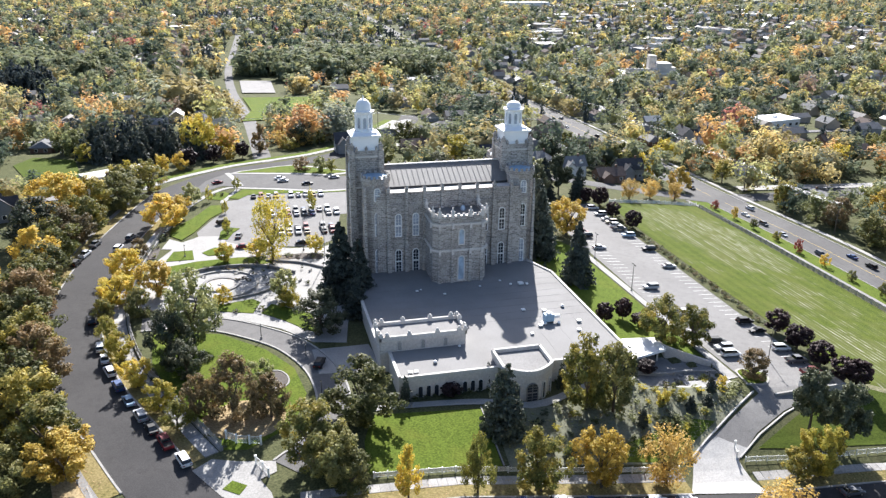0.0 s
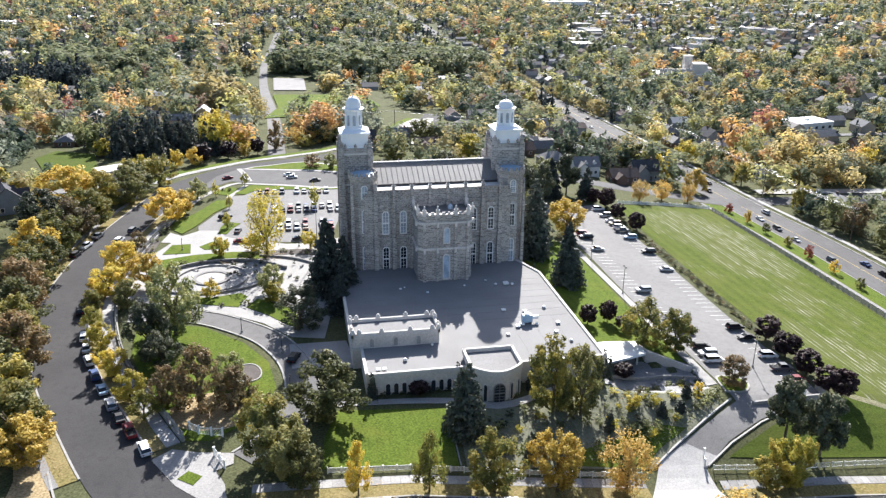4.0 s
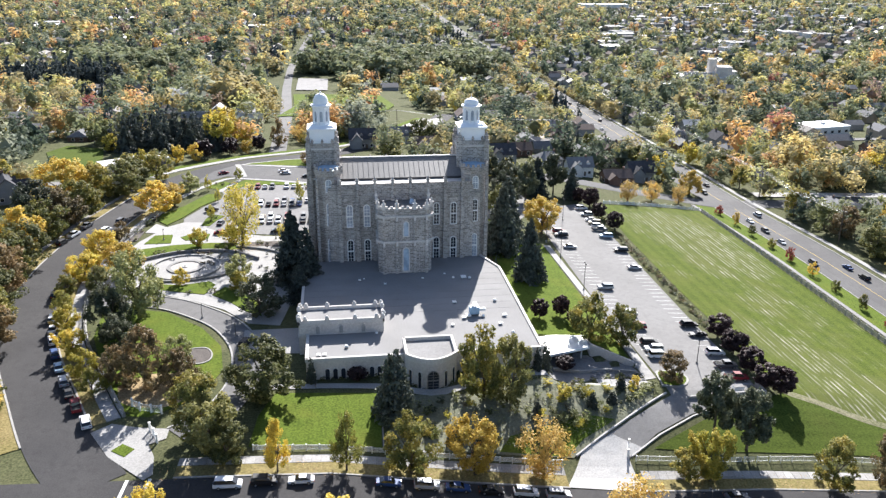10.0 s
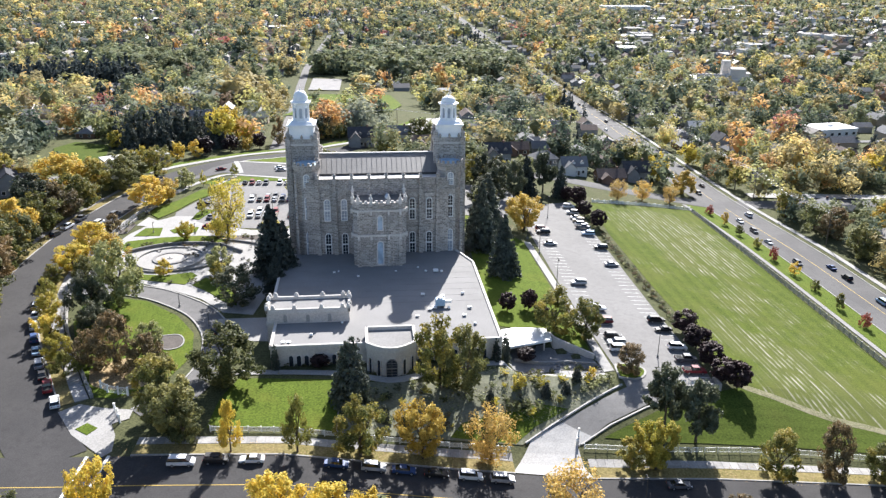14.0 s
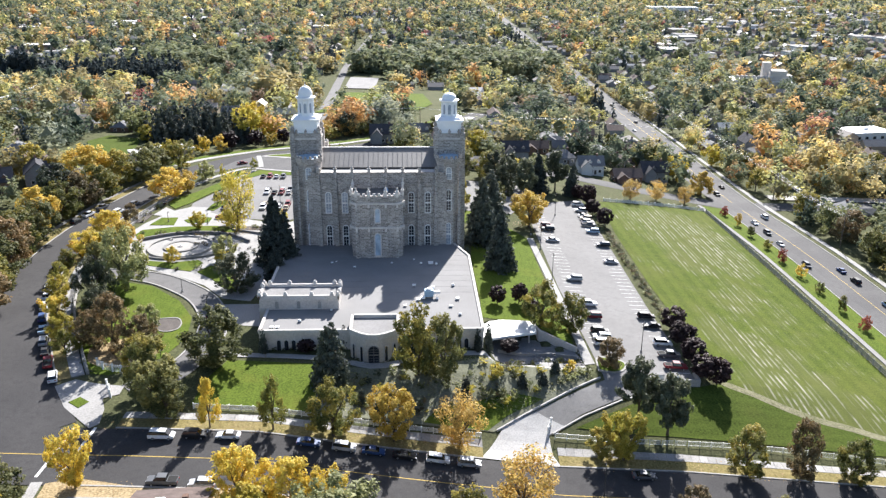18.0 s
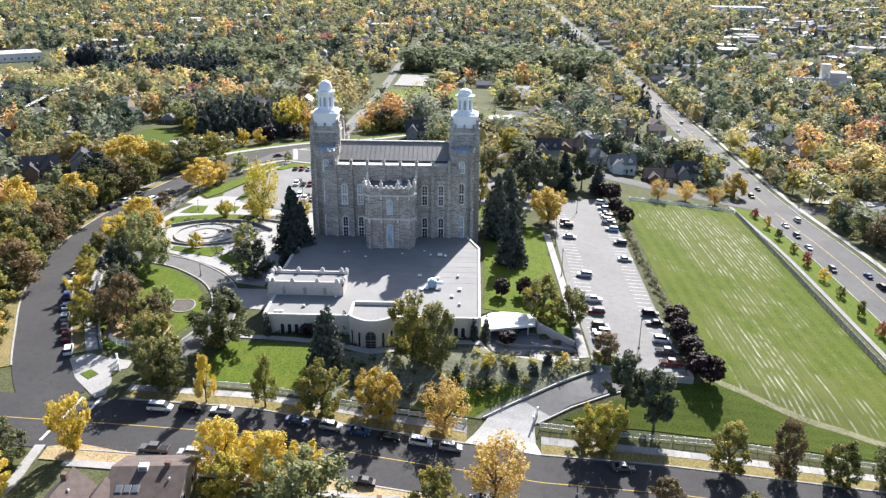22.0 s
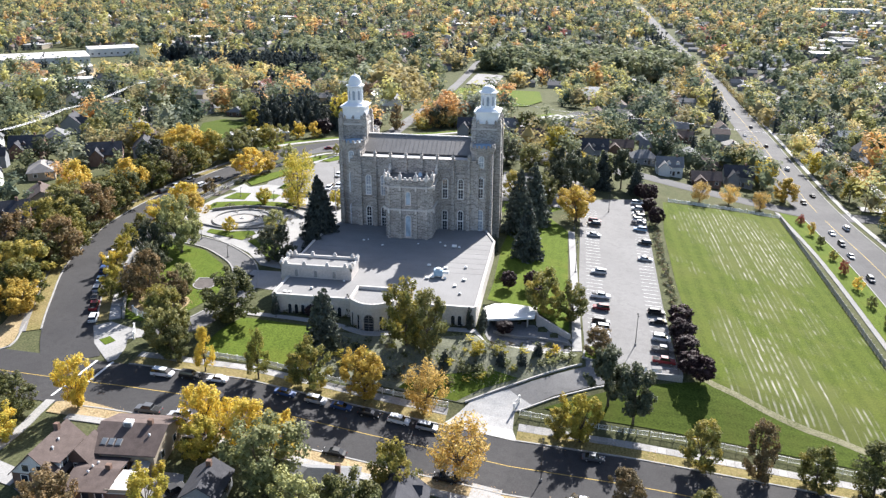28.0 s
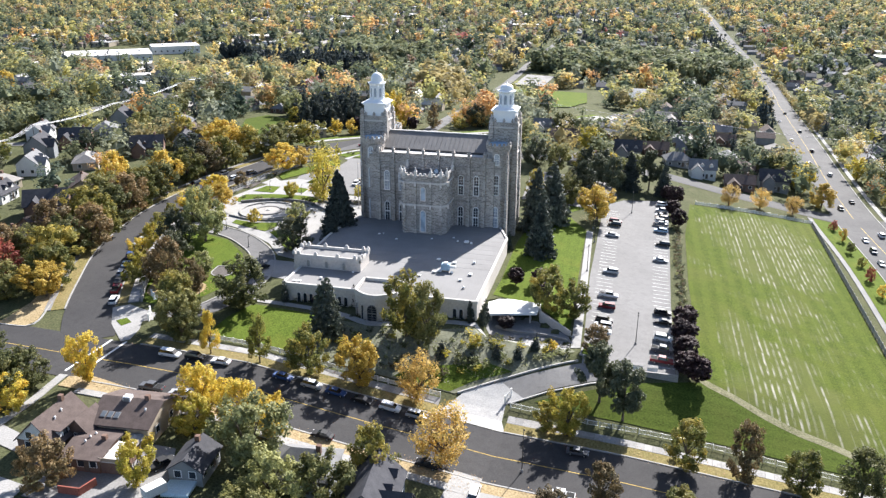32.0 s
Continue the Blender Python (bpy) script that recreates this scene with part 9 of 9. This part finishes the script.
# signs: utility boxes beside the lot end
for x, y in ((112.5, 137.4), (116.0, 137.4)):
    ub = thing("utility_box", "pale metal utility cabinet at the lot end", "utility box", (x, y, ground_z(x, y) + 0.1), group="utility boxes")
    bm = bmesh.new()
    box(bm, -1.2, 1.2, -0.7, 0.7, 0, 1.5, 0.04)
    part("cabinet", bm, WHITE_TRIM, ub)
    bm = bmesh.new()
    box(bm, -1.25, 1.25, -0.75, 0.75, 1.5, 1.6, 0.03)
    part("lid", bm, CONCRETE_DARK, ub)

# power poles and wires
POLE_WOOD = mat("pole_wood", (0.10, 0.075, 0.055), (0.14, 0.11, 0.085), 0.8, 0.9, 6.0, 0.3, local=True)
poles = [(223, 262, 14), (226, 330, 14), (231, 420, 15), (238, 520, 15), (246, 640, 15), (256, 780, 15)]
tops = []
for x, y, h in poles:
    z = ground_z(x, y)
    up = thing("power_pole", "brown wooden power pole with a crossarm", "power pole", (x, y, z), group="power poles of the avenue")
    bm = bmesh.new()
    lathe(bm, 0, 0, [(0.22, -0.4), (0.15, h)], 8)
    part("pole", bm, POLE_WOOD, up)
    bm = bmesh.new()
    box(bm, -1.5, 1.5, -0.08, 0.08, h - 1.0, h - 0.84)
    part("crossarm", bm, POLE_WOOD, up)
    for s in (-1.3, 0, 1.3):
        shared("insulator", "insulator", lambda b: lathe(b, 0, 0, [(0.05, 0), (0.09, 0.15), (0.04, 0.3)], 6), CREAM, up, pose(s, 0, h - 0.84))
    tops.append((x, y, z + h - 0.55))
far_poles = [(-240, 470), (-130, 440), (-40, 425), (60, 420), (150, 428), (238, 440)]
t2 = []
for x, y in far_poles:
    z = ground_z(x, y)
    up = thing("power_pole", "brown wooden power pole with a crossarm", "power pole", (x, y, z), group="power poles behind the grounds")
    bm = bmesh.new()
    lathe(bm, 0, 0, [(0.22, -0.4), (0.15, 16)], 8)
    part("pole", bm, POLE_WOOD, up)
    bm = bmesh.new()
    box(bm, -0.08, 0.08, -1.5, 1.5, 15.0, 15.16)
    part("crossarm", bm, POLE_WOOD, up)
    t2.append((x, y, z + 15.3))


def wires(tops, sway, label):
    for s in (-1.3, 0.0, 1.3):
        for a, b in zip(tops, tops[1:]):
            c = bpy.data.curves.new("power_wire", "CURVE")
            c.dimensions, c.bevel_depth, c.bevel_resolution = "3D", 0.035, 1
            sp = c.splines.new("POLY")
            sp.points.add(12)
            for i in range(13):
                t = i / 12
                p = Vector(a).lerp(Vector(b), t) + Vector(sway) * s
                p.z -= 4 * t * (1 - t) * 1.6
                sp.points[i].co = (*p, 1)
            c.materials.append(ALLOY)
            tagged(new("power_wire", c), label, "wire", "power wires")


wires(tops, (1, 0, 0), "thin metal power wire between poles")
wires(t2, (0, 1, 0), "thin metal power wire between poles")

# overhead line across the eastern gardens
POLES = [(-150, 236), (-159, 270), (-164, 336), (-202, 476), (-262, 690), (-334, 908)]
line_ob = thing("power_line", "overhead electric wires on timber poles", "power line")
for x, y in POLES:
    bm = bmesh.new()
    z = ground_z(x, y)
    lathe(bm, x, y, [(0.2, z - 0.5), (0.13, z + 12)], 8)
    box(bm, x - 1.3, x + 1.3, y - 0.08, y + 0.08, z + 11.2, z + 11.4)
    part("pole", bm, BARK, line_ob)
WIRE = mat("bright_wire", (0.55, 0.55, 0.55), (0.65, 0.65, 0.65), 1.0, 0.35, 5.0, 0.0, metal=0.6)
for off in (-1.2, -0.4, 0.5, 1.2):
    verts, faces = [], []
    for (xa, ya), (xb, yb) in zip(POLES, POLES[1:]):
        for i in range(13):
            t = i / 12
            x, y = xa + (xb - xa) * t + off, ya + (yb - ya) * t
            z = (ground_z(xa, ya) * (1 - t) + ground_z(xb, yb) * t) + 11.5 - 4 * t * (1 - t) * 1.6
            for k in range(3):
                a = 2.1 * k
                verts.append((x + 0.06 * math.cos(a), y, z + 0.06 * math.sin(a)))
    for i in range(len(verts) // 3 - 1):
        for k in range(3):
            faces.append((3 * i + k, 3 * i + (k + 1) % 3, 3 * i + 3 + (k + 1) % 3, 3 * i + 3 + k))
    quadmesh("wire", verts, faces, WIRE, line_ob)

# fallen leaves along the kerbs, on the verges and under the trees
r_f = np.random.default_rng(91)
LITTER = leaf_mat("fallen_leaves", (0.20, 0.13, 0.06), (0.42, 0.29, 0.12), (0.5, 0.36, 0.1), glow=0.1)
fallen = []
for line, lo, hi, n in ((street_mid, 8.0, 14, 2600), (street_mid, -15, -7.4, 4200), (inner, -10.5, -6.6, 1100), (outer, 5.0, 11, 2400)):
    for _ in range(n):
        i = int(r_f.integers(1, len(line) - 1))
        a, b = Vector(line[i]), Vector(line[i + 1])
        d = (b - a).normalized()
        p = a + (b - a) * r_f.uniform() + Vector((-d.y, d.x)) * (lo + (hi - lo) * r_f.beta(1.4, 1.4))
        if -8 < p.x < 205 or abs(p.y - 106) > 18:
            if noise.noise(Vector((p.x * 0.12, p.y * 0.12, 2))) > -0.1 and not (68 < p.x < 85 and p.y > 109):
                fallen.append((p.x, p.y, ground_z(p.x, p.y) + 0.27))
for cx, cy, rad, n in ((-15.6, 145, 6, 700), (-9, 146, 6, 500), (102.4, 142.8, 2.6, 120), (-3, 232, 5, 300), (97, 245, 6, 300)):
    for _ in range(n):
        a, q = r_f.uniform(0, 6.28), rad * math.sqrt(r_f.uniform())
        x, y = cx + q * math.cos(a), cy + q * math.sin(a)
        fallen.append((x, y, ground_z(x, y) + 0.36))
pts = np.array(fallen)
v, f = cards(pts, 0.13, r_f, np.tile((0.0, 0.0, 1.0), (len(pts), 1)), 0.25)
tagged(quadmesh("fallen_leaves", v.tolist(), f.tolist(), LITTER), "scattered brown and yellow fallen leaves", "leaves", kind="stuff")
